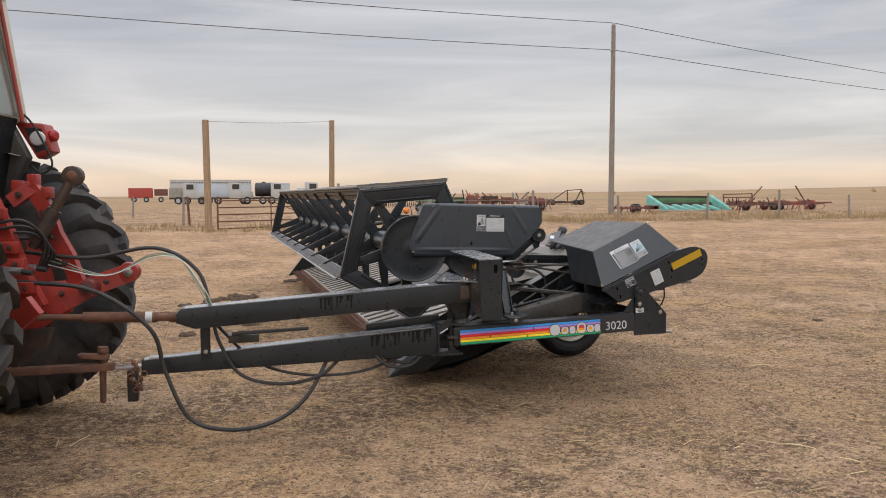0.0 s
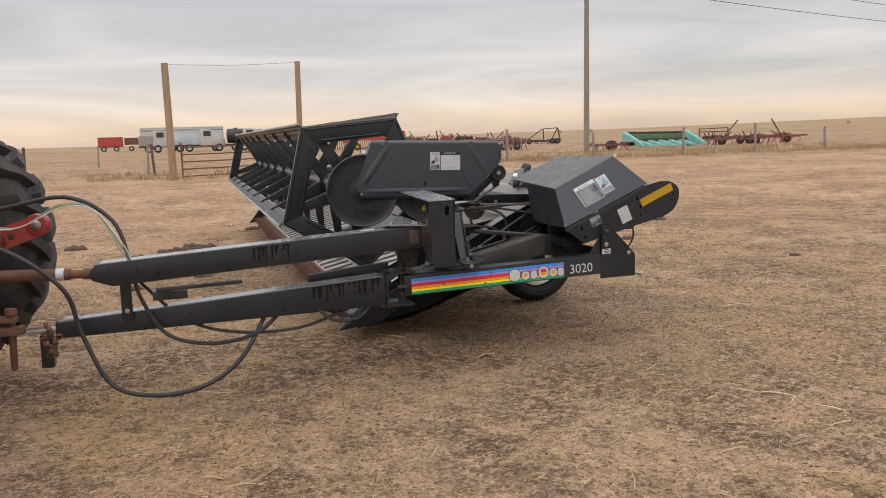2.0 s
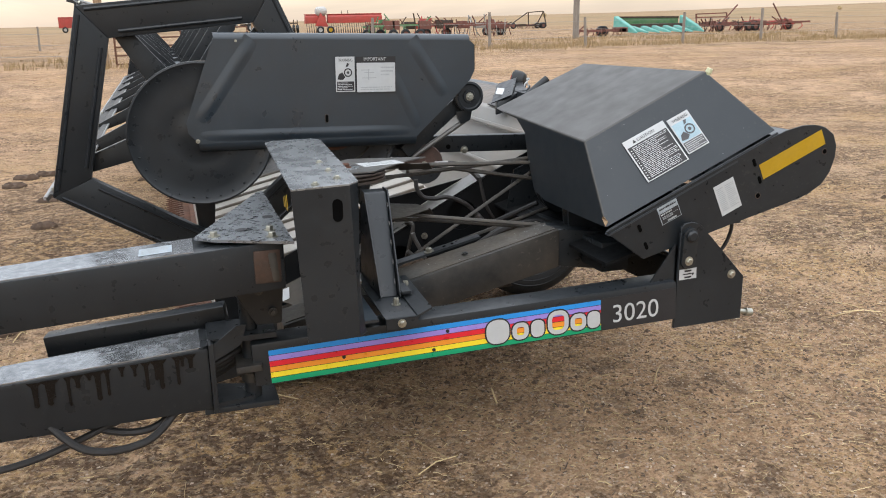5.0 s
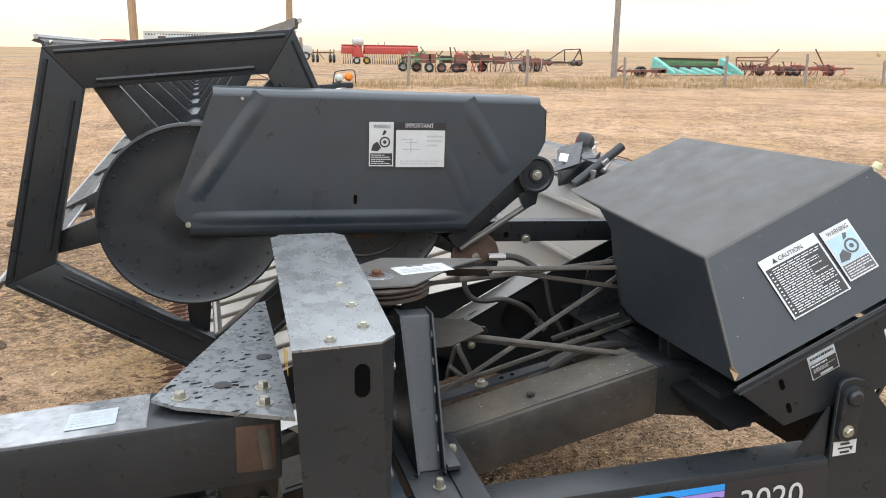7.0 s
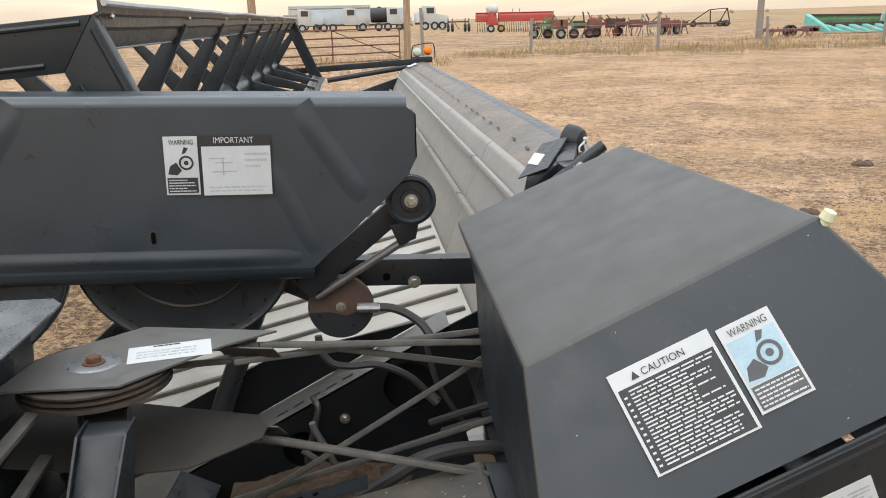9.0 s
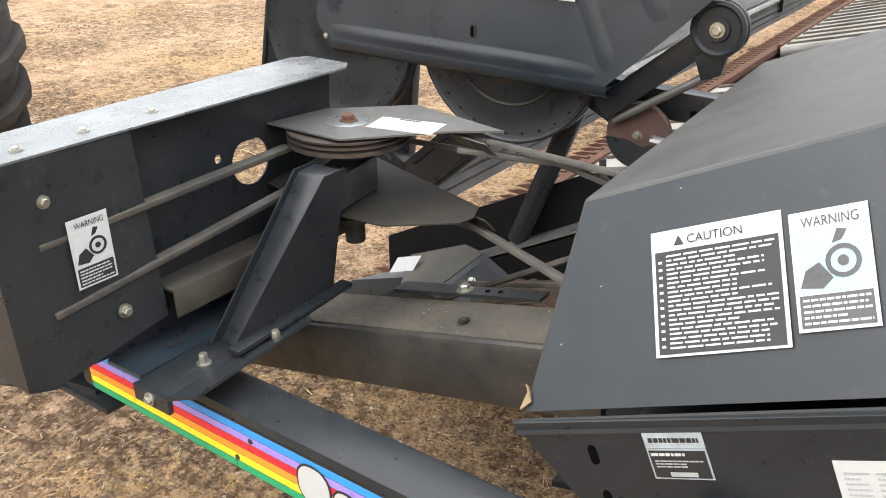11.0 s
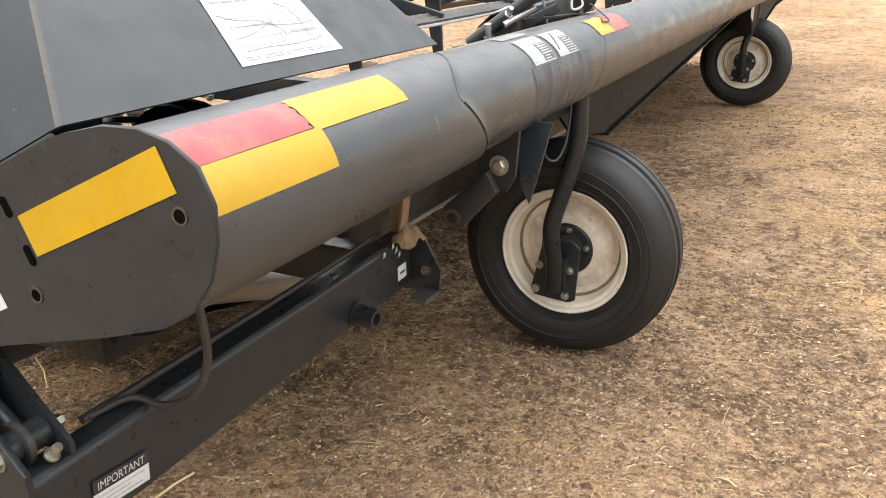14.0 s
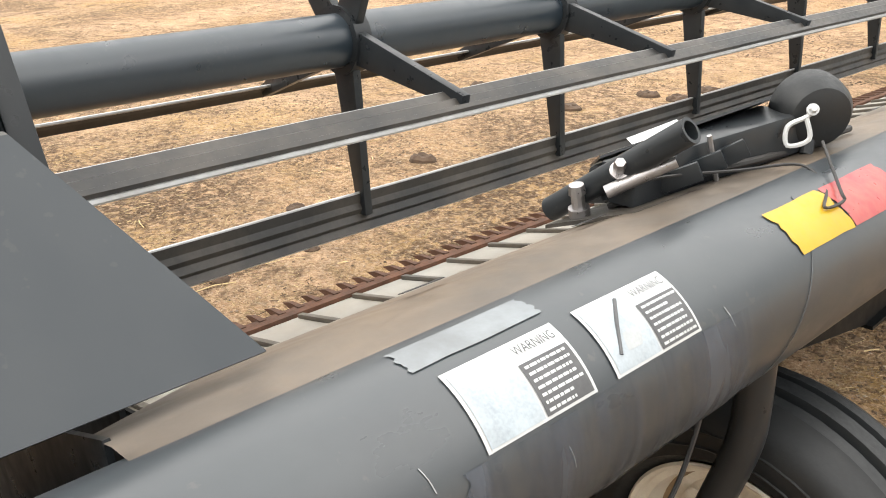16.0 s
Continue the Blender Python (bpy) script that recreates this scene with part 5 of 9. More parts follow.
# ---- drawbar: lower tongue and the raised shaft beam ----
drawbar = thing("drawbar", (-2.1, 0.1, 0), "long black drawbar with a raised drive-shaft beam and hoses", "drawbar")
tongue = part("tongue", hull([(-3.045, 0.085, 0.508), (-3.045, 0.185, 0.508), (-3.045, 0.085, 0.415), (-3.045, 0.185, 0.415), (-1.165, 0.045, 0.640), (-1.165, 0.215, 0.640), (-1.165, 0.045, 0.455), (-1.165, 0.215, 0.455)], 0.012), BLACK, drawbar, "tapered black tongue with oil runs")
shaft = part("shaft_beam", hull([(-2.80, -0.02, 0.832), (-2.80, 0.12, 0.832), (-2.83, -0.02, 0.745), (-2.83, 0.12, 0.745), (-0.955, -0.055, 0.948), (-0.955, 0.115, 0.948), (-0.955, -0.055, 0.815), (-0.955, 0.115, 0.815), (-2.72, -0.02, 0.705), (-2.72, 0.12, 0.705), (-2.83, -0.02, 0.80), (-2.83, 0.12, 0.80)], 0.008), BLACK, drawbar, "black box beam over the drive shaft")
r = random.Random(5)
for host, n, x0, x1, top in ((tongue, 16, -1.62, -1.19, lambda x: 0.635 + (x + 1.165) * 0.0702), (shaft, 9, -1.95, -1.75, lambda x: 0.938 + (x + 0.955) * 0.0630)):
    for i in range(n):
        x = x0 + (x1 - x0) * (i + r.random() * 0.8) / n
        y = 0.0425 - (x + 1.165) * 0.0213 if host is tongue else -0.0575 - (x + 0.955) * 0.019
        L, w = r.uniform(0.02, 0.09), r.uniform(0.004, 0.009)
        part("oil_run", wall_of([Vector((x, y - 0.0012, top(x) - 0.002)) + Vector((u, 0.0, v)) for u, v in ((-w * 2.4, 0), (-w, -0.012), (-w * 0.7, -L * 0.7), (-w * 0.8, -L * 0.93), (0, -L), (w * 0.8, -L * 0.93), (w * 0.7, -L * 0.7), (w, -0.012), (w * 2.4, 0))], 0.0006), OIL, host, smooth=0)
label_on("sticker", Vector((-1.314, -0.012, 0.9280)), (1, 0, 0.0629), (0, 1, 0), 0.082, 0.070, shaft, (PALE_FADED, [(GREY_INK, lines(0.08, 0.92, 0.1, 0.9, 5, 44))]))
part("sheen_top", hull([(-2.78, -0.012, 0.8353), (-2.78, 0.112, 0.8353), (-1.18, -0.044, 0.9359), (-1.18, 0.106, 0.9359), (-2.78, -0.012, 0.831), (-2.78, 0.112, 0.831), (-1.18, -0.044, 0.932), (-1.18, 0.106, 0.932)]), WET_SHEEN, shaft, "rain-wet worn top face with sky sheen in its colour")
part("sheen_top", hull([(-3.03, 0.093, 0.5115), (-3.03, 0.177, 0.5115), (-1.18, 0.053, 0.6412), (-1.18, 0.207, 0.6412), (-3.03, 0.093, 0.507), (-3.03, 0.177, 0.507), (-1.18, 0.053, 0.637), (-1.18, 0.207, 0.637)]), WET_SHEEN, tongue, "rain-wet worn top face with sky sheen in its colour")
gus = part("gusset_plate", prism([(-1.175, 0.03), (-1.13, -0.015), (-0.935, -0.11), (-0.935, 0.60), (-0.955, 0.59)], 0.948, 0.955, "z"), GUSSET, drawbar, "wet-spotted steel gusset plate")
for x, y in ((-0.979, 0.036), (-0.981, -0.038), (-1.125, 0.022)):
    part("bolt", bolt((x, y, 0.955), (0, 0, 1), 0.014, 0.016), ZINC, gus)
for x, y in ((-0.965, 0.20), (-1.051, 0.066)):
    part("hole", lathe((x, y, 0.9555), (0, 0, 1), [(0, 0.016), (0.0012, 0.016)], 14), INK, gus)
spots = bmesh.new()
for i in range(190):
    x, y = r.uniform(-1.16, -0.938), r.uniform(-0.09, 0.55)
    if y > -0.05 - (x + 1.13) * 0.4 and y < 0.03 + (x + 1.175) * 2.2 and noise.noise(Vector((x * 14, y * 14, 2))) > -0.12:
        q = r.uniform(0.35, 1.0)
        wall_of([(x + r.uniform(0.5, 1) * 0.009 * q * math.cos(a) + 0.004 * q * math.sin(a), y + r.uniform(0.5, 1) * 0.006 * q * math.sin(a), 0.9556) for a in np.linspace(0, 6.28, 9)[:-1]], 0.0003, spots)
tagged(part("wet_spots", spots, OIL, gus, smooth=0), "dark drying rain spots", kind="stuff")
# Flush plate: its dark brown stands for the shaded, dusty interior.
part("shaded_window", hull([(-1.035, -0.0575, 0.925), (-0.965, -0.0575, 0.925), (-1.035, -0.0575, 0.835), (-0.965, -0.0575, 0.835), (-1.035, -0.04, 0.925), (-0.965, -0.04, 0.925), (-1.035, -0.04, 0.835), (-0.965, -0.04, 0.835)], 0.006), GREASE, shaft)
part("rusty_knuckle", hull([(-1.0, -0.062, 0.92), (-0.975, -0.062, 0.92), (-0.99, -0.066, 0.84), (-0.97, -0.062, 0.84), (-0.99, -0.05, 0.88)], 0.004), OLIVE, shaft)
for x, z0, z1 in ((-2.66, 0.55, 0.76),):
    part("stay_strap", box((x - 0.03, 0.05, z0 - 0.05), (x + 0.03, 0.062, z1), 0.003), BLACK, drawbar)
    for z in (z0, z1 - 0.03):
        part("bolt", bolt((x, 0.049, z), (0, -1, 0), 0.012, 0.012), ZINC, drawbar)
part("fork_plate", hull([(-1.19, 0.05, 0.64), (-1.09, 0.07, 0.66), (-1.19, 0.06, 0.625), (-1.09, 0.08, 0.645), (-1.19, 0.2, 0.64), (-1.09, 0.16, 0.66)]), BLACK, drawbar)
part("rear_fork", hull([(-1.17, 0.05, 0.47), (-1.05, 0.07, 0.47), (-1.17, 0.05, 0.455), (-1.05, 0.07, 0.455), (-1.17, 0.2, 0.47), (-1.05, 0.16, 0.47)]), BLACK, drawbar)
part("tongue_end_plate", hull([(x, y, z) for x, z in ((-1.166, 0.650), (-1.152, 0.652), (-1.152, 0.448), (-1.166, 0.446)) for y in (0.036, 0.224)], 0.002), BLACK, drawbar)
part("end_cheek", wall_of([(-1.152, 0.040, 0.648), (-1.085, 0.055, 0.690), (-1.060, 0.055, 0.690), (-1.075, 0.050, 0.640), (-1.152, 0.040, 0.600)], 0.008), BLACK, drawbar)
part("side_brace", bar((-1.60, 0.32, 0.60), (-1.10, 0.24, 0.66), 0.06, 0.08, bevel=0.006), BLACK, drawbar)
part("tool_tray", box((-2.52, 0.08, 0.59), (-2.33, 0.20, 0.64), 0.004), BLACK_DUSTY, drawbar)
part("jack_arm", rod((-2.50, 0.05, 0.655), (-2.02, 0.08, 0.665), 0.012, 8), BLACK_DUSTY, drawbar)
part("hitch_clevis", hull([(-3.20, 0.10, 0.475), (-3.03, 0.10, 0.475), (-3.20, 0.17, 0.475), (-3.03, 0.17, 0.475), (-3.20, 0.10, 0.45), (-3.03, 0.10, 0.45), (-3.20, 0.17, 0.45), (-3.03, 0.17, 0.45)], 0.004), STEEL, drawbar)
part("parking_stand", box((-3.13, 0.085, 0.255), (-3.065, 0.175, 0.44), 0.006), BLACK, drawbar)
part("bolt", bolt((-3.095, 0.083, 0.40), (0, -1, 0), 0.012, 0.012), ZINC, drawbar)
part("hitch_block", box((-3.0, 0.09, 0.505), (-2.92, 0.18, 0.525), 0.003), STEEL, drawbar)
chain = part("safety_chain", lathe((-3.09, 0.08, 0.50), (1, 0, 0.2), [(-0.011, 0.018), (0, 0.022), (0.011, 0.018), (0.011, 0.012), (0, 0.011), (-0.011, 0.012)], 12, closed=True), RUST, drawbar, "dark rusty safety chain")
for i in range(1, 13):
    a = Vector((-3.09 + 0.02 * math.sin(i * 1.1), 0.075 - 0.006 * math.sin(i), 0.50 - 0.021 * i if i < 9 else 0.31 + (i - 8) * 0.03))
    if i >= 9:
        a.x += 0.05
    part("link", lathe(a, ((i % 2), (i + 1) % 2, 0.3), [(-0.010, 0.017), (0, 0.021), (0.010, 0.017), (0.010, 0.012), (0, 0.011), (-0.010, 0.012)], 10, closed=True), RUST, chain)
# drive shaft to the tractor
part("drive_shaft", lathe((-2.82, 0.05, 0.775), (-1, 0.06, 0.03), [(0, 0.03), (0.05, 0.032), (0.05, 0.024), (0.12, 0.024), (0.12, 0.033), (0.55, 0.033), (0.55, 0.02), (1.0, 0.02)], 16), RUST, drawbar, "rusty telescoping drive shaft")
part("shaft_label", lathe((-2.97, 0.055, 0.78), (-1, 0.06, 0.03), [(0, 0.0345), (0.04, 0.0345)], 16), PAPER, drawbar)


def hang(pts, r=0.012, name="hydraulic_hose", m=HOSE, parent=drawbar):
    return part(name, hose(pts, r, 8, 7), m, parent)


hang([(-3.75, 0.10, 1.02), (-3.30, 0.0, 0.96), (-2.98, -0.03, 0.72), (-2.90, 0.0, 0.45), (-2.76, -0.05, 0.16), (-2.52, -0.10, 0.085), (-2.26, -0.06, 0.105), (-2.05, 0.0, 0.23), (-1.88, 0.12, 0.47)], 0.013)
hang([(-3.75, 0.35, 1.18), (-3.35, 0.25, 1.14), (-2.95, 0.15, 1.20), (-2.70, 0.06, 1.06), (-2.62, 0.02, 0.80), (-2.58, 0.02, 0.62), (-2.45, 0.02, 0.40), (-2.20, 0.0, 0.33), (-1.95, 0.05, 0.36), (-1.78, 0.12, 0.48)], 0.012)
hang([(-2.62, 0.10, 0.74), (-2.35, 0.12, 0.46), (-2.05, 0.10, 0.36), (-1.70, 0.08, 0.36), (-1.42, 0.10, 0.44), (-1.30, 0.08, 0.49)], 0.010)
hang([(-1.62, 0.08, 0.50), (-1.50, 0.03, 0.40), (-1.35, 0.04, 0.395), (-1.25, 0.08, 0.47)], 0.011)
hang([(-1.60, 0.14, 0.50), (-1.46, 0.10, 0.42), (-1.33, 0.09, 0.41), (-1.22, 0.12, 0.49)], 0.011)
for k in range(3):
    hang([(-3.60, 0.3, 1.10 + 0.03 * k), (-3.25, 0.2 + 0.03 * k, 1.03), (-2.98, 0.12, 1.14 + 0.01 * k), (-2.80, 0.05 + 0.02 * k, 1.13), (-2.66, 0.0, 0.95 - 0.03 * k), (-2.60, 0.03, 0.80)], 0.0035, "wire", WIRE[k])
for k in range(4):
    hang([(-1.25, 0.12 + 0.02 * k, 0.58 - 0.02 * k), (-1.15, 0.10 + 0.02 * k, 0.57 - 0.02 * k), (-1.0, 0.18 + 0.01 * k, 0.62 - 0.01 * k)], 0.009)
# hoses in the belt bay and at the back
hh = lambda pts, r=0.011: part("hydraulic_hose", hose(pts, r, 8, 6), HOSE, header)
part("hose_fitting", rod((-0.205, 1.03, 0.928), (-0.150, 1.025, 0.927), 0.0125, 10), STEEL, header)
hh([(-0.20, 1.03, 0.927), (-0.12, 1.02, 0.925), (-0.06, 1.0, 0.895), (-0.03, 0.97, 0.86)])
hh([(-0.30, 0.98, 0.88), (-0.294, 0.98, 0.84), (-0.269, 0.98, 0.808), (-0.224, 0.98, 0.798), (-0.163, 0.98, 0.798), (-0.09, 0.98, 0.764), (-0.037, 0.98, 0.708)], 0.009)
part("hose_fitting", rod((-0.045, 0.98, 0.716), (-0.022, 0.98, 0.690), 0.013, 10), STEEL, header)
hh([(-0.053, 0.92, 0.883), (-0.040, 0.92, 0.82), (-0.025, 0.92, 0.765), (0.005, 0.92, 0.71), (0.035, 0.92, 0.658)], 0.007)
hh([(-0.22, 0.62, 0.66), (-0.15, 0.62, 0.70), (-0.069, 0.62, 0.741), (0.04, 0.62, 0.754), (0.162, 0.62, 0.726)], 0.014)
hh([(-0.18, 0.70, 0.64), (-0.08, 0.70, 0.70), (0.04, 0.68, 0.722), (0.16, 0.62, 0.70)], 0.012)
hh([(-0.05, 0.85, 0.70), (0.04, 0.80, 0.75), (0.12, 0.74, 0.80)], 0.010)
hh([(-0.02, 0.88, 0.66), (0.06, 0.84, 0.70), (0.14, 0.76, 0.74)], 0.010)
for q in ([(-0.326, 0.95, 0.672), (-0.318, 0.95, 0.645), (-0.291, 0.95, 0.59), (-0.275, 0.95, 0.55), (-0.26, 0.95, 0.514)], [(-0.351, 0.95, 0.600), (-0.32, 0.95, 0.572), (-0.291, 0.95, 0.549), (-0.255, 0.95, 0.503)]):
    part("bent_rod", hose(q, 0.0085, 8, 5), WORN_DULL, header, "bent grey guide rod")
hh([(0.455, 0.15, 0.665), (0.475, 0.215, 0.668), (0.530, 0.228, 0.660), (0.592, 0.228, 0.690), (0.625, 0.228, 0.745), (0.630, 0.228, 0.800), (0.612, 0.232, 0.90)], 0.0065)
hh([(0.452, 0.14, 0.664), (0.446, 0.40, 0.663), (0.436, 0.70, 0.661), (0.424, 1.06, 0.665)], 0.007)


# ---- the reel: five bats on a shaft, a five-sided end frame ----
RX, RZ, RR = -1.095, 1.11, 0.602
RY0, RY1 = 1.20, 9.36
PHASE = 31.0  # degrees of the first bat past straight up, towards the back


def rp(angle, r, y):
    a = radians(angle)
    return Vector((RX + r * math.sin(a), y, RZ + r * math.cos(a)))


reel = thing("reel", (RX, 5.2, 0), "black five-bat pickup reel with a five-sided end frame", "reel")
part("reel_shaft", rod((RX, RY0 - 0.1, RZ), (RX, RY1 + 0.05, RZ), 0.085, 24), FADED, reel, "dark reel shaft tube")
angles = [PHASE + 72 * i for i in range(5)]


def end_bars(y, thick):
    for i in range(5):
        a, b = angles[i], angles[i] + 72
        o0, o1, i0, i1 = rp(a, RR, y), rp(b, RR, y), rp(a, RR - 0.155, y), rp(b, RR - 0.155, y)
        t = Vector((0, thick, 0))
        e = part("end_bar", hull([o0, o1, i0, i1, o0 + t, o1 + t, i0 + t, i1 + t], 0.004), BLACK, reel)
        d = (o1 - o0).normalized()
        n_ = Vector((0, 1, 0)).cross(d).normalized()
        mid = rp(a + 36, RR, y)
        if (mid - Vector((RX, y, RZ))).dot(n_) > 0:
            n_ = -n_
        for q, e0, e1 in ((0.016, 0.03, 0.03), (0.104, 0.13, 0.13)):
            part("pressed_rib", rod(o0 + d * e0 + n_ * q + Vector((0, -0.001, 0)), o1 - d * e1 + n_ * q + Vector((0, -0.001, 0)), 0.007, 8), BLACK, e)


def spoke(angle, y, r0, r1, w0, w1, t=0.035):
    a, b = rp(angle, r0, y), rp(angle, r1, y)
    d = (b - a).normalized()
    s = Vector((0, 1, 0)).cross(d)
    pts = []
    for p, w in ((a, w0), (b, w1)):
        for k in (-1, 1):
            pts += [p + s * w * k + Vector((0, q, 0)) for q in (0, t)]
    return hull(pts, 0.003)


end_bars(RY0, 0.055)
end_bars(RY1 - 0.05, 0.055)
for y in (RY0 + 0.02, RY1 - 0.04):
    for a in angles:
        part("spoke", spoke(a + 6, y + 0.03, 0.05, RR - 0.14, 0.06, 0.028), BLACK, reel)
spiders = [2.38 + 1.0 * i for i in range(7)]
for y in spiders:
    part("spider_hub", lathe((RX, y - 0.03, RZ), (0, 1, 0), [(0, 0.088), (0.0, 0.11), (0.06, 0.11), (0.06, 0.088)], 24), BLACK, reel)
    for a in angles:
        part("arm", spoke(a, y - 0.02, 0.06, RR - 0.02, 0.055, 0.022, 0.03), BLACK, reel)
# bats: pressed channels with a pale worn lip and bolts
for a in angles:
    c, r_ = rp(a, 1, 0) - rp(a, 0, 0), rp(a + 90, 1, 0) - rp(a + 90, 0, 0)

    def P(u, v, y, a=a, c=c, r_=r_):
        return rp(a, RR - 0.005, y) + c * v + r_ * u
    sec = [(-0.012, 0.035), (0.004, 0.035), (0.012, 0.012), (0.004, 0.000), (0.016, -0.022), (0.004, -0.040), (0.012, -0.062), (0.004, -0.092), (-0.006, -0.092), (0.002, -0.060), (-0.006, -0.040), (0.006, -0.022), (-0.006, 0.0), (0.002, 0.012)]
    bm = bmesh.new()
    ys = [RY0 + 0.03 + i * (RY1 - RY0 - 0.06) / 24 for i in range(25)]
    rows = []
    for i, y in enumerate(ys):
        sag = 0.006 * noise.noise(Vector((y * 1.3, a, 0)))
        rows.append([bm.verts.new(P(u, v + sag, y)) for u, v in sec])
    for p_, q_ in zip(rows, rows[1:]):
        for i in range(len(sec)):
            j = (i + 1) % len(sec)
            bm.faces.new((p_[i], p_[j], q_[j], q_[i]))
    bm.faces.new(rows[0])
    bm.faces.new(rows[-1][::-1])
    bat = part("bat", bm, BAT, reel, "dark pressed-steel reel bat, dusty")
    part("bat_lip", hose([P(0.006, 0.036 + 0.006 * noise.noise(Vector((y * 1.3, a, 0))), y) for y in ys], 0.008, 6, 2), GALV, bat, "worn bare-metal lip")
    part("bat_edge", hose([P(0.0, -0.093 + 0.006 * noise.noise(Vector((y * 1.3, a, 0))), y) for y in ys], 0.006, 6, 2), GALV, bat)
    for y in [RY0 + 0.10] + spiders:
        for v in (0.008, -0.05):
            part("bolt", bolt(P(0.012, v, y + 0.02), r_, 0.009, 0.010), ZINC, bat)

# ---- reel drive on the near reel arm: sheaves, cover, idlers ----
drive = thing("reel_drive", (-0.6, 1.0, 0), "black reel drive with large sheaves under a folded cover", "reel drive")


RUST_DARK = mat("dark_rusted_disc", (0.085, 0.048, 0.036), 0.65, var=0.4, scale=10, dust=(0.03, 0.024, 0.022), dust_amt=0.8, dust_scale=14, bump=0.1)


def sheave(x, y, z, r, parent, name="sheave", label="", paint=BLACK):
    d = part(name, lathe((x, y, z), (0, -1, 0), [(-0.03, 0.03), (-0.03, r), (-0.012, r), (-0.004, r - 0.012), (0.006, r), (0.013, r), (0.015, r - 0.006), (0.008, r - 0.016), (0.006, r - 0.06), (0.002, r * 0.62), (0.003, r * 0.58), (-0.002, r * 0.45), (-0.003, r * 0.3), (0.004, r * 0.24), (0.008, 0.03), (0.009, 0)], 56), paint, parent, label)
    for i in range(30):
        a = radians(i * 12)
        part("rivet", lathe((x + (r - 0.026) * math.sin(a), y - 0.0075, z + (r - 0.026) * math.cos(a)), (0, -1, 0), [(-0.004, 0.004), (0.003, 0.004), (0.005, 0.002)], 6), BLACK, d)
    return d


sheave(-1.10, 0.985, 1.107, 0.258, drive, "reel_sheave", "large black reel sheave with rivets")
ds = sheave(-0.60, 1.05, 1.115, 0.262, drive, "drive_sheave", "dusty black drive sheave with a rusty hub", BLACK)
for q in (0.165, 0.245):
    part("ring", lathe((-0.60, 1.045, 1.115), (0, -1, 0), [(0, q - 0.004), (0.004, q), (0, q + 0.004)], 48, cap=False), OLIVE, ds)
part("rusty_hub", lathe((-0.60, 1.036, 1.115), (0, -1, 0), [(0, 0.105), (0.006, 0.105), (0.012, 0.06), (0.02, 0.03), (0.02, 0)], 24), RUST, drive)
# cover: front face with creases, rolled top and bottom
CV = [(-1.032, 1.440), (-0.075, 1.412), (-0.055, 1.395), (-0.055, 1.300), (-0.075, 1.262), (-0.137, 1.200), (-0.297, 1.055), (-1.112, 1.075), (-1.146, 1.115), (-1.148, 1.145)]
fy = 0.958
cover = part("belt_cover", wall_of([(x, fy, z) for x, z in CV], 0.003), FADED, drive, "faded dark grey belt cover with stickers")


def roll(x0, z0, x1, z1, sign, n=6, r=0.035):
    """A rolled edge from the cover's face back over the belts."""
    bm = bmesh.new()
    rows = []
    for x, z in ((x0, z0), (x1, z1)):
        rows.append([bm.verts.new((x, fy + r - r * math.cos(radians(90 * i / n)), z + sign * r * math.sin(radians(90 * i / n)))) for i in range(n + 1)] + [bm.verts.new((x, fy + 0.16, z + sign * r * (1.0 if sign > 0 else 0.8)))])
    for i in range(n + 1):
        bm.faces.new((rows[0][i], rows[0][i + 1], rows[1][i + 1], rows[1][i]))
    bmesh.ops.solidify(bm, geom=list(bm.faces), thickness=0.003)
    return bm


part("top_roll", roll(-1.032, 1.440, -0.075, 1.412, 1, r=0.022), FADED, cover)
part("bottom_roll", roll(-1.112, 1.075, -0.297, 1.055, -1, r=0.034), FADED, cover)
part("end_fold", wall_of([(-1.148, fy, 1.145), (-1.032, fy, 1.440), (-1.02, fy + 0.12, 1.445), (-1.135, fy + 0.12, 1.15)], 0.003), FADED, cover)
part("back_fold", wall_of([(-0.055, fy, 1.30), (-0.055, fy, 1.395), (-0.055, fy + 0.10, 1.40), (-0.055, fy + 0.10, 1.30)], 0.003), FADED, cover)


def crease(a, b, w, h, n=10):
    """A soft pressed ridge that runs out into the sheet on both sides."""
    bm = bmesh.new()
    p_, q_ = Vector((a[0], fy, a[1])), Vector((b[0], fy, b[1]))
    n_ = Vector((0, 1, 0)).cross(q_ - p_).normalized()
    rows = []
    for s in range(13):
        t = s / 12
        tall = h * min(1.0, 6 * t, 6 * (1 - t))
        rows.append([bm.verts.new(p_.lerp(q_, t) + n_ * w * (2 * i / n - 1) + Vector((0, 0.0004 - tall * math.cos(math.pi * (i / n - 0.5)) ** 2, 0))) for i in range(n + 1)])
    for r0, r1 in zip(rows, rows[1:]):
        for i in range(n):
            bm.faces.new((r0[i], r0[i + 1], r1[i + 1], r1[i]))
    bmesh.ops.solidify(bm, geom=list(bm.faces), thickness=0.0004)
    return bm


for a, b, w, h in (((-0.895, 1.436), (-1.105, 1.150), 0.034, 0.006), ((-0.314, 1.420), (-0.175, 1.205), 0.034, 0.004), ((-0.39, 1.31), (-0.285, 1.085), 0.030, 0.0028), ((-1.115, 1.102), (-0.310, 1.082), 0.026, 0.0050)):
    part("crease", crease(a, b, w, h), FADED, cover, smooth=80)
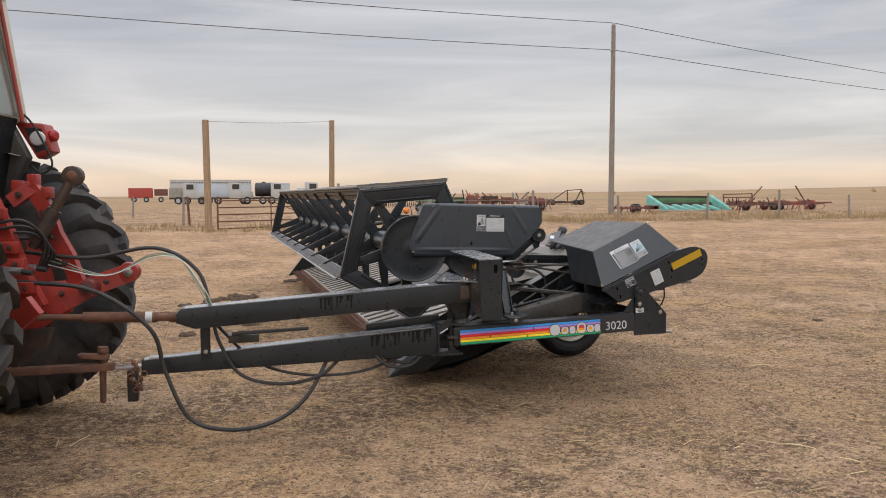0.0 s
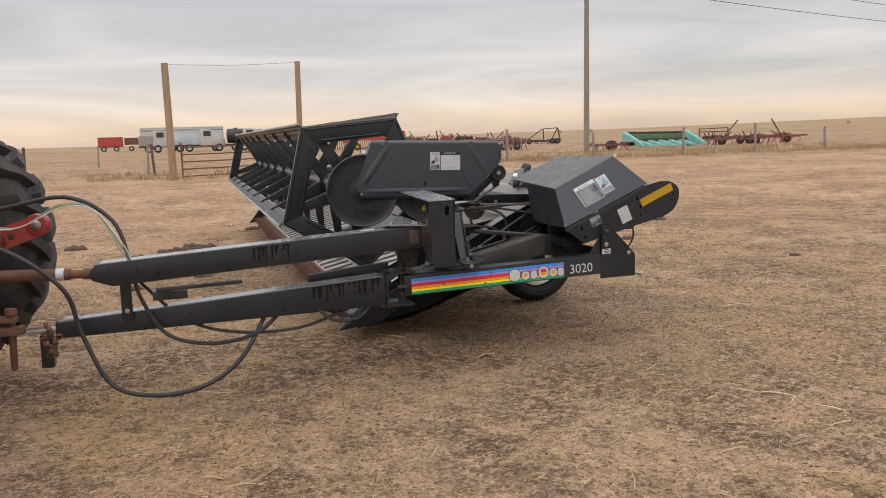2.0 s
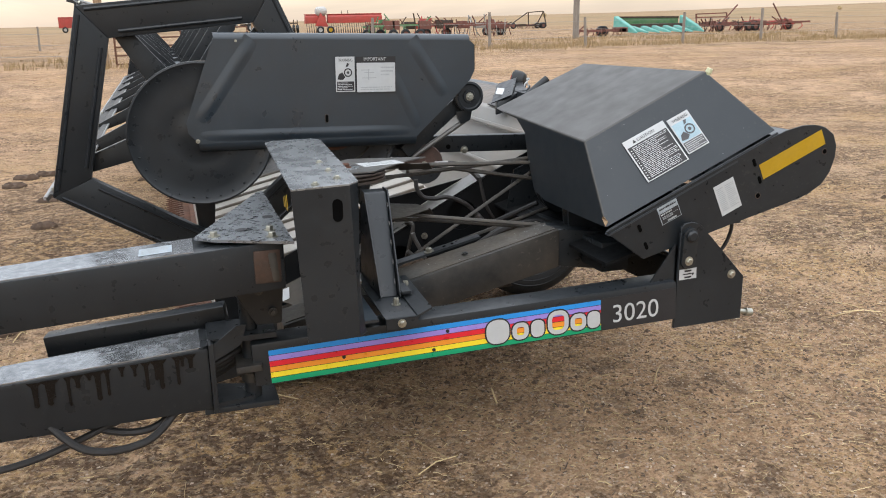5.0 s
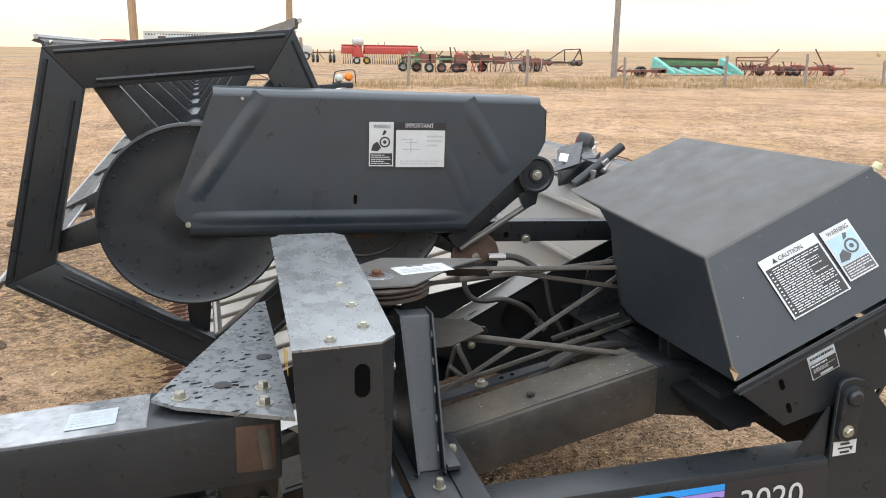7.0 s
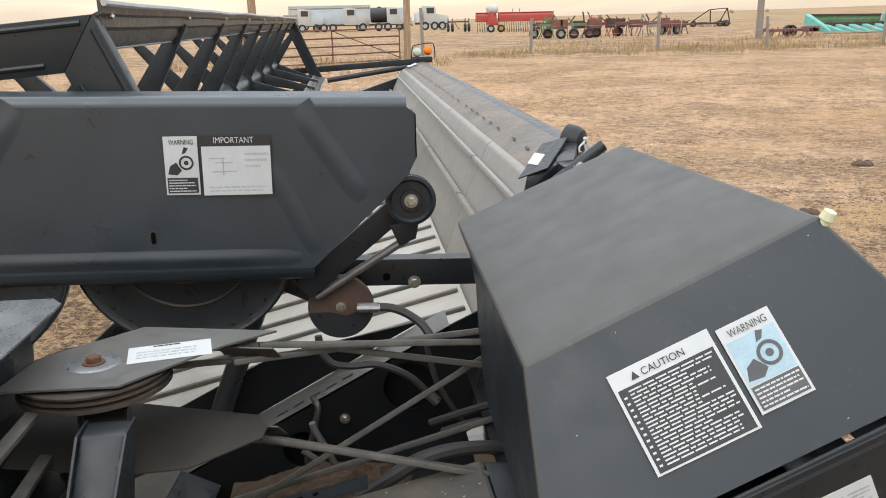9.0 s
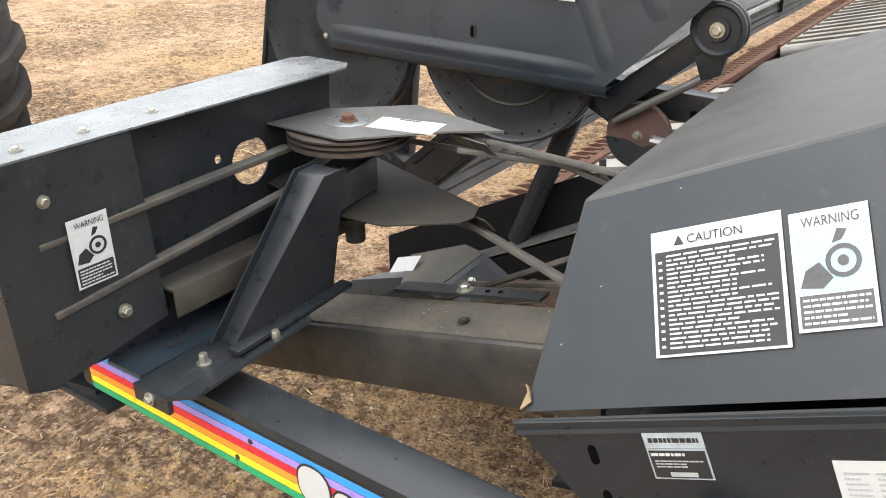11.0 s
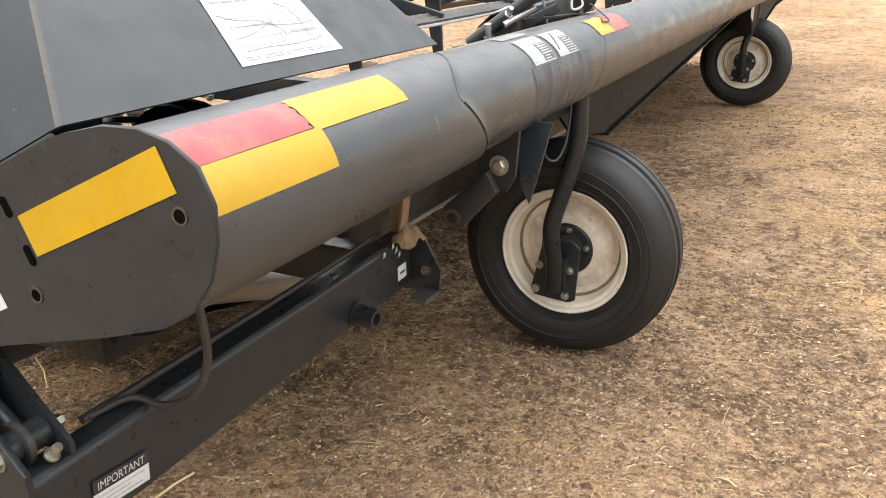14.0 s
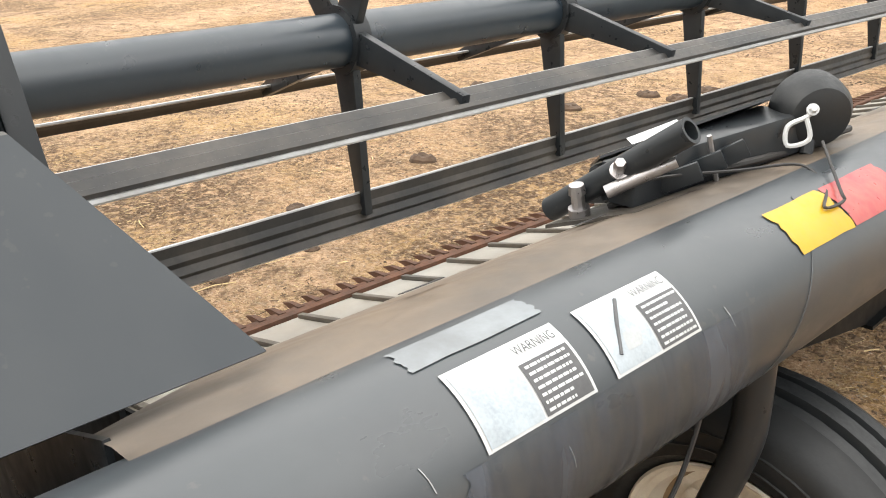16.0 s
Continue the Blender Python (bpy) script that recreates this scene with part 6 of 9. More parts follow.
for w_, m_, q0 in ((0.0075, RUSTY_BLACK, -0.0036), (0.005, HOLE, -0.0042)):
    part("bolt_slot", hull([(-0.645 + w_ * math.cos(t), fy + q, 1.142 + s + w_ * math.sin(t)) for s in (-0.009, 0.009) for t in np.linspace(0, 6.28, 9)[:-1] for q in (q0, 0.002)]), m_, cover)
part("small_bolt", bolt((-1.115, fy - 0.004, 1.085), (0, -1, 0), 0.007, 0.006), ZINC, cover)
part("small_bolt", bolt((-0.955, fy - 0.004, 1.432), (0, -1, 0), 0.004, 0.003), ZINC, cover)
pictogram((-0.605, fy - 0.0042, 1.238), (1, 0, -0.02), (0.02, 0, 1), 0.072, 0.128, cover, PAPER, "WARNING", 71)
lab = label_on("important_sticker", Vector((-0.528, fy - 0.0042, 1.232)), (1, 0, -0.02), (0.02, 0, 1), 0.152, 0.132, cover, (INK, [(PAPER, [(0.015, 0.015, 0.985, 0.83)]), (GREY_INK, lines(0.1, 0.9, 0.06, 0.18, 2, 73) + lines(0.62, 0.95, 0.45, 0.75, 3, 74) + [(0.15, 0.4, 0.5, 0.42), (0.2, 0.55, 0.45, 0.57), (0.3, 0.35, 0.32, 0.65), (0.12, 0.62, 0.35, 0.64)])]))
lettering("IMPORTANT", Vector((-0.496, fy - 0.0042, 1.348)), (1, 0, -0.02), (0.02, 0, 1), 0.013, PAPER, lab, "printed_word", 0.003, 0.085)
# reel arm and its idlers
arm_ = part("reel_arm", bar((0.26, 1.10, 0.985), (-0.30, 1.10, 1.005), 0.05, 0.068, bevel=0.004), BLACK, drive, "black reel support arm")
part("arm_front", bar((-0.30, 1.10, 1.005), (-1.12, 1.10, 1.10), 0.05, 0.075, bevel=0.004), BLACK, arm_)
part("bolt", bolt((-0.062, 1.074, 0.972), (0, -1, 0), 0.014, 0.012), ZINC, arm_)
part("hole", lathe((-0.13, 1.0748, 0.988), (0, -1, 0), [(0, 0.010), (0.001, 0.0095)], 14), HOLE, arm_)
idl = part("idler", lathe((-0.070, 0.99, 1.196), (0, -1, 0), [(-0.02, 0.02), (-0.02, 0.058), (-0.01, 0.058), (-0.004, 0.048), (0.004, 0.058), (0.010, 0.058), (0.012, 0.050), (0.006, 0.044), (0.006, 0.026), (0.012, 0.024), (0.012, 0)], 32), BLACK, drive, "black belt idler")
part("bolt", bolt((-0.070, 0.977, 1.196), (0, -1, 0), 0.014, 0.012), ZINC, idl)
part("idler_arm", bar((-0.33, 1.02, 0.985), (-0.07, 1.02, 1.196), 0.02, 0.055, (0, 0, 1), 0.003), BLACK, drive)
part("idler_tab", hull([(-0.12, 1.0, 1.135), (-0.05, 1.0, 1.15), (-0.06, 1.0, 1.10), (-0.10, 1.0, 1.085), (-0.12, 1.02, 1.135), (-0.05, 1.02, 1.15), (-0.06, 1.02, 1.10), (-0.10, 1.02, 1.085)], 0.002), BLACK, drive)
part("spring_rod", rod((-0.30, 1.03, 0.96), (-0.08, 1.01, 1.10), 0.010, 10), WORN_DULL, drive)
rd = part("cable_disc", lathe((-0.244, 1.045, 0.929), (0, -1, 0), [(-0.012, 0.02), (-0.012, 0.078), (0.0, 0.080), (0.004, 0.076), (0.004, 0)], 36), RUST_DARK, drive, "rusty flat disc")
part("bolt", bolt((-0.244, 1.040, 0.929), (0, -1, 0), 0.011, 0.010), ZINC, rd)
part("paint_patch", wall_of([(-0.244 + 0.0795 * math.cos(radians(a)), 1.0405, 0.929 + 0.0795 * math.sin(radians(a))) for a in range(188, 346, 12)] + [(-0.205, 1.0405, 0.916), (-0.232, 1.0405, 0.905), (-0.270, 1.0405, 0.917)], 0.0012), BLACK, rd, "remains of black paint")
part("cable_arm", bar((-0.244, 1.06, 0.93), (-0.50, 1.10, 1.04), 0.03, 0.04, bevel=0.004), BLACK, drive)
part("lift_cylinder", rod((-0.60, 1.12, 0.55), (-0.42, 1.12, 1.0), 0.028, 14), BLACK, drive)
part("lift_rod", rod((-0.62, 1.12, 0.50), (-0.56, 1.12, 0.65), 0.016, 12), STEEL, drive)
part("reel_belt", belt(((-1.10, 0.99, 1.36), (-0.565, 1.03, 1.34), (-0.09, 1.0, 1.245))), BELT, drive)

# ---- gauge wheels on bent arms ----
def gauge_wheel(x, y, z, r=0.362):
    w = thing("gauge_wheel", (x, y, 0), "ribbed implement tyre on a cream-painted steel rim", "wheel", "gauge wheels under the header")
    prof = [(0.035, 0.205), (0.0, 0.212), (-0.028, 0.235), (-0.038, 0.275), (-0.030, 0.315), (-0.010, 0.338), (0.012, 0.347), (0.022, r - 0.005), (0.044, r - 0.003), (0.048, r - 0.014), (0.060, r - 0.014), (0.064, r), (0.096, r), (0.100, r - 0.014), (0.112, r - 0.014),
            (0.116, r - 0.003), (0.138, r - 0.005), (0.148, 0.347), (0.170, 0.338), (0.190, 0.315), (0.198, 0.275), (0.188, 0.235), (0.160, 0.212), (0.125, 0.205)]
    t = part("tyre", lathe((x, y - 0.02, z), (0, 1, 0), prof, 64, closed=True), RUBBER, w, "black ribbed rubber tyre, dusty")
    for q, rr in ((-0.0372, 0.262), (-0.0352, 0.292)):
        part("sidewall_ring", lathe((x, y - 0.02, z), (0, 1, 0), [(q, rr - 0.003), (q - 0.0022, rr), (q, rr + 0.003)], 48, cap=False), RUBBER, t)
    rim = part("rim", lathe((x, y - 0.02, z), (0, 1, 0), [(-0.008, 0.214), (-0.012, 0.209), (-0.008, 0.202), (0.006, 0.198), (0.012, 0.186), (0.062, 0.176), (0.080, 0.19), (0.10, 0.19), (0.14, 0.20), (0.16, 0.209)], 56, cap=False), CREAM, w, "cream-painted rim with rust stains")
    part("disc", lathe((x, y - 0.02, z), (0, 1, 0), [(0.058, 0.178), (0.066, 0.170), (0.070, 0.150), (0.056, 0.125), (0.042, 0.112), (0.038, 0.085), (0.060, 0.083), (0.078, 0.15), (0.070, 0.178)], 56, cap=False), DIRTY_CREAM, rim, "mud-stained cream wheel disc")
    part("mud_ring", lathe((x, y - 0.02, z), (0, 1, 0), [(0.056, 0.180), (0.059, 0.176), (0.063, 0.168), (0.066, 0.168)], 40, cap=False), MUD, rim, "mud caught round the disc")
    for i in range(4):
        a = radians(i * 90 + 35)
        part("disc_dimple", lathe((x + 0.132 * math.sin(a), y - 0.02 + 0.057, z + 0.132 * math.cos(a)), (0, -1, 0), [(0, 0.017), (0.006, 0.015), (0.009, 0.009), (0.0095, 0)], 14), DIRTY_CREAM, rim)
    hub = part("hub", lathe((x, y - 0.02, z), (0, -1, 0), [(-0.05, 0.086), (-0.034, 0.088), (-0.028, 0.082), (-0.026, 0.060), (0.0, 0.055), (0.008, 0.048), (0.010, 0.03), (0.018, 0.028), (0.018, 0)], 36), BLACK, w, "black hub with five studs")
    for i in range(5):
        a = radians(i * 72 + 8)
        part("stud", bolt((x + 0.068 * math.sin(a), y - 0.02 + 0.026, z + 0.068 * math.cos(a)), (0, -1, 0), 0.009, 0.018), ZINC, hub)
    outline = [(-0.060, 0.035), (-0.035, 0.055), (0.045, 0.050), (0.066, 0.030), (0.052, -0.150), (0.030, -0.160), (-0.085, -0.148), (-0.100, -0.128)]
    pl = part("hub_plate", prism([(x + dx, z + dz) for dx, dz in outline], y - 0.060, y - 0.048, "y", 0.002), BLACK, w)
    for dx, dz in ((-0.069, -0.040), (-0.082, -0.125), (0.034, -0.048), (0.020, -0.137)):
        part("bolt", bolt((x + dx, y - 0.061, z + dz), (0, -1, 0), 0.012, 0.012), ZINC, pl)
    part("axle_arm", hose([(x + 0.080, y - 0.150, z + 0.56), (x + 0.080, y - 0.151, z + 0.44), (x + 0.074, y - 0.153, z + 0.37), (x + 0.042, y - 0.155, z + 0.26), (x + 0.006, y - 0.155, z + 0.145), (x + 0.001, y - 0.148, z + 0.08), (x + 0.000, y - 0.115, z - 0.01), (x - 0.014, y - 0.082, z - 0.11)], 0.027, 16, 6), BLACK, w, "bent black tubular axle arm")
    for k in (-1, 1):
        part("arm_gusset", wall_of([(x + 0.03 * k, y - 0.060, z + 0.02), (x + 0.026 * k, y - 0.115, z - 0.0), (x - 0.012 + 0.026 * k, y - 0.085, z - 0.11), (x - 0.012 + 0.03 * k, y - 0.060, z - 0.13)], 0.006), BLACK, pl)
    return w


near_wheel = gauge_wheel(0.615, 1.925, 0.362)
copy_thing(near_wheel, pose(0.52, 6.86, 0))
# wheel mounts and the truss under the back tube
part("wheel_mount", prism([(0.675, 0.93), (0.775, 0.93), (0.765, 0.83), (0.745, 0.795), (0.70, 0.80), (0.675, 0.86)], 1.085, 1.097), BLACK, header)
part("wheel_mount", prism([(0.72, 0.93), (0.81, 0.93), (0.775, 0.80), (0.755, 0.735), (0.735, 0.78)], 1.20, 1.21), FADED, header, "bleached grey mount flange")
part("mount_arm", hull([(x, y, z) for y in (1.05, 1.08) for x, z in ((0.735, 0.80), (0.71, 0.845), (0.605, 0.755), (0.60, 0.72), (0.625, 0.70), (0.655, 0.715))], 0.004), BLACK, header, "short black lock arm with a pin hole")
part("mount_bolt", bolt((0.729, 1.083, 0.853), (0, -1, 0), 0.02, 0.014), ZINC, header)
part("pin_hole", lathe((0.628, 1.0495, 0.731), (0, -1, 0), [(-0.004, 0.021), (0.004, 0.021), (0.004, 0.014), (-0.02, 0.013), (-0.02, 0)], 18), RUSTY_BLACK, header, "worn ring round a pin hole")
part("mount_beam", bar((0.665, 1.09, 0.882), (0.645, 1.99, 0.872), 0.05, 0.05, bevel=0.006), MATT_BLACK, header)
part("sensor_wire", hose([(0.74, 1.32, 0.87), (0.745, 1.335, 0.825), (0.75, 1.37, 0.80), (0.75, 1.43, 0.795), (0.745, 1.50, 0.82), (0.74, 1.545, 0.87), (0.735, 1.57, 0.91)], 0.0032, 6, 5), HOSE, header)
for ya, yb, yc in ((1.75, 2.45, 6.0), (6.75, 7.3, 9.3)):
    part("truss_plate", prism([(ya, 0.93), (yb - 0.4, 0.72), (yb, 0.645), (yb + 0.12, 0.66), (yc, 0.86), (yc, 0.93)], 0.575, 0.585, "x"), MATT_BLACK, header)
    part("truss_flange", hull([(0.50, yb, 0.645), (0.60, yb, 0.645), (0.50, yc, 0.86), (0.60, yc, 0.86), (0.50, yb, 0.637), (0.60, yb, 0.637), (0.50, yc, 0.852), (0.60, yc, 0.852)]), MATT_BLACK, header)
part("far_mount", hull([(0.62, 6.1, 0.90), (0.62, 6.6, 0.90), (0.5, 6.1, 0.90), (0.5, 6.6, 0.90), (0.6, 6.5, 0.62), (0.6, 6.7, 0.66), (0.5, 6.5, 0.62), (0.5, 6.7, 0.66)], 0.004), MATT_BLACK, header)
label_on("sticker", Vector((0.621, 6.15, 0.78)), (0, 1, -0.3), (0, 0.3, 1), 0.16, 0.12, header, (PAPER, []))


# ---- what sits on the back tube ----
STAIN = mat("pale_wash_streaks", (0.068, 0.079, 0.097), 0.42, var=0.3, scale=10)
_t = STAIN.node_tree
_n, _m, _c = _t.nodes.new("ShaderNodeTexNoise"), _t.nodes.new("ShaderNodeMapping"), _t.nodes.new("ShaderNodeValToRGB")
_m.inputs["Scale"].default_value = (1, 26, 5)
_t.links.new(_t.nodes["Texture Coordinate"].outputs["Object"], _m.inputs[0])
_t.links.new(_m.outputs[0], _n.inputs["Vector"])
_n.inputs["Scale"].default_value, _n.inputs["Detail"].default_value = 1.0, 6
_c.color_ramp.elements[0].position, _c.color_ramp.elements[0].color = 0.40, (0.04, 0.04, 0.04, 1)
_c.color_ramp.elements[1].position, _c.color_ramp.elements[1].color = 0.66, (0.8, 0.8, 0.8, 1)
_t.links.new(_n.outputs[0], _c.inputs[0])
_t.links.new(_c.outputs[0], _t.nodes["Principled BSDF"].inputs["Alpha"])
FILM = mat("weathered_sticker_film", (0.20, 0.22, 0.235), 0.5, var=0.2, scale=20, dust=(0.10, 0.10, 0.10), dust_amt=0.6, dust_scale=14)

def on_tube(y, deg, lift=0.0):
    """A place on the rounded back, by the angle above level."""
    f = 1.0 if y > 0.82 else 0.0
    cx, cz, r = 0.699 - 0.011 * f, 1.010 - 0.005 * f, 0.115 - 0.006 * f
    a = radians(deg)
    return Vector((cx + (r + 0.0006 + lift) * math.cos(a), y, cz + (r + 0.0006 + lift) * math.sin(a)))


def wrap(y0, y1, a0, a1, lift, ny=4, na=10, ragged=0.0, seed=1):
    """A thin film that follows the tube's curve."""
    bm = bmesh.new()
    rr = random.Random(seed)
    rows = []
    for i in range(na + 1):
        e0, e1 = (rr.uniform(-ragged, ragged) for _ in range(2))
        rows.append([bm.verts.new(on_tube(y0 + e0 + (y1 + e1 - y0 - e0) * j / ny, a0 + (a1 - a0) * i / na + (rr.uniform(-ragged, ragged) * 120 if i in (0, na) else 0), lift)) for j in range(ny + 1)])
    for p_, q_ in zip(rows, rows[1:]):
        for j in range(ny):
            bm.faces.new((p_[j], p_[j + 1], q_[j + 1], q_[j]))
    bmesh.ops.solidify(bm, geom=list(bm.faces), thickness=0.0006)
    return bm


part("reflective_tape", wrap(0.052, 0.326, 13, 42, 0.001), YELLOW, back_tube, "yellow reflective tape")
part("reflective_tape", wrap(0.045, 0.311, 42.5, 72, 0.001, ragged=0.004), REDTAPE, back_tube, "scuffed red reflective tape")
part("reflective_tape", wrap(0.314, 0.570, 40, 72, 0.001, ragged=0.002, seed=3), YELLOW, back_tube, "yellow reflective tape")
for y in (1.70, 3.45, 5.2, 7.0, 8.8):
    part("reflective_tape", wrap(y, y + 0.135, 38, 74, 0.001, ragged=0.004, seed=5), YELLOW, back_tube, "yellow reflective tape")
    part("reflective_tape", wrap(y + 0.139, y + 0.30, 38, 74, 0.001, ragged=0.003, seed=6), REDTAPE, back_tube, "faded red reflective tape")
for y, seed in ((1.164, 81), (1.332, 82)):
    w = 0.138
    st = part("warning_sticker", wrap(y, y + w, 30.5, 71, 0.001), PAPER, back_tube, "curved warning sticker, sun-faded")
    part("picture", wrap(y + 0.004, y + w * 0.50, 32, 69.5, 0.0019), PALE_FADED, st)
    part("print", wrap(y + w * 0.52, y + w - 0.004, 32, 58, 0.0019), INK_FADED, st)
    for i, (a, b, c, d) in enumerate(lines(0.55, 0.95, 0.04, 0.66, 7, seed)):
        part("line", wrap(y + a * w, y + c * w, 31 + b * 40, 31 + d * 40, 0.0026, 1, 1), PAPER, st)
    if seed == 82:
        part("picture", hose([on_tube(y + 0.056, 66, 0.0022), on_tube(y + 0.034, 54, 0.0024), on_tube(y + 0.016, 40, 0.0022)], 0.0022, 6, 3), INK_FADED, st)
        part("picture", wrap(y + 0.030, y + 0.052, 40, 49, 0.0022, 2, 2, ragged=0.004, seed=4), GREY_INK, st)
    o = on_tube(y + w * 0.55, 62.0, 0.0022)
    lettering("WARNING", o, (0, 1, 0), (-math.sin(radians(64)), 0, math.cos(radians(64))), 0.010, INK_FADED, st, "printed_word", 0.0016, w * 0.38)
part("torn_sticker", wrap(1.15, 1.31, 79, 99, 0.0006, ragged=0.003, seed=9), FILM, back_tube, "torn pale sticker")
part("wash_stain", wrap(1.135, 1.60, -48, 29, 0.0007, 8, 16, ragged=0.006, seed=12), STAIN, back_tube, "pale blue wash streaks below the stickers")
part("scratch", hose([on_tube(1.66 + 0.0016 * a, a, 0.0002) for a in range(-30, 80, 6)], 0.0006, 6, 2), TUBE_GREY, back_tube)
for y, a in ((1.52, 35), (1.1, 40), (0.62, 20), (1.25, 15)):
    part("scratch", hose([on_tube(y, a, 0.0003), on_tube(y + 0.004, a - 6, 0.0003), on_tube(y + 0.006, a - 12, 0.0003)], 0.0005, 5, 2), GREY_INK, back_tube)

# lift lock lever on the lip
lock = thing("lock_lever", (0.5, 1.8, 1.06), "black lock lever assembly bolted to the header lip", "lever")
part("lever_tube", lathe((0.385, 1.692, 1.045), (0.262, 0.028, 0.182), [(0, 0.019), (0.265, 0.019), (0.265, 0.014), (0.15, 0.014)], 20), BLACK, lock, "black pipe lever, open at the end")
part("box_cover", hull([(0.355, 1.79, 1.02), (0.37, 1.80, 1.085), (0.475, 2.09, 1.145), (0.49, 2.10, 1.07), (0.52, 1.80, 1.06), (0.47, 1.78, 1.13), (0.585, 2.05, 1.17), (0.60, 2.08, 1.10)], 0.006), BLACK, lock)
part("cover_flap", wall_of([(0.35, 1.83, 1.075), (0.43, 1.75, 1.12), (0.56, 2.0, 1.185), (0.49, 2.09, 1.15)], 0.004), BLACK, lock)
part("sticker", plate_bm((0.405, 1.86, 1.115), (0.43, 0.8, 0.24), (-0.75, 0.5, 0.1), [(0, -0.02, 0.09, 0.02)], 0.004), PAPER, lock)
part("pivot_block", box((0.47, 1.70, 1.075), (0.53, 1.79, 1.135), 0.006), BLACK, lock)
part("pivot_pin", rod((0.50, 1.675, 1.10), (0.57, 1.735, 1.145), 0.010, 12), STEEL, lock)
part("pivot_bolt", bolt((0.51, 1.69, 1.13), (0.5, -0.6, 0.7), 0.012, 0.03), STEEL, lock)
part("base_bolt", lathe((0.455, 1.675, 1.055), (0, -0.2, 1), [(0, 0.016), (0.014, 0.016), (0.014, 0.010), (0.035, 0.010), (0.036, 0.013), (0.05, 0.011)], 10), STEEL, lock, "bare steel bolt")
part("base_plate", hull([(0.42, 1.64, 1.042), (0.56, 1.66, 1.088), (0.44, 2.12, 1.048), (0.60, 2.12, 1.098), (0.42, 1.64, 1.036), (0.56, 1.66, 1.082), (0.44, 2.12, 1.042), (0.60, 2.12, 1.092)]), BLACK_DUSTY, lock)
part("housing", hull([(0.47, 1.78, 1.055), (0.47, 1.80, 1.135), (0.53, 1.78, 1.075), (0.53, 1.80, 1.14), (0.53, 2.06, 1.085), (0.52, 2.04, 1.165), (0.61, 2.06, 1.105), (0.60, 2.02, 1.165)], 0.006), BLACK, lock)
for i in range(3):
    part("latch_plate", bar((0.525 + 0.012 * i, 1.765 + 0.05 * i, 1.095 + 0.008 * i), (0.575 + 0.006 * i, 1.79 + 0.05 * i, 1.12 + 0.008 * i), 0.010, 0.028, bevel=0.002), BLACK, lock)
part("link_wire", rod((0.56, 1.83, 1.16), (0.565, 1.85, 1.09), 0.004, 6), STEEL, lock)
part("electric_cable", hose([(0.48, 1.70, 1.075), (0.53, 1.74, 1.11), (0.60, 1.85, 1.112), (0.655, 1.92, 1.115), (0.72, 1.86, 1.108), on_tube(1.80, 58, 0.005), on_tube(1.845, 56, 0.006), on_tube(1.86, 64, 0.008), (0.66, 1.97, 1.14)], 0.0022, 6, 6), HOSE, lock)
part("rear_cable", hose([(0.47, 1.72, 1.06), (0.54, 1.80, 1.10), (0.585, 1.98, 1.105), (0.60, 2.2, 1.108)], 0.006, 8, 6), HOSE, lock)
lamp_t = thing("work_lamp", (0.60, 2.06, 1.10), "black rubber-cased tail lamp on a white bracket", "lamp")
LM = Vector((0.600, 2.060, 1.160))
part("lamp_case", lathe(LM, (-0.75, 0.62, 0.1), [(-0.035, 0), (-0.034, 0.030), (-0.028, 0.046), (-0.012, 0.056), (0.012, 0.060), (0.03, 0.060), (0.034, 0.055)], 28), RUBBER, lamp_t)
part("lens", lathe(LM, (-0.75, 0.62, 0.1), [(0.034, 0.052), (0.040, 0.045), (0.042, 0)], 24), LENS_RED, lamp_t)
part("bracket", hose([(0.618, 2.0, 1.165), (0.626, 2.0, 1.132), (0.602, 1.982, 1.122), (0.598, 1.985, 1.150), (0.618, 2.0, 1.165), (0.626, 2.008, 1.177)], 0.0038, 6, 5), PAPER, lamp_t, "white wire bracket")
part("stud", bolt((0.624, 2.005, 1.176), (0.5, -0.7, 0.4), 0.008, 0.012), PAPER, lamp_t)
part("stem", rod((0.61, 2.03, 1.10), (0.605, 2.05, 1.15), 0.010, 10), BLACK, lamp_t)
# warning beacon at the far end
beacon = thing("warning_beacon", (0.72, 9.58, 1.12), "amber warning lamp beside a clear lamp in a wire guard", "lamp")
part("amber_lens", lathe((0.77, 9.58, 1.24), (0, -1, 0.25), [(0, 0.055), (0.02, 0.055), (0.05, 0.045), (0.065, 0.02), (0.067, 0)], 20), AMBER, beacon, "orange lamp lens")
part("clear_lens", lathe((0.64, 9.58, 1.22), (0, -1, 0.25), [(0, 0.055), (0.02, 0.055), (0.05, 0.045), (0.065, 0.02), (0.067, 0)], 20), CLEAR, beacon)
part("lamp_base", box((0.56, 9.52, 1.10), (0.82, 9.62, 1.17), 0.01), BLACK, beacon)
part("wire_guard", hose([(0.56, 9.50, 1.16), (0.58, 9.50, 1.28), (0.62, 9.50, 1.31), (0.80, 9.50, 1.33), (0.84, 9.50, 1.29), (0.85, 9.50, 1.16)], 0.007, 6, 5), BLACK, beacon)
# far reel arm
part("far_reel_arm", bar((0.62, 9.46, 1.12), (-1.12, 9.44, 1.03), 0.05, 0.07, bevel=0.004), BLACK, drive)
part("far_lift_cylinder", rod((0.50, 9.40, 1.06), (-0.45, 9.40, 0.93), 0.03, 12), BLACK, drive)
part("sticker", plate_bm((0.55, 9.25, 1.092), (0, 1, 0), (-1, 0, -0.35), [(-0.25, -0.05, 0.05, 0.06)], 0.004), PAPER, header)


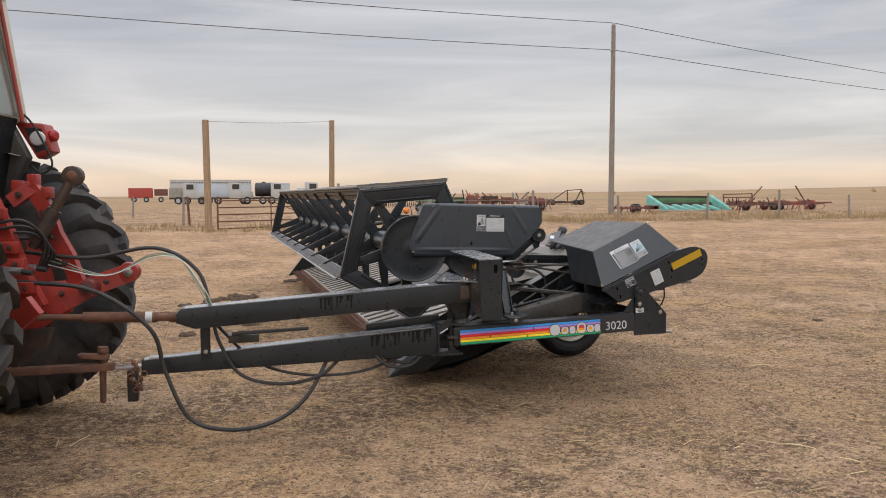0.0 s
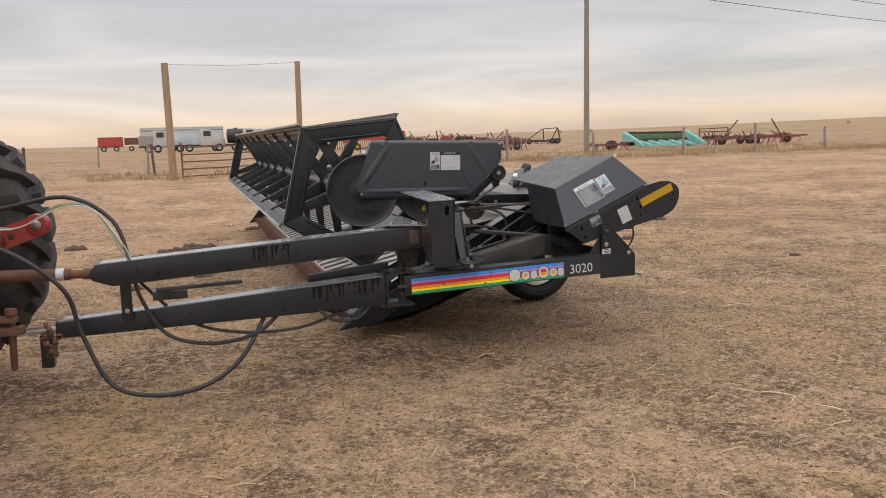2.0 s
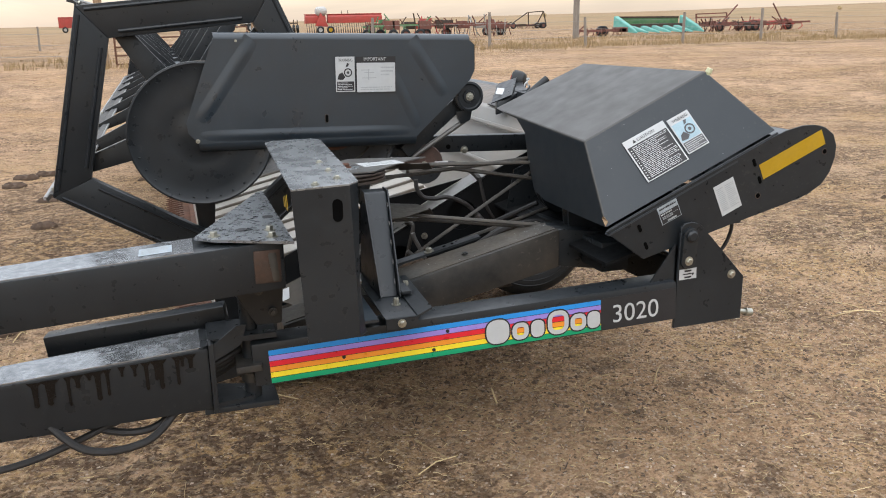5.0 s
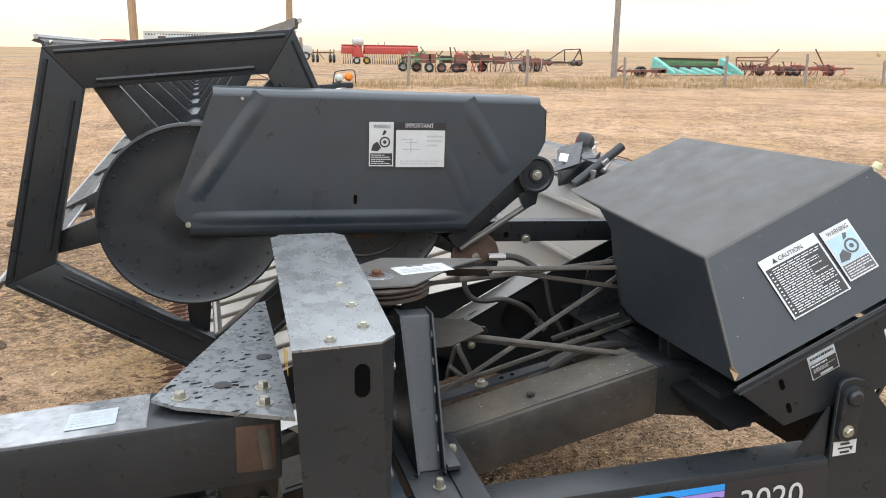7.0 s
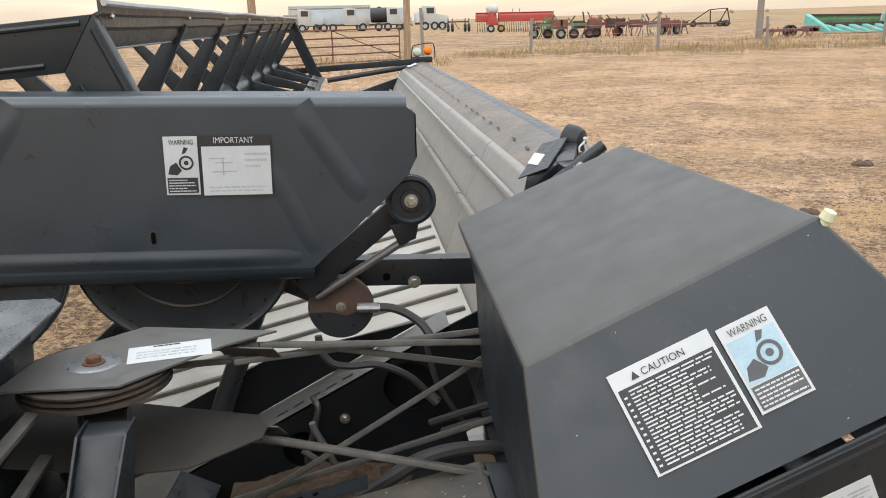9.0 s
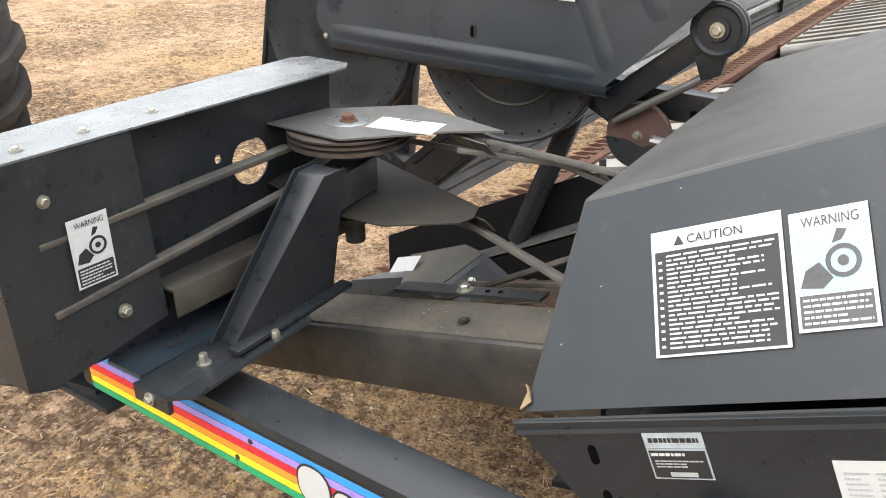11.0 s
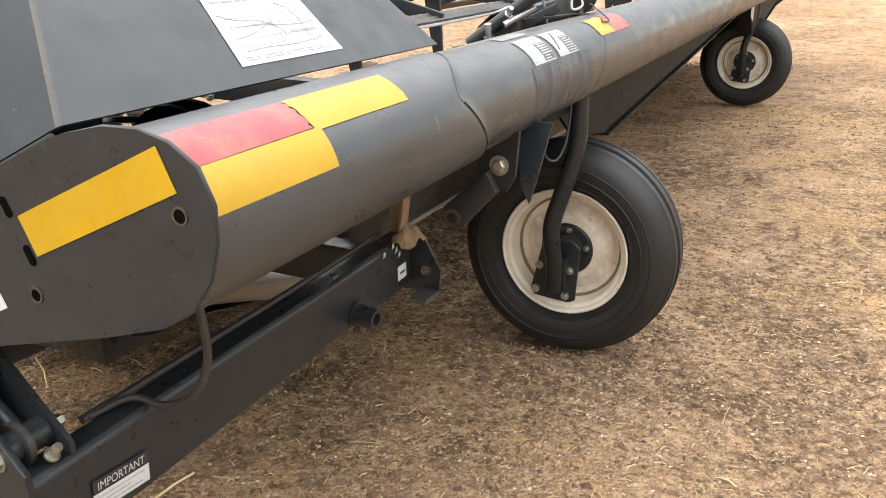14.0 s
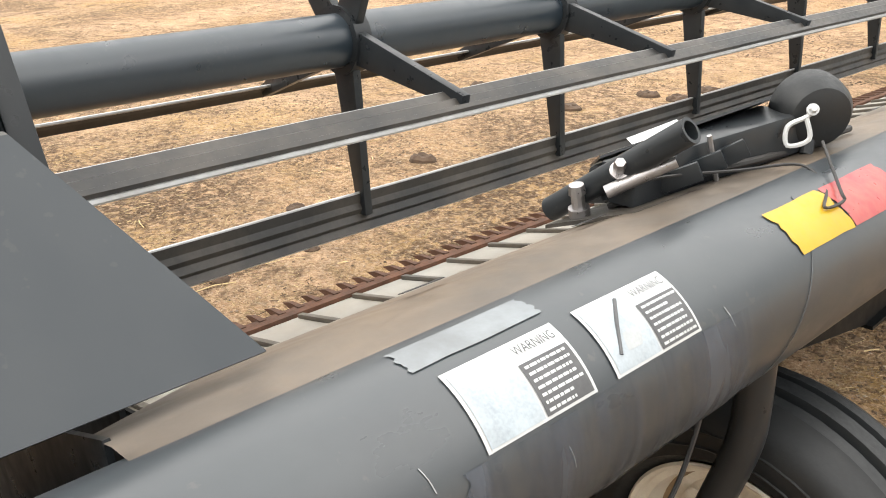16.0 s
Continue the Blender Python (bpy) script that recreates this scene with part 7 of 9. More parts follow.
RUSTY_RED = mat("grimy_red_paint", (0.16, 0.022, 0.018), 0.5, var=0.35, scale=8, dust=(0.05, 0.035, 0.03), dust_amt=0.8, dust_scale=8, bump=0.08)


# ---- the red tractor that the drawbar is hitched to ----
tractor = thing("tractor", (0, 0, 0), "red farm tractor with cleated rear tyres and a cream cab", "tractor")
TR = 0.90


def rear_tyre(yc, hand):
    w = 0.46
    prof = [(-w / 2 + 0.06, 0.420), (-w / 2 + 0.02, 0.483), (-w / 2, 0.609), (-w / 2 + 0.02, 0.735), (-w / 2 + 0.07, 0.809), (-0.10, 0.845), (0.10, 0.845), (w / 2 - 0.07, 0.809), (w / 2 - 0.02, 0.735), (w / 2, 0.609), (w / 2 - 0.02, 0.483), (w / 2 - 0.06, 0.420)]
    t = part("rear_tyre", lathe((0, yc, TR), (0, 1, 0), prof, 72, closed=True), TRACTOR_TYRE, tractor, "large cleated black tractor tyre")
    n = 22
    for i in range(n):
        for side in (-1, 1):
            a0 = 360 / n * (i + (0.5 if side > 0 else 0))
            pts = []
            for s, da, r0, r1, hw in ((0.0, 0, 0.84, 0.905, 2.4), (0.12, -5, 0.83, 0.900, 2.3), (0.215, -10, 0.735, 0.85, 2.2), (0.236, -12, 0.65, 0.75, 1.8)):
                for e in (-hw, hw):
                    for r in (r0, r1):
                        a = radians(a0 + da * hand + e)
                        pts.append((r * math.sin(a), yc + side * s, TR + r * math.cos(a)))
            part("cleat", hull(pts), TRACTOR_TYRE, t)
    rim = part("rim", lathe((0, yc, TR), (0, 1, 0), [(-0.17, 0.425), (-0.16, 0.40), (-0.05, 0.35), (-0.02, 0.12), (0.02, 0.12), (0.05, 0.35), (0.16, 0.40), (0.17, 0.425)], 40), RED, tractor)
    return t


rear_tyre(1.02, 1)
rear_tyre(-1.02, -1)
part("axle_housing", lathe((0, -0.85, TR), (0, 1, 0), [(0, 0.09), (0.35, 0.11), (0.6, 0.2), (1.1, 0.2), (1.35, 0.11), (1.7, 0.09)], 24), GREASE, tractor)
part("transmission_case", hull([(-1.2, -0.25, 0.55), (0.32, -0.25, 0.55), (-1.2, 0.25, 0.55), (0.32, 0.25, 0.55), (-1.2, -0.25, 1.25), (0.30, -0.25, 1.25), (-1.2, 0.25, 1.25), (0.30, 0.25, 1.25)], 0.03), GREASE, tractor)
part("hitch_housing", hull([(0.10, -0.28, 0.85), (0.38, -0.20, 0.88), (0.10, 0.20, 0.85), (0.38, 0.16, 0.88), (0.10, -0.28, 1.42), (0.30, -0.2, 1.40), (0.10, 0.20, 1.42), (0.30, 0.16, 1.40)], 0.02), RUSTY_RED, tractor, "grimy red hitch casting")


def casting(name, pts, w, t, material, parent, label=""):
    """A thick bent arm of one depth."""
    bm = bmesh.new()
    for p_, q_ in zip(pts, pts[1:]):
        p_, q_ = Vector(p_), Vector(q_)
        d = (q_ - p_).normalized()
        n_ = Vector((0, 1, 0)).cross(d).normalized()
        hull([c + n_ * w * k / 2 + Vector((0, e, 0)) + d * x for c, x in ((p_, -w * 0.2), (q_, w * 0.2)) for k in (-1, 1) for e in (-t / 2, t / 2)], 0, bm)
    return part(name, bm, material, parent, label)


quad = casting("lift_arm", [(0.42, 0.23, 1.50), (0.52, 0.25, 1.575), (0.59, 0.262, 1.462), (0.645, 0.272, 1.284), (0.71, 0.285, 1.149), (0.769, 0.294, 0.97)], 0.085, 0.07, RED, tractor, "red curved lift arm, grease-stained")
for x, z in ((0.46, 1.53), (0.60, 1.42), (0.65, 1.27), (0.72, 1.11)):
    part("bolt", bolt((x, 0.19, z), (0, -1, 0), 0.018, 0.02), GREASE, quad)
for x, z in ((0.435, 1.60), (0.53, 1.64), (0.61, 1.56)):
    part("lug", box((x - 0.03, 0.22, z - 0.05), (x + 0.03, 0.30, z + 0.02), 0.008), RED, quad)
near_arm = casting("lift_arm", [(0.36, 0.0, 1.52), (0.44, 0.03, 1.30), (0.52, 0.046, 1.04), (0.60, 0.061, 0.87)], 0.10, 0.09, RED, tractor, "red lift arm with cast lugs")
for x, z in ((0.40, 1.42), (0.47, 1.22), (0.50, 1.12), (0.55, 0.98)):
    part("lug", box((x - 0.06, -0.04, z - 0.035), (x + 0.07, 0.02, z + 0.035), 0.01), RED, near_arm)
    part("bolt", bolt((x + 0.02, -0.045, z), (0, -1, 0), 0.014, 0.018), GREASE, near_arm)
link = casting("lower_link", [(0.45, 0.18, 0.69), (0.68, 0.226, 0.855), (0.88, 0.264, 0.965), (1.06, 0.30, 1.03)], 0.12, 0.07, RED, tractor, "red lower link arm with ball end")
part("link_web", hull([(0.42, 0.16, 0.66), (0.74, 0.22, 0.80), (0.72, 0.23, 1.0), (0.50, 0.18, 0.98), (0.42, 0.22, 0.66), (0.74, 0.28, 0.80), (0.72, 0.29, 1.0), (0.50, 0.24, 0.98)], 0.012), RED, link)
part("link_ball", lathe((1.085, 0.25, 1.042), (0, 1, 0), [(0, 0.03), (0.004, 0.060), (0.03, 0.066), (0.086, 0.060), (0.09, 0.03)], 20), RED, link)
part("ball", lathe((1.085, 0.24, 1.042), (0, 1, 0), [(0, 0.018), (0.005, 0.030), (0.105, 0.030), (0.11, 0.018)], 16), STEEL, link)
part("link_ball", lathe((0.867, 0.13, 0.955), (0, 1, 0), [(0, 0.03), (0.004, 0.052), (0.12, 0.058), (0.124, 0.03)], 18), RUSTY_RED, link)
part("ball", lathe((0.867, 0.12, 0.955), (0, 1, 0), [(0, 0.016), (0.005, 0.030), (0.10, 0.030)], 14), GREASE, link)
for x, z in ((0.60, 0.80), (0.70, 0.92), (0.97, 0.99)):
    part("bolt", bolt((x, 0.185, z), (0, -1, 0), 0.016, 0.016), GREASE, link)
casting("lower_link", [(0.40, -0.30, 0.66), (0.62, -0.42, 0.80), (0.80, -0.52, 0.93)], 0.11, 0.07, RED, tractor)
for y in (-0.08, 0.06, 0.16):
    part("valve_block", box((0.36, y - 0.05, 1.02 + y), (0.50, y + 0.04, 1.14 + y), 0.01), GREASE, tractor)
part("sway_chain", hose([(0.30, 0.30, 0.52), (0.48, 0.34, 0.62), (0.62, 0.33, 0.78)], 0.016, 6, 4), RUST, tractor)
part("stabiliser", hull([(0.42, 0.10, 0.46), (0.62, 0.12, 0.60), (0.66, 0.12, 0.72), (0.40, 0.10, 0.70), (0.42, 0.16, 0.46), (0.62, 0.18, 0.60), (0.66, 0.18, 0.72), (0.40, 0.16, 0.70)], 0.01), GREASE, tractor)
for k_ in range(4):
    part("hydraulic_line", hose([(0.42, -0.1 + 0.06 * k_, 1.36 - 0.03 * k_), (0.58, -0.06 + 0.06 * k_, 1.38 - 0.04 * k_), (0.66, 0.05 + 0.05 * k_, 1.26 - 0.03 * k_), (0.60, 0.1 + 0.05 * k_, 1.08)], 0.010, 6, 5), HOSE, tractor)
clink = part("centre_link", rod((0.56, 0.124, 1.21), (0.775, 0.162, 1.60), 0.030, 12), GREASE, tractor, "rusty centre link with a ball eye")
part("link_eye", lathe((0.79, 0.155, 1.645), (0, 1, 0), [(0, 0.035), (0.006, 0.062), (0.064, 0.062), (0.07, 0.035)], 20), GREASE, clink)
part("ball", lathe((0.79, 0.145, 1.645), (0, 1, 0), [(0, 0.02), (0.01, 0.034), (0.08, 0.034), (0.09, 0.02)], 16), RUST, clink)
part("link_sleeve", rod((0.575, 0.127, 1.24), (0.69, 0.147, 1.44), 0.046, 12), GREASE, clink)
part("tractor_drawbar", bar((0.05, 0.02, 0.455), (1.03, 0.10, 0.478), 0.075, 0.045, bevel=0.006), RUST, tractor, "rusty tractor drawbar")
part("drawbar_clevis", hull([(0.82, 0.06, 0.56), (0.99, 0.06, 0.55), (0.82, 0.14, 0.56), (0.99, 0.14, 0.55), (0.84, 0.06, 0.535), (0.99, 0.06, 0.52), (0.84, 0.14, 0.535), (0.99, 0.14, 0.52)], 0.006), RUST, tractor)
part("hitch_pin", lathe((0.965, 0.10, 0.60), (-0.02, 0, -1), [(0, 0.03), (0.03, 0.034), (0.05, 0.022), (0.34, 0.018), (0.35, 0.010)], 14), RUST, tractor)
part("drawbar_hanger", box((0.05, -0.16, 0.40), (0.25, 0.16, 0.56), 0.015), GREASE, tractor)
for y in (-0.12, 0.10):
    part("hose_coupler", rod((0.42, y, 1.10), (0.60, y - 0.02, 1.09), 0.022, 10), STEEL, tractor)
    part("hose_tail", rod((0.58, y - 0.02, 1.09), (0.66, y - 0.03, 1.08), 0.016, 10), HOSE, tractor)
# cab, fenders and lamps
for y in (-0.78, 0.78):
    bm = skin(lambda yy: [(0.70 * math.cos(radians(a)) * 1.32, TR + 0.70 * math.sin(radians(a)) * 1.34) for a in range(72, 164, 8)], [y - 0.16, y + 0.10], 0.012)
    fen = part("fender", bm, CAB, tractor, "dark dusty rear fender")
part("fender_liner", hull([(0.12, 0.70, 2.07), (0.21, 0.70, 2.03), (0.33, 0.70, 1.784), (0.168, 0.70, 1.47), (-0.3, 0.70, 1.45), (-0.3, 0.70, 2.1), (0.12, 0.80, 2.07), (0.21, 0.80, 2.03), (0.33, 0.80, 1.784), (0.168, 0.80, 1.47), (-0.3, 0.80, 1.45), (-0.3, 0.80, 2.1)], 0.02), BLACK_DUSTY, tractor)
lampbox = part("lamp_housing", hull([(0.19, 0.82, 2.034), (0.385, 0.84, 2.02), (0.435, 0.85, 1.83), (0.334, 0.84, 1.774), (0.19, 1.02, 2.034), (0.385, 1.02, 2.02), (0.435, 1.02, 1.83), (0.334, 1.02, 1.774)], 0.02), RED, tractor, "red lamp housing with a round lamp")
part("lamp_bezel", hull([(0.26, 0.826, 1.99), (0.37, 0.834, 1.985), (0.405, 0.842, 1.85), (0.33, 0.836, 1.82), (0.26, 0.836, 1.99), (0.37, 0.846, 1.985), (0.405, 0.852, 1.85), (0.33, 0.846, 1.82)]), INK, lampbox)
part("round_lamp", lathe((0.345, 0.832, 1.915), (0.25, -1, 0.05), [(-0.02, 0.045), (0.008, 0.052), (0.016, 0.044), (0.02, 0)], 20), GALV, lampbox)
part("tail_lens", lathe((0.42, 0.90, 1.94), (1, -0.6, 0), [(-0.01, 0.04), (0.02, 0.04), (0.035, 0.025), (0.037, 0)], 18), LENS_RED, lampbox)
cab = part("cab_frame", hull([(0.25, -0.80, 2.02), (0.31, -0.80, 2.02), (0.11, -0.80, 2.87), (0.17, -0.80, 2.87), (0.25, -0.70, 2.02), (0.31, -0.70, 2.02), (0.11, -0.70, 2.87), (0.17, -0.70, 2.87)], 0.01), CAB, tractor, "cream-painted cab pillars and roof")
for y, x0, x1, w in ((0.72, 0.04, -0.07, 0.25), (-0.80, -1.2, -1.1, 0.07), (0.72, -1.2, -1.1, 0.07)):
    part("pillar", hull([(x0, y, 2.02), (x0 + w, y, 2.02), (x1, y, 2.87), (x1 + w - 0.01, y, 2.87), (x0, y + 0.1, 2.02), (x0 + w, y + 0.1, 2.02), (x1, y + 0.1, 2.87), (x1 + w - 0.01, y + 0.1, 2.87)], 0.01), CAB, cab)
part("roof", box((-1.25, -0.88, 2.85), (0.22, 0.88, 3.05), 0.05), CAB, cab)
part("rear_window", hull([(0.27, -0.70, 2.05), (0.16, -0.70, 2.70), (0.27, 0.72, 2.05), (0.16, 0.72, 2.70), (0.275, -0.70, 2.05), (0.165, -0.70, 2.70), (0.275, 0.72, 2.05), (0.165, 0.72, 2.70)]), GLASS, cab)
part("cab_back_panel", hull([(0.14, -0.70, 1.40), (0.26, -0.70, 2.04), (0.14, 0.72, 1.40), (0.26, 0.72, 2.04), (0.08, -0.70, 1.40), (0.18, -0.70, 2.04), (0.08, 0.72, 1.40), (0.18, 0.72, 2.04)]), MATT_BLACK, cab, "dark panel below the window")
part("trim_strip", rod((0.30, 0.70, 2.02), (0.173, 0.70, 2.86), 0.014, 8), RED, cab)
part("wiring_loop", hose([(0.12, 0.76, 2.10), (0.25, 0.77, 2.09), (0.34, 0.78, 2.0), (0.44, 0.80, 1.78), (0.43, 0.80, 1.71), (0.37, 0.80, 1.68), (0.31, 0.80, 1.73)], 0.008, 6, 6), HOSE, tractor)
tractor.matrix_basis = pose(-4.235, 0.2, 0, 0, 0, -10.4)


# ---- the ground: one sheet to the horizon ----
def height(x, y):
    d = math.hypot(x, y)
    q = min(1.0, max(0.0, (d - 9) / 15))
    z = 0.35 * q * q * (3 - 2 * q) * min(1.0, max(0.0, 0.5 + y / 10))
    if d > 60:
        z += 0.0022 * min(d - 60, 300) * max(0.0, min(1.0, (x / d + 0.10)))
    if d > 350:
        hill = math.exp(-((math.atan2(x, y) - 0.95) / 0.5) ** 2)
        z += 11 * hill * min(1.0, (d - 350) / 700) + 2.0 * noise.noise(Vector((x * 0.002, y * 0.002, 3)))
    if d < 60:
        f = max(0.0, 1 - d / 60)
        z += f * (0.012 * noise.noise(Vector((x * 0.9, y * 0.9, 0))) + 0.010 * noise.noise(Vector((x * 3.1, y * 3.1, 5))) + 0.008 * noise.noise(Vector((x * 6.5, y * 6.5, 9))) + 0.006 * noise.noise(Vector((x * 15, y * 15, 4))))
        z -= 0.004
    return z


def ground_sheet():
    bm = bmesh.new()
    n = 170
    ax = [math.sinh(i / n * 7.6) / math.sinh(7.6) * 2600 for i in range(-n, n + 1)]
    near = [i * 0.055 for i in range(-120, 121)]
    ax = sorted(near + [a for a in ax if abs(a) > 6.65])
    grid = [[bm.verts.new((x - 0.5, y + 1.0, height(x - 0.5, y + 1.0))) for x in ax] for y in ax]
    for r, s in zip(grid, grid[1:]):
        for i in range(len(ax) - 1):
            bm.faces.new((r[i], r[i + 1], s[i + 1], s[i]))
    me = bpy.data.meshes.new("ground")
    for f in bm.faces:
        f.smooth = True
    bm.to_mesh(me)
    bm.free()
    return me


def ground_material():
    m = bpy.data.materials.new("dry_trampled_soil")
    m.use_nodes = True
    nt = m.node_tree
    n, k = nt.nodes.new, nt.links.new
    bs = nt.nodes["Principled BSDF"]
    co = n("ShaderNodeTexCoord")

    def noi(s, d=6, r=0.6, x=None):
        t = n("ShaderNodeTexNoise")
        k((x or co).outputs["Object" if not x else 0], t.inputs["Vector"])
        t.inputs["Scale"].default_value, t.inputs["Detail"].default_value, t.inputs["Roughness"].default_value = s, d, r
        return t.outputs[0]

    def mix(f, a, b, kind="MIX"):
        x = n("ShaderNodeMix")
        x.data_type, x.blend_type = "RGBA", kind
        for s, v in (("Factor", f), ("A", a), ("B", b)):
            if hasattr(v, "links"):
                k(v, x.inputs[s])
            else:
                x.inputs[s].default_value = (*v, 1) if isinstance(v, tuple) else v
        return x.outputs["Result"]

    def ramp(v, p, c):
        r = n("ShaderNodeValToRGB")
        k(v, r.inputs[0])
        while len(r.color_ramp.elements) < len(p):
            r.color_ramp.elements.new(0.5)
        for e, a, b in zip(r.color_ramp.elements, p, c):
            e.position, e.color = a, (*b, 1)
        return r.outputs[0]

    g = lambda v: (v, v, v)

    def cells(scale, p, c):
        """Grains of stone and crumb, each with a colour of its own."""
        w, d = n("ShaderNodeTexNoise"), n("ShaderNodeVectorMath")
        k(co.outputs["Object"], w.inputs["Vector"])
        w.inputs["Scale"].default_value, w.inputs["Detail"].default_value = scale * 0.8, 3
        d.operation = "MULTIPLY_ADD"
        k(w.outputs["Color"], d.inputs[0])
        d.inputs[1].default_value = (0.7 / scale,) * 3
        k(co.outputs["Object"], d.inputs[2])
        v, sp = n("ShaderNodeTexVoronoi"), n("ShaderNodeSeparateColor")
        k(d.outputs[0], v.inputs["Vector"])
        v.inputs["Scale"].default_value = scale
        k(v.outputs["Color"], sp.inputs[0])
        return ramp(sp.outputs[0], p, c), v.outputs["Distance"]

    grit, d1 = cells(80, (0.0, 0.3, 0.62, 0.84, 1.0), ((0.085, 0.055, 0.034), (0.22, 0.148, 0.090), (0.40, 0.275, 0.170), (0.56, 0.42, 0.29), (0.74, 0.62, 0.48)))
    fine, d2 = cells(230, (0.0, 0.4, 0.75, 1.0), ((0.12, 0.078, 0.047), (0.29, 0.198, 0.120), (0.48, 0.34, 0.215), (0.70, 0.56, 0.40)))
    # packed soil, from tan to pinkish, with soft mottling and its own grain
    soil = ramp(noi(0.35, 6, 0.55), (0.42, 0.58), ((0.43, 0.258, 0.138), (0.57, 0.370, 0.234)))
    soil = mix(1.0, soil, ramp(noi(6.0, 8, 0.64), (0.37, 0.45, 0.54, 0.63), (g(0.34), g(0.84), g(1.08), g(1.45))), "MULTIPLY")
    near = mix(0.52, soil, mix(0.45, grit, fine))
    place = n("ShaderNodeSeparateXYZ")
    k(co.outputs["Object"], place.inputs[0])

    def span(v, a, b):
        r = n("ShaderNodeMapRange")
        r.interpolation_type = "SMOOTHSTEP"
        k(v, r.inputs["Value"])
        r.inputs["From Min"].default_value, r.inputs["From Max"].default_value = a, b
        return r.outputs[0]

    def calc(op, a, b):
        r = n("ShaderNodeMath")
        r.operation, r.use_clamp = op, True
        for i, v in enumerate((a, b)):
            if hasattr(v, "links"):
                k(v, r.inputs[i])
            else:
                r.inputs[i].default_value = v
        return r.outputs[0]

    # the open yard beyond the machine is barer and pinker than the trampled strip round it
    edge = n("ShaderNodeMath")
    edge.operation = "MULTIPLY_ADD"
    k(noi(0.16, 8, 0.65), edge.inputs[0])
    edge.inputs[1].default_value = 14.0
    k(place.outputs[1], edge.inputs[2])
    bare = calc("MULTIPLY", span(edge.outputs[0], 11, 17), calc("SUBTRACT", 1.0, span(edge.outputs[0], 30, 36)))
    hard = n("ShaderNodeVectorMath")
    hard.operation = "DISTANCE"
    k(co.outputs["Object"], hard.inputs[0])
    hard.inputs[1].default_value = (1.4, 0.4, 0)
    worn = calc("SUBTRACT", 1.0, span(hard.outputs["Value"], 0.9, 2.3))
    near = mix(calc("MULTIPLY", worn, 0.35), near, mix(0.5, (0.45, 0.30, 0.175), grit))
    bare = calc("MAXIMUM", bare, calc("MULTIPLY", worn, 0.7))
    keep = calc("SUBTRACT", 1.0, calc("MULTIPLY", bare, 0.42))
    near = mix(calc("MULTIPLY", bare, 0.42), near, mix(0.6, (0.60, 0.375, 0.232), soil))
    # straw trodden in, in matted patches
    straw = calc("MULTIPLY", ramp(noi(0.85, 7, 0.56), (0.49, 0.60), (g(0), g(0.80))), ramp(noi(27, 6, 0.66), (0.42, 0.56), (g(0.10), g(1.0))))
    near = mix(calc("MULTIPLY", straw, keep), near, mix(0.35, (0.55, 0.335, 0.118), fine))
    # trampled dung and damp litter, ragged at its edges
    litter = ramp(noi(0.62, 8, 0.60), (0.46, 0.57), (g(0), g(0.97)))
    torn = ramp(noi(14, 8, 0.62), (0.44, 0.52), (g(0.10), g(1.0)))
    near = mix(calc("MULTIPLY", calc("MULTIPLY", litter, torn), keep), near, mix(0.25, (0.085, 0.049, 0.028), grit))
    smear = calc("MULTIPLY", ramp(noi(2.6, 8, 0.62), (0.535, 0.60), (g(0), g(0.85))), torn)
    near = mix(calc("MULTIPLY", smear, keep), near, mix(0.2, (0.075, 0.043, 0.026), grit))
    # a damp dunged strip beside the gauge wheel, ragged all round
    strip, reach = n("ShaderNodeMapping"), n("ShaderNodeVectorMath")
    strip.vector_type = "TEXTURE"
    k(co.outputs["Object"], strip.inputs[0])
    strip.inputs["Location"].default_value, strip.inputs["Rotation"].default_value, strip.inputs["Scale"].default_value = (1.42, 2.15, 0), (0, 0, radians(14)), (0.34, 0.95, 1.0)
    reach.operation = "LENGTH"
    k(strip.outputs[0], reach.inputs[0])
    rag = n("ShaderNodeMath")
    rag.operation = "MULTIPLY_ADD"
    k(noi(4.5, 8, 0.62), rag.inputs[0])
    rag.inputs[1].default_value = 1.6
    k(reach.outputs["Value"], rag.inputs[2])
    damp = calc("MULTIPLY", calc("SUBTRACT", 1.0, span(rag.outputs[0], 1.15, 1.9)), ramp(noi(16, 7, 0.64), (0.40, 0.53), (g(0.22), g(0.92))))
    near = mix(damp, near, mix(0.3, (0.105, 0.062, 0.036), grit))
    # pale chaff and dark crumbs with crisp edges
    many = ramp(noi(1.3, 6, 0.55), (0.40, 0.60), (g(0.25), g(1.0)))
    chaff = calc("MULTIPLY", ramp(noi(33, 3, 0.5), (0.565, 0.59), (g(0), g(0.75))), calc("SUBTRACT", 1.0, calc("MULTIPLY", many, 0.6)))
    near = mix(chaff, near, mix(0.4, (0.66, 0.46, 0.27), fine))
    fleck = calc("MULTIPLY", ramp(noi(20, 4, 0.6), (0.555, 0.58), (g(0), g(0.85))), many)
    near = mix(calc("MULTIPLY", fleck, keep), near, mix(0.2, (0.085, 0.050, 0.030), grit))
    # crumbs a few centimetres across, thick here and thin there
    crumb = calc("MULTIPLY", ramp(noi(36, 5, 0.66), (0.555, 0.62), (g(0), g(0.80))), ramp(noi(1.6, 6, 0.55), (0.40, 0.58), (g(0.15), g(1.0))))
    near = mix(crumb, near, (0.105, 0.064, 0.038))
    sep = n("ShaderNodeSeparateXYZ")
    k(co.outputs["Object"], sep.inputs[0])
    far = n("ShaderNodeVectorMath")
    far.operation = "LENGTH"
    k(co.outputs["Object"], far.inputs[0])
    dist = n("ShaderNodeMapRange")
    k(far.outputs["Value"], dist.inputs["Value"])
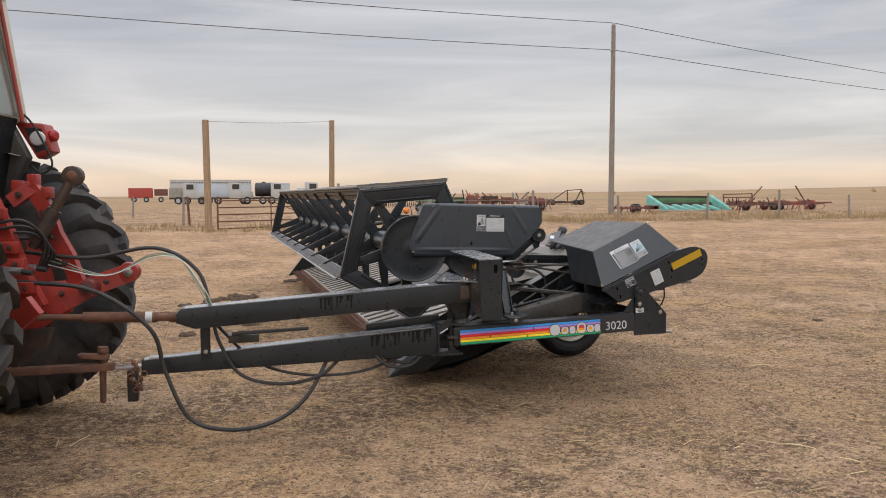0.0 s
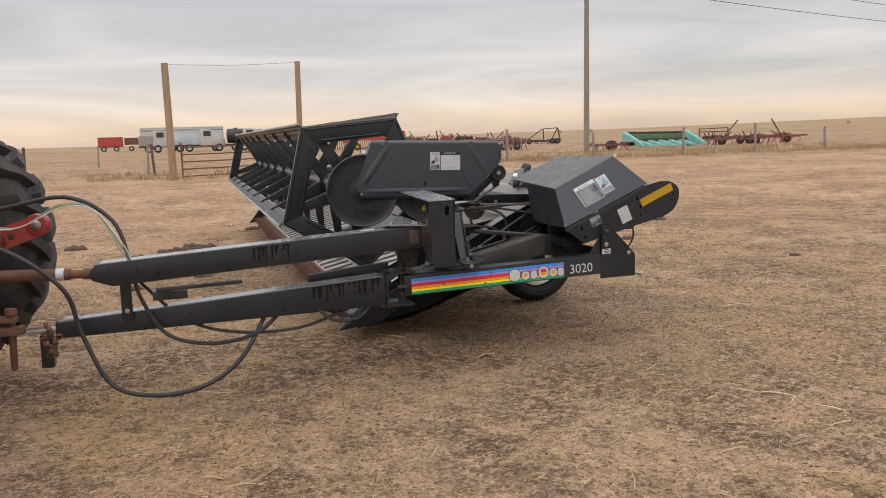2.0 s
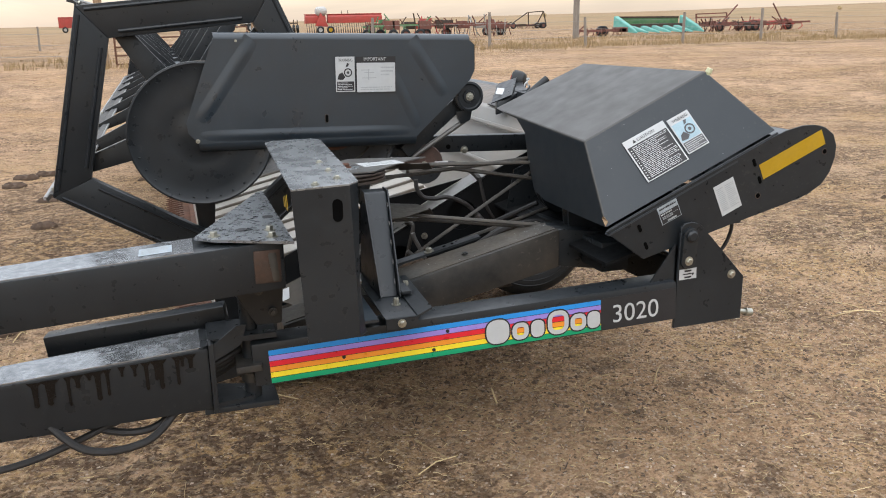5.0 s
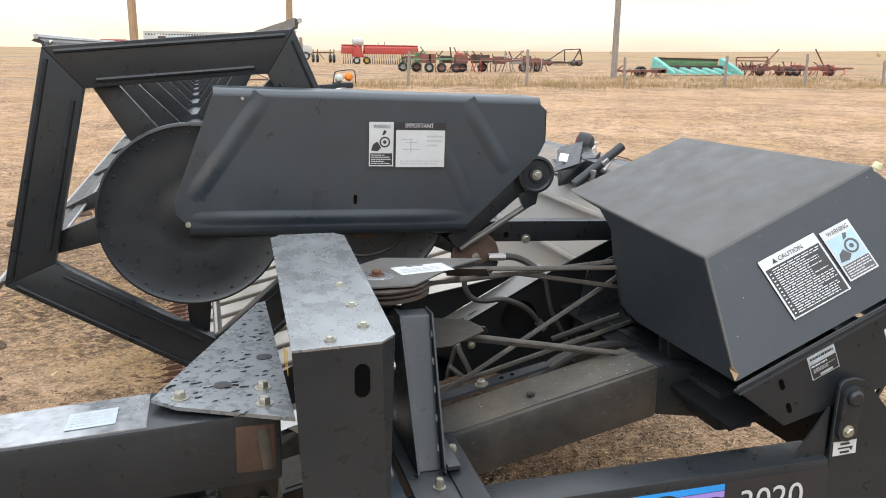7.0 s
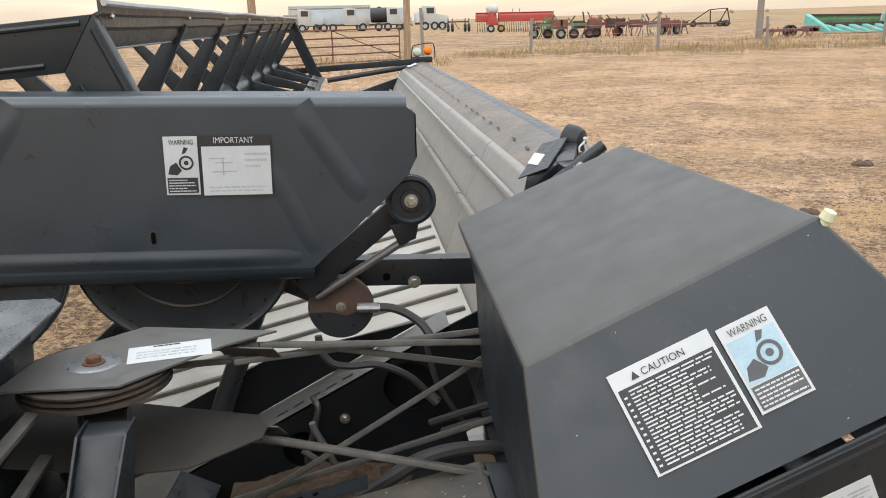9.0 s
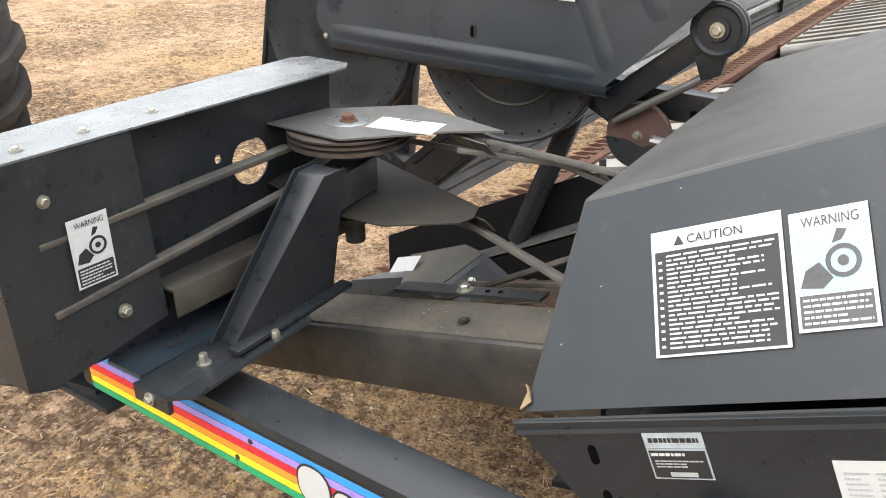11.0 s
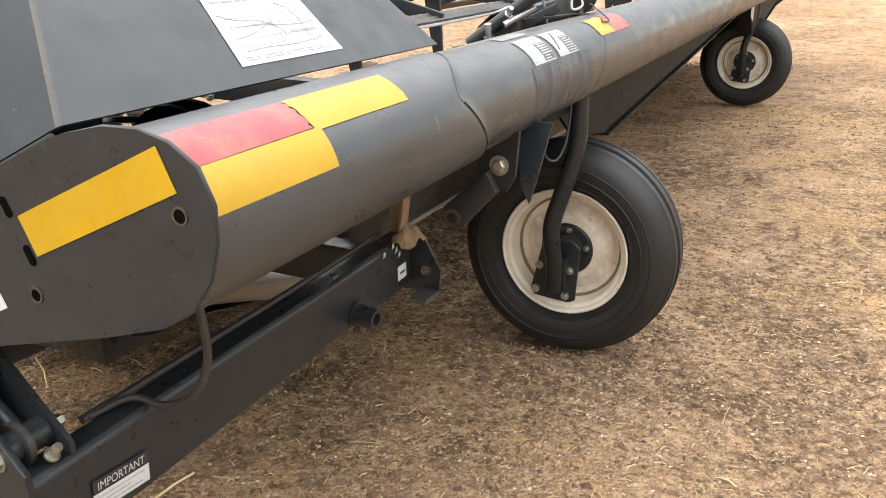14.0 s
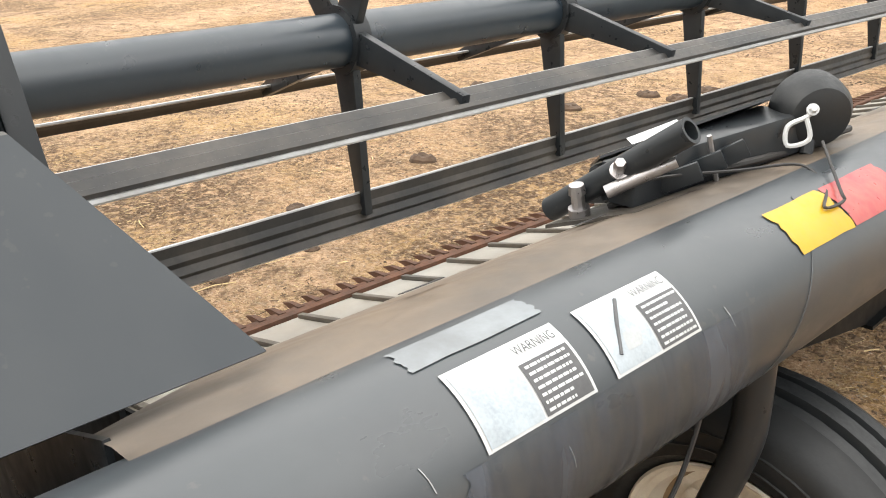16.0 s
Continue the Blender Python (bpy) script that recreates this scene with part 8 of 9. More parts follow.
    dist.inputs["From Min"].default_value, dist.inputs["From Max"].default_value = 60, 140
    field = ramp(noi(0.02, 6, 0.6), (0.35, 0.5, 0.65), ((0.22, 0.15, 0.085), (0.32, 0.22, 0.125), (0.235, 0.175, 0.10)))
    col = mix(dist.outputs[0], near, field)
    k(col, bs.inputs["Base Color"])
    bs.inputs["Roughness"].default_value = 0.95
    bs.inputs["Specular IOR Level"].default_value = 0.15
    b0, b1, b2 = n("ShaderNodeBump"), n("ShaderNodeBump"), n("ShaderNodeBump")
    k(noi(9, 8, 0.72), b0.inputs["Height"])
    b0.inputs["Strength"].default_value, b0.inputs["Distance"].default_value = 0.7, 0.05
    k(b0.outputs[0], b1.inputs["Normal"])
    k(noi(38, 5, 0.7), b1.inputs["Height"])
    b1.inputs["Strength"].default_value, b1.inputs["Distance"].default_value = 0.8, 0.025
    k(d1, b2.inputs["Height"])
    b2.invert = True
    b2.inputs["Strength"].default_value, b2.inputs["Distance"].default_value = 0.9, 0.010
    k(b1.outputs[0], b2.inputs["Normal"])
    k(b2.outputs[0], bs.inputs["Normal"])
    return m


SOIL = ground_material()
ground = tagged(new("ground", ground_sheet()), "dry trampled brown soil with straw and gravel", "ground", kind="structure")
ground.data.materials.append(SOIL)


# ---- posts, gate, fence and line ----
def gz(x, y):
    return height(x, y)


def round_post(name, x, y, h, r, lean, material, label, category, group):
    z = gz(x, y)
    bm = bmesh.new()
    rows = []
    for i in range(7):
        t = i / 6
        c = Vector((x + lean[0] * t, y + lean[1] * t, z - 0.3 + (h + 0.3) * t))
        rr = r * (1.06 - 0.14 * t) * (1 + 0.04 * noise.noise(Vector((x, y, t * 5))))
        rows.append([bm.verts.new(p) for p in ring(c, (0, 0, 1), rr, 12)])
    for a, b in zip(rows, rows[1:]):
        for i in range(12):
            bm.faces.new((a[i], a[(i + 1) % 12], b[(i + 1) % 12], b[i]))
    bm.faces.new(rows[0])
    bm.faces.new(rows[-1])
    return solid(name, bm, material, label, category, group, at=(x, y, z))


round_post("gate_post", -2.74, 23.8, 3.68, 0.115, (-0.05, 0), WOOD, "tall round weathered timber gate post", "post", "gate posts")
round_post("gate_post", 1.66, 26.2, 3.95, 0.105, (0.05, 0), WOOD, "tall round weathered timber gate post", "post", "gate posts")
solid("overhead_wire", hose([(-2.79, 23.8, 3.98), (-0.6, 25.0, 4.06), (1.70, 26.2, 4.26)], 0.008, 5, 4), WIRE[2], "thin wire strung between the gate posts", "wire")
gate = thing("farm_gate", (-0.5, 24.9, 0.35), "rusty tubular steel farm gate, closed", "gate")
ga, gb = Vector((-2.45, 23.98, 0)), Vector((1.42, 26.05, 0))
for i in range(5):
    z = 0.42 + i * 0.235
    part("rail", rod(ga + Vector((0, 0, z)), gb + Vector((0, 0, z + 0.02)), 0.022, 8), RUST, gate)
for t in (0.0, 0.47, 1.0):
    p = ga + (gb - ga) * t
    part("upright", rod(p + Vector((0, 0, 0.36)), p + Vector((0, 0, 1.50 if t == 0 else 1.38)), 0.028 if t == 0 else 0.02, 8), RUST, gate)
part("diagonal", rod(ga + (gb - ga) * 0.5 + Vector((0, 0, 1.30)), gb + Vector((0, 0, 0.5)), 0.014, 6), RUST, gate)
xs = [2.45, 6.28, 10.96, 15.1, 19.6, 23.5, 27.5, 31.6, 35.7, 40.0]
for i, x in enumerate(xs):
    round_post("fence_post", x, 29.5, 1.12 + 0.12 * ((i * 7) % 3) + (0.55 if i == 0 else 0), 0.06, (0.05 * ((i * 5) % 3 - 1), 0.02), WOOD_GREY, "short grey weathered fence post", "post", "fence posts")
for i, (x, y) in enumerate(((-3.75, 29.6), (-3.45, 28.2), (-7.2, 24.3), (-12.0, 24.9), (-17.0, 25.6), (-22.5, 26.2), (-6.9, 44.5))):
    round_post("fence_post", x, y, 1.15, 0.05, (-0.08 if i % 2 else 0.04, 0), RUST if i in (1, 2) else WOOD_GREY, "thin weathered fence post", "post", "fence posts")
for z in (0.35, 0.65, 0.95):
    solid("fence_wire", hose([(x, 29.5, gz(x, 29.5) + z + 0.02 * math.sin(x)) for x in xs], 0.006, 4, 2), WIRE[2], "thin rusty fence wire", "wire", "fence wires")
    solid("fence_wire", hose([(x, y, gz(x, y) + z) for x, y in ((-2.74, 23.8), (-7.2, 24.3), (-12.0, 24.9), (-17.0, 25.6), (-22.5, 26.2))], 0.006, 4, 2), WIRE[2], "thin rusty fence wire", "wire", "fence wires")

pole = thing("utility_pole", (19.9, 40.0, 0.3), "tall grey wooden utility pole with two wires", "utility pole")
part("pole", lathe((19.9, 40.0, 0.0), (0.006, 0, 1), [(0, 0.17), (4, 0.155), (8, 0.135), (11.3, 0.12)], 16), WOOD_GREY, pole)
part("insulator", lathe((19.97, 40.0, 11.28), (0, 0, 1), [(0, 0.02), (0.05, 0.06), (0.12, 0.06), (0.16, 0.03)], 10), GALV, pole)
part("insulator", lathe((19.84, 40.0, 9.80), (0, 0, 1), [(0, 0.02), (0.05, 0.05), (0.1, 0.05), (0.12, 0.03)], 10), GALV, pole)
part("bracket", bar((19.9, 40.0, 9.75), (19.7, 39.9, 9.85), 0.05, 0.05), GALV, pole)


def line_wire(a, b, sag):
    a, b = Vector(a), Vector(b)
    return hose([a + (b - a) * (i / 12) - Vector((0, 0, 4 * sag * (i / 12) * (1 - i / 12))) for i in range(13)], 0.022, 4, 2)


for z, dz in ((11.42, 1.0), (9.88, 0.9)):
    solid("power_line", line_wire((19.95, 40, z), (-62, 23.6, z + 0.6), dz), WIRE_DARK, "thin power line wire", "wire", "power lines")
    solid("power_line", line_wire((19.95, 40, z), (102, 56.4, z - 2.2 if z > 11 else z - 1.2), dz), WIRE_DARK, "thin power line wire", "wire", "power lines")


# ---- far machines and vehicles ----
def wheel_at(x, y, z, r, w, parent, axis=(0, 1, 0), rim=None):
    t = part("wheel", lathe((x, y, z), axis, [(-w / 2, r * 0.55), (-w / 2, r * 0.9), (-w * 0.4, r), (w * 0.4, r), (w / 2, r * 0.9), (w / 2, r * 0.55)], 18, closed=True), RUBBER, parent)
    part("rim", lathe((x, y, z), axis, [(-w * 0.3, r * 0.56), (-w * 0.1, r * 0.3), (w * 0.1, r * 0.3), (w * 0.3, r * 0.56)], 14), rim or GALV, t)
    return t


def trailer(name, x0, x1, y, z0, h, depth, m, label, ribs, axle_x):
    g = gz((x0 + x1) / 2, y)
    t = thing(name, ((x0 + x1) / 2, y, g), label, "trailer")
    b = part("body", box((x0, y, g + z0), (x1, y + depth, g + h), 0.05), m, t)
    n = ribs
    for i in range(n + 1):
        x = x0 + 0.05 + (x1 - x0 - 0.1) * i / n
        part("post", box((x - 0.035, y - 0.03, g + z0 + 0.05), (x + 0.035, y, g + h - 0.05)), m, b)
    part("top_rail", box((x0, y - 0.035, g + h - 0.18), (x1, y, g + h - 0.02)), m, b)
    for x in axle_x:
        wheel_at(x, y + 0.1, g + 0.5, 0.5, 0.3, t)
    return t, b, g


lt, lb, g = trailer("livestock_trailer", -9.8, 4.1, 150, 1.0, 4.0, 2.5, FAR_WHITE, "long pale livestock trailer with vent holes", 14, (-8.2, -7.0, 2.4))
for i in range(30):
    x = -9.5 + i * 0.455
    part("vent", plate_bm((x, 149.96, g + 3.35), (1, 0, 0), (0, 0, 1), [(0, 0, 0.22, 0.22)], 0.01), HOLE, lb)
trailer("grain_trailer", -18.0, -13.7, 165, 0.8, 2.7, 2.4, FAR_RED, "red grain trailer parked in the yard", 10, (-17.0, -14.8))
trailer("grain_trailer", -13.4, -11.0, 166, 1.2, 2.5, 2.4, FAR_RUST, "brown box trailer parked in the yard", 4, (-12.2,))


def truck(name, x0, x1, cab, y, label, body, hgt, slats=0):
    """A lorry: bonnet and cab at one end, a load body behind."""
    g = gz((x0 + x1) / 2, y)
    t = thing(name, ((x0 + x1) / 2, y, g), label, "truck")
    part("chassis", box((x0, y + 0.3, g + 0.7), (x1, y + 1.9, g + 0.95)), GREASE, t)
    cx, s = (x0, 1) if cab < 0 else (x1, -1)
    c = part("cab", hull([(cx + s * 1.6, y, g + 0.8), (cx + s * 1.75, y, g + 2.9), (cx + s * 3.3, y, g + 0.8), (cx + s * 3.3, y, g + 3.0), (cx + s * 1.6, y + 2.2, g + 0.8), (cx + s * 1.75, y + 2.2, g + 2.9), (cx + s * 3.3, y + 2.2, g + 0.8), (cx + s * 3.3, y + 2.2, g + 3.0)], 0.08), FAR_WHITE, t)
    part("bonnet", hull([(cx, y + 0.2, g + 0.8), (cx + s * 0.1, y + 0.2, g + 1.75), (cx + s * 1.7, y + 0.1, g + 0.8), (cx + s * 1.7, y + 0.1, g + 2.0), (cx, y + 2.0, g + 0.8), (cx + s * 0.1, y + 2.0, g + 1.75), (cx + s * 1.7, y + 2.1, g + 0.8), (cx + s * 1.7, y + 2.1, g + 2.0)], 0.06), FAR_WHITE, c)
    part("side_window", box((min(cx + s * 1.95, cx + s * 2.9), y - 0.02, g + 2.05), (max(cx + s * 1.95, cx + s * 2.9), y + 0.02, g + 2.75)), WINDOW_DARK, c)
    part("bumper", box((cx - 0.1, y + 0.1, g + 0.5), (cx + 0.1, y + 2.1, g + 0.8)), GALV, c)
    if body:
        b0, b1 = sorted((cx + s * 3.5, x1 if cab < 0 else x0))
        b = part("load_body", box((b0, y - 0.05, g + 1.0), (b1, y + 2.3, g + hgt), 0.04), body, t)
        for i in range(slats):
            z = g + 1.15 + i * (hgt - 1.3) / max(1, slats - 1)
            part("slat", box((b0, y - 0.09, z), (b1, y - 0.05, z + 0.08)), FAR_GREY, b)
    for x in (cx + s * 0.9, x1 - 1.2 if cab < 0 else x0 + 1.2, x1 - 2.4 if cab < 0 else x0 + 2.4):
        wheel_at(x, y + 0.1, g + 0.52, 0.52, 0.3, t, rim=FAR_WHITE)
    return t, g


truck("stake_truck", -8.4, -3.2, 1, 117, "white farm truck with a slatted box", FAR_GREY, 2.3, 5)
truck("semi_truck", -4.3, 2.9, 1, 115, "white bonneted semi truck parked in the yard", None, 0)
trailer("box_trailer", -5.2, 2.6, 119, 1.0, 2.9, 2.4, FAR_PALE, "pale blue-white box trailer", 5, (1.6,))
tk, g = truck("tank_truck", 2.8, 8.4, 1, 113, "truck with a black liquid tank", None, 0)
part("tank", lathe((3.0, 114.2, g + 2.0), (1, 0, 0), [(0, 0.4), (0.05, 0.85), (0.2, 0.95), (2.2, 0.95), (2.35, 0.85), (2.4, 0.4)], 28), TANK_BLACK, tk, "black plastic tank")
part("tank_lid", lathe((4.2, 114.2, g + 2.9), (0, 0, 1), [(0, 0.25), (0.12, 0.25), (0.18, 0.15)], 16), TANK_BLACK, tk)
for k in range(4):
    part("tank_band", lathe((3.3 + 0.55 * k, 114.2, g + 2.0), (1, 0, 0), [(0, 0.95), (0.02, 0.975), (0.06, 0.975), (0.08, 0.95)], 28, cap=False), TANK_BLACK, tk)
trailer("box_trailer", 5.8, 8.1, 118, 1.3, 2.95, 2.3, FAR_PALE, "small white box trailer with a dark roof edge", 3, (7.0,))
truck("semi_truck", 8.6, 12.9, 1, 110, "white bonneted truck parked in the yard", FAR_PALE, 2.2, 0)

dolly = thing("sprayer_frame", (11.09, 88, gz(11.09, 88)), "dark high-wheeled toolbar frame on twin tyres", "farm implement")
g = gz(11.09, 88)
part("toolbar", bar((10.1, 88, g + 1.0), (12.3, 88, g + 1.0), 0.12, 0.12), GREASE, dolly)
for x in (10.155, 10.595, 11.915, 12.3):
    part("leg", bar((x, 88, g + 0.4), (x, 88, g + 1.35), 0.08, 0.08, (0, 1, 0)), GREASE, dolly)
    wheel_at(x, 88, g + 0.42, 0.42, 0.22, dolly, (1, 0, 0))
part("brace", bar((10.76, 88, g + 1.0), (11.31, 88, g + 0.25), 0.06, 0.06), GREASE, dolly)

# the red seed drill with its white tank
drill = thing("seed_drill", (15.775, 80, gz(15.775, 80)), "long red seed drill with a white round tank", "farm implement")
g = gz(15.775, 80)
for x0, x1 in ((11.9, 13.81), (14.025, 19.275)):
    b = part("hopper", hull([(x0, 80, g + 0.95), (x1, 80, g + 0.95), (x0, 80, g + 1.55), (x1, 80, g + 1.55), (x0 + 0.05, 80.2, g + 1.75), (x1 - 0.05, 80.2, g + 1.75), (x0, 81, g + 0.95), (x1, 81, g + 0.95), (x0 + 0.05, 80.9, g + 1.75), (x1 - 0.05, 80.9, g + 1.75)], 0.03), FAR_RED, drill)
    part("hopper_lid", box((x0, 80.1, g + 1.74), (x1, 80.95, g + 1.80)), FAR_RED, b)
    for i in range(int((x1 - x0) / 0.22)):
        x = x0 + 0.1 + i * 0.22
        part("seed_tube", bar((x, 80.3, g + 0.95), (x + 0.03, 80.1, g + 0.25), 0.035, 0.035), GREASE, drill)
        part("opener_disc", lathe((x, 80, g + 0.2), (1, 0, 0), [(-0.015, 0.2), (0.015, 0.2)], 12), GREASE, drill)
part("tank", lathe((13.4, 80.2, g + 2.05), (1, 0.2, 0), [(-0.55, 0.0), (-0.52, 0.25), (-0.35, 0.42), (0.35, 0.42), (0.52, 0.25), (0.55, 0)], 20), FAR_WHITE, drill, "white plastic tank")
part("fan_frame", hull([(12.775, 79.6, g + 0.7), (14.025, 79.6, g + 0.6), (13.275, 79.6, g + 1.9), (12.775, 80.2, g + 0.7), (14.025, 80.2, g + 0.6), (13.275, 80.2, g + 1.9)], 0.04), FAR_RED, drill)
wheel_at(14.088, 79.3, g + 0.35, 0.35, 0.2, drill, rim=YELLOW)
wheel_at(13.15, 79.4, g + 0.35, 0.35, 0.2, drill)
for x in (15.4, 16.025):
    part("marker_post", rod((x, 80.4, g + 1.75), (x, 80.4, g + 2.1), 0.03, 6), GREASE, drill)


def toolframe(name, x0, x1, y, label, mats, seed, rows=3, high=0.9):
    """A folded tillage frame: bars along and across, shanks, small wheels, struts at odd angles."""
    rr = random.Random(seed)
    g = gz((x0 + x1) / 2, y)
    t = thing(name, ((x0 + x1) / 2, y, g), label, "farm implement", "old implements beyond the fence")
    for r_ in range(rows):
        yy = y + r_ * 0.8
        part("frame_bar", bar((x0, yy, g + high * rr.uniform(0.55, 0.75)), (x1, yy, g + high * rr.uniform(0.55, 0.75)), 0.12, 0.12), mats[r_ % len(mats)], t)
    n = int((x1 - x0) / 0.17)
    for i in range(n):
        x = x0 + (i + rr.random() * 0.6) * (x1 - x0) / n
        yy = y + rr.choice(range(rows)) * 0.8
        m = rr.choice(mats)
        h = high * rr.uniform(0.6, 0.95)
        part("shank", hose([(x, yy, g + h), (x + rr.uniform(-0.1, 0.1), yy - 0.15, g + h * 0.5), (x + rr.uniform(-0.2, 0.2), yy - 0.05, g + 0.03)], 0.03, 5, 3), m, t)
        if rr.random() < 0.30:
            part("strut", bar((x, yy, g + high * 0.6), (x + rr.uniform(-0.9, 0.9), yy + rr.uniform(-0.4, 0.6), g + high * rr.uniform(0.9, 1.25)), 0.06, 0.06), rr.choice(mats), t)
        if rr.random() < 0.25:
            wheel_at(x, yy - 0.2, g + 0.3, 0.3, 0.18, t, rim=rr.choice((FAR_GREY, FAR_RUST, FAR_RUST)))
        if rr.random() < 0.3:
            part("gang_box", box((x, yy - 0.1, g + high * 0.45), (x + rr.uniform(0.3, 0.9), yy + 0.3, g + high * rr.uniform(0.7, 0.95)), 0.02), rr.choice(mats), t)
    return t, g


toolframe("cultivator", 11.1, 14.4, 50, "green and rust folded cultivator", (FAR_GREEN, FAR_RUST, GREASE), 11, 4, 1.25)
toolframe("cultivator", 14.3, 17.3, 51, "rusty folded cultivator with red bars", (FAR_RUST, GREASE, FAR_RED), 12, 4, 1.25)
toolframe("cultivator", 17.2, 20.2, 50.5, "rusty folded cultivator with pale bars", (FAR_RUST, FAR_RUST, FAR_GREY), 13, 4, 1.2)
toolframe("disc_harrow", 20.2, 21.8, 53, "rusty disc harrow frame", (FAR_RUST, GREASE), 14, 3, 0.95)
toolframe("disc_harrow", 21.4, 23.8, 42, "low rusty harrow sections in grass", (FAR_RUST, FAR_RUST), 18, 2, 0.55)
af, g = toolframe("land_plane", 32.7, 36.6, 80, "dark land leveller with a raised strut frame", (GREASE, FAR_RUST), 15, 2, 0.5)
for a, b in (((32.7, 0.5), (34.52, 1.6)), ((34.52, 1.6), (36.21, 1.7)), ((34.52, 1.6), (34.65, 0.3)), ((36.21, 1.7), (35.56, 0.4)), ((36.21, 1.7), (36.6, 0.4))):
    part("strut", bar((a[0], 80, g + a[1]), (b[0], 80.2, g + b[1]), 0.09, 0.09, (0, 1, 0)), GREASE, af)
t1, g = toolframe("field_cultivator", 31.6, 35.34, 46.5, "red-brown wing cultivator parked in dry grass", (FAR_RUST, FAR_RUST, GREASE), 16, 4, 0.75)
t2, g2 = toolframe("field_cultivator", 35.12, 40.84, 46.8, "rusty red cultivator with raised drawbar struts", (FAR_RUST, FAR_RUST, FAR_RED), 17, 4, 0.75)
for x0, z0, x1, z1 in ((33.7, 0.6, 34.9, 1.7), (37.6, 1.75, 38.5, 0.6), (31.8, 1.15, 34.1, 1.2), (31.8, 0.95, 34.1, 0.95), (31.8, 0.5, 31.8, 1.15), (34.1, 0.5, 34.1, 1.2)):
    part("strut", bar((x0, 46.6, g + z0), (x1, 46.7, g + z1), 0.07, 0.07, (0, 1, 0)), FAR_RUST, t2 if x0 > 35 else t1)

# the teal corn header
corn = thing("corn_header", (28.8, 46, gz(28.8, 46)), "faded teal corn header with row snouts", "farm implement")
g = gz(28.8, 46)
part("back_frame", box((26.52, 47.6, g + 0.55), (31.08, 47.8, g + 1.02), 0.03), FAR_GREEN, corn)
part("top_bar", bar((26.52, 47.6, g + 1.05), (31.08, 47.6, g + 1.0), 0.1, 0.1), GREASE, corn)
part("auger_trough", box((26.52, 47, g + 0.3), (31.08, 47.6, g + 0.62), 0.03), GREASE, corn)
for i in range(7):
    x = 26.4 + i * 0.80
    w = 0.30 if i not in (0, 6) else 0.24
    h = 0.62 if i not in (0, 6) else 1.12
    part("snout", hull([(x - w, 47.3, g + 0.25), (x + w, 47.3, g + 0.25), (x - w * 0.7, 47.4, g + h), (x + w * 0.7, 47.4, g + h), (x + 0.62, 45.7, g + 0.12), (x + 0.58, 45.7, g + 0.05), (x + 0.35, 46.4, g + h * 0.45), (x + 0.60, 46.4, g + h * 0.46)], 0.03), TEAL, corn, "faded teal plastic snout")
# round bales far out on the hill
for i, (x, y) in enumerate(((248, 245), (300, 330), (180, 395), (95, 420), (230, 460), (40, 380), (330, 250))):
    z = gz(x, y)
    solid("round_bale", lathe((x, y, z + 0.85), (0.8, 0.5, 0), [(-0.75, 0.5), (-0.7, 0.85), (0.7, 0.85), (0.75, 0.5)], 18), STRAW, "round straw bale on the far field", "bale", "round bales", at=(x, y, z))


# ---- what lies loose on the ground ----
def fast(name, verts, faces, material, label, category):
    me = bpy.data.meshes.new(name)
    me.from_pydata(verts, [], faces)
    me.materials.append(material)
    return tagged(new(name, me), label, category, kind="stuff")


def scatter_stones(name, n, spread, size, material, label, seed, flat=0.55):
    rr = random.Random(seed)
    vs, fs = [], []
    for _ in range(n):
        x, y = spread(rr)
        s = size(rr)
        z = height(x, y)
        a = rr.uniform(0, 6.28)
        ca, sa = math.cos(a), math.sin(a)
        w, d, h = s, s * rr.uniform(0.55, 1.0), s * flat * rr.uniform(0.6, 1.2)
        k = len(vs)
        for px, py, pz in ((1, 0, 0.1), (0.25, 1, 0.2), (-1, 0.2, 0), (-0.2, -1, 0.15), (0.15, 0.1, 1), (0, 0, -0.6)):
            px, py = px * w * rr.uniform(0.75, 1.1), py * d * rr.uniform(0.75, 1.1)
            vs.append((x + px * ca - py * sa, y + px * sa + py * ca, z + pz * h))
        fs += [(k, k + 1, k + 4), (k + 1, k + 2, k + 4), (k + 2, k + 3, k + 4), (k + 3, k, k + 4), (k + 1, k, k + 5), (k + 2, k + 1, k + 5), (k + 3, k + 2, k + 5), (k, k + 3, k + 5)]
    return fast(name, vs, fs, material, label, "gravel")


def scatter_straw(name, n, spread, length, width, material, label, seed):
    rr = random.Random(seed)
    vs, fs = [], []
    for _ in range(n):
        x, y = spread(rr)
        z = height(x, y) + rr.uniform(0.001, 0.006)
        a, L, w = rr.uniform(0, 6.28), length(rr), width * rr.uniform(0.6, 1.3)
        dx, dy = math.cos(a), math.sin(a)
        bend = rr.uniform(-0.25, 0.25)
        k = len(vs)
        for t, lift in ((-0.5, 0), (0.0, 0.004 + L * 0.03), (0.5, L * rr.uniform(0, 0.10))):
            ox = bend * L * (0.25 - t * t)
            cx, cy = x + dx * t * L - dy * ox, y + dy * t * L + dx * ox
            vs += [(cx - dy * w, cy + dx * w, z + lift), (cx + dy * w, cy - dx * w, z + lift), (cx, cy, z + lift + w)]
        for q in (0, 3):
            fs += [(k + q, k + q + 3, k + q + 5, k + q + 2), (k + q + 2, k + q + 5, k + q + 4, k + q + 1), (k + q + 1, k + q + 4, k + q + 3, k + q)]
    return fast(name, vs, fs, material, label, "straw")


def near(rr):
    # thickest beside the header's back end
    return (rr.gauss(0.9, 1.3), rr.gauss(0.9, 1.7))


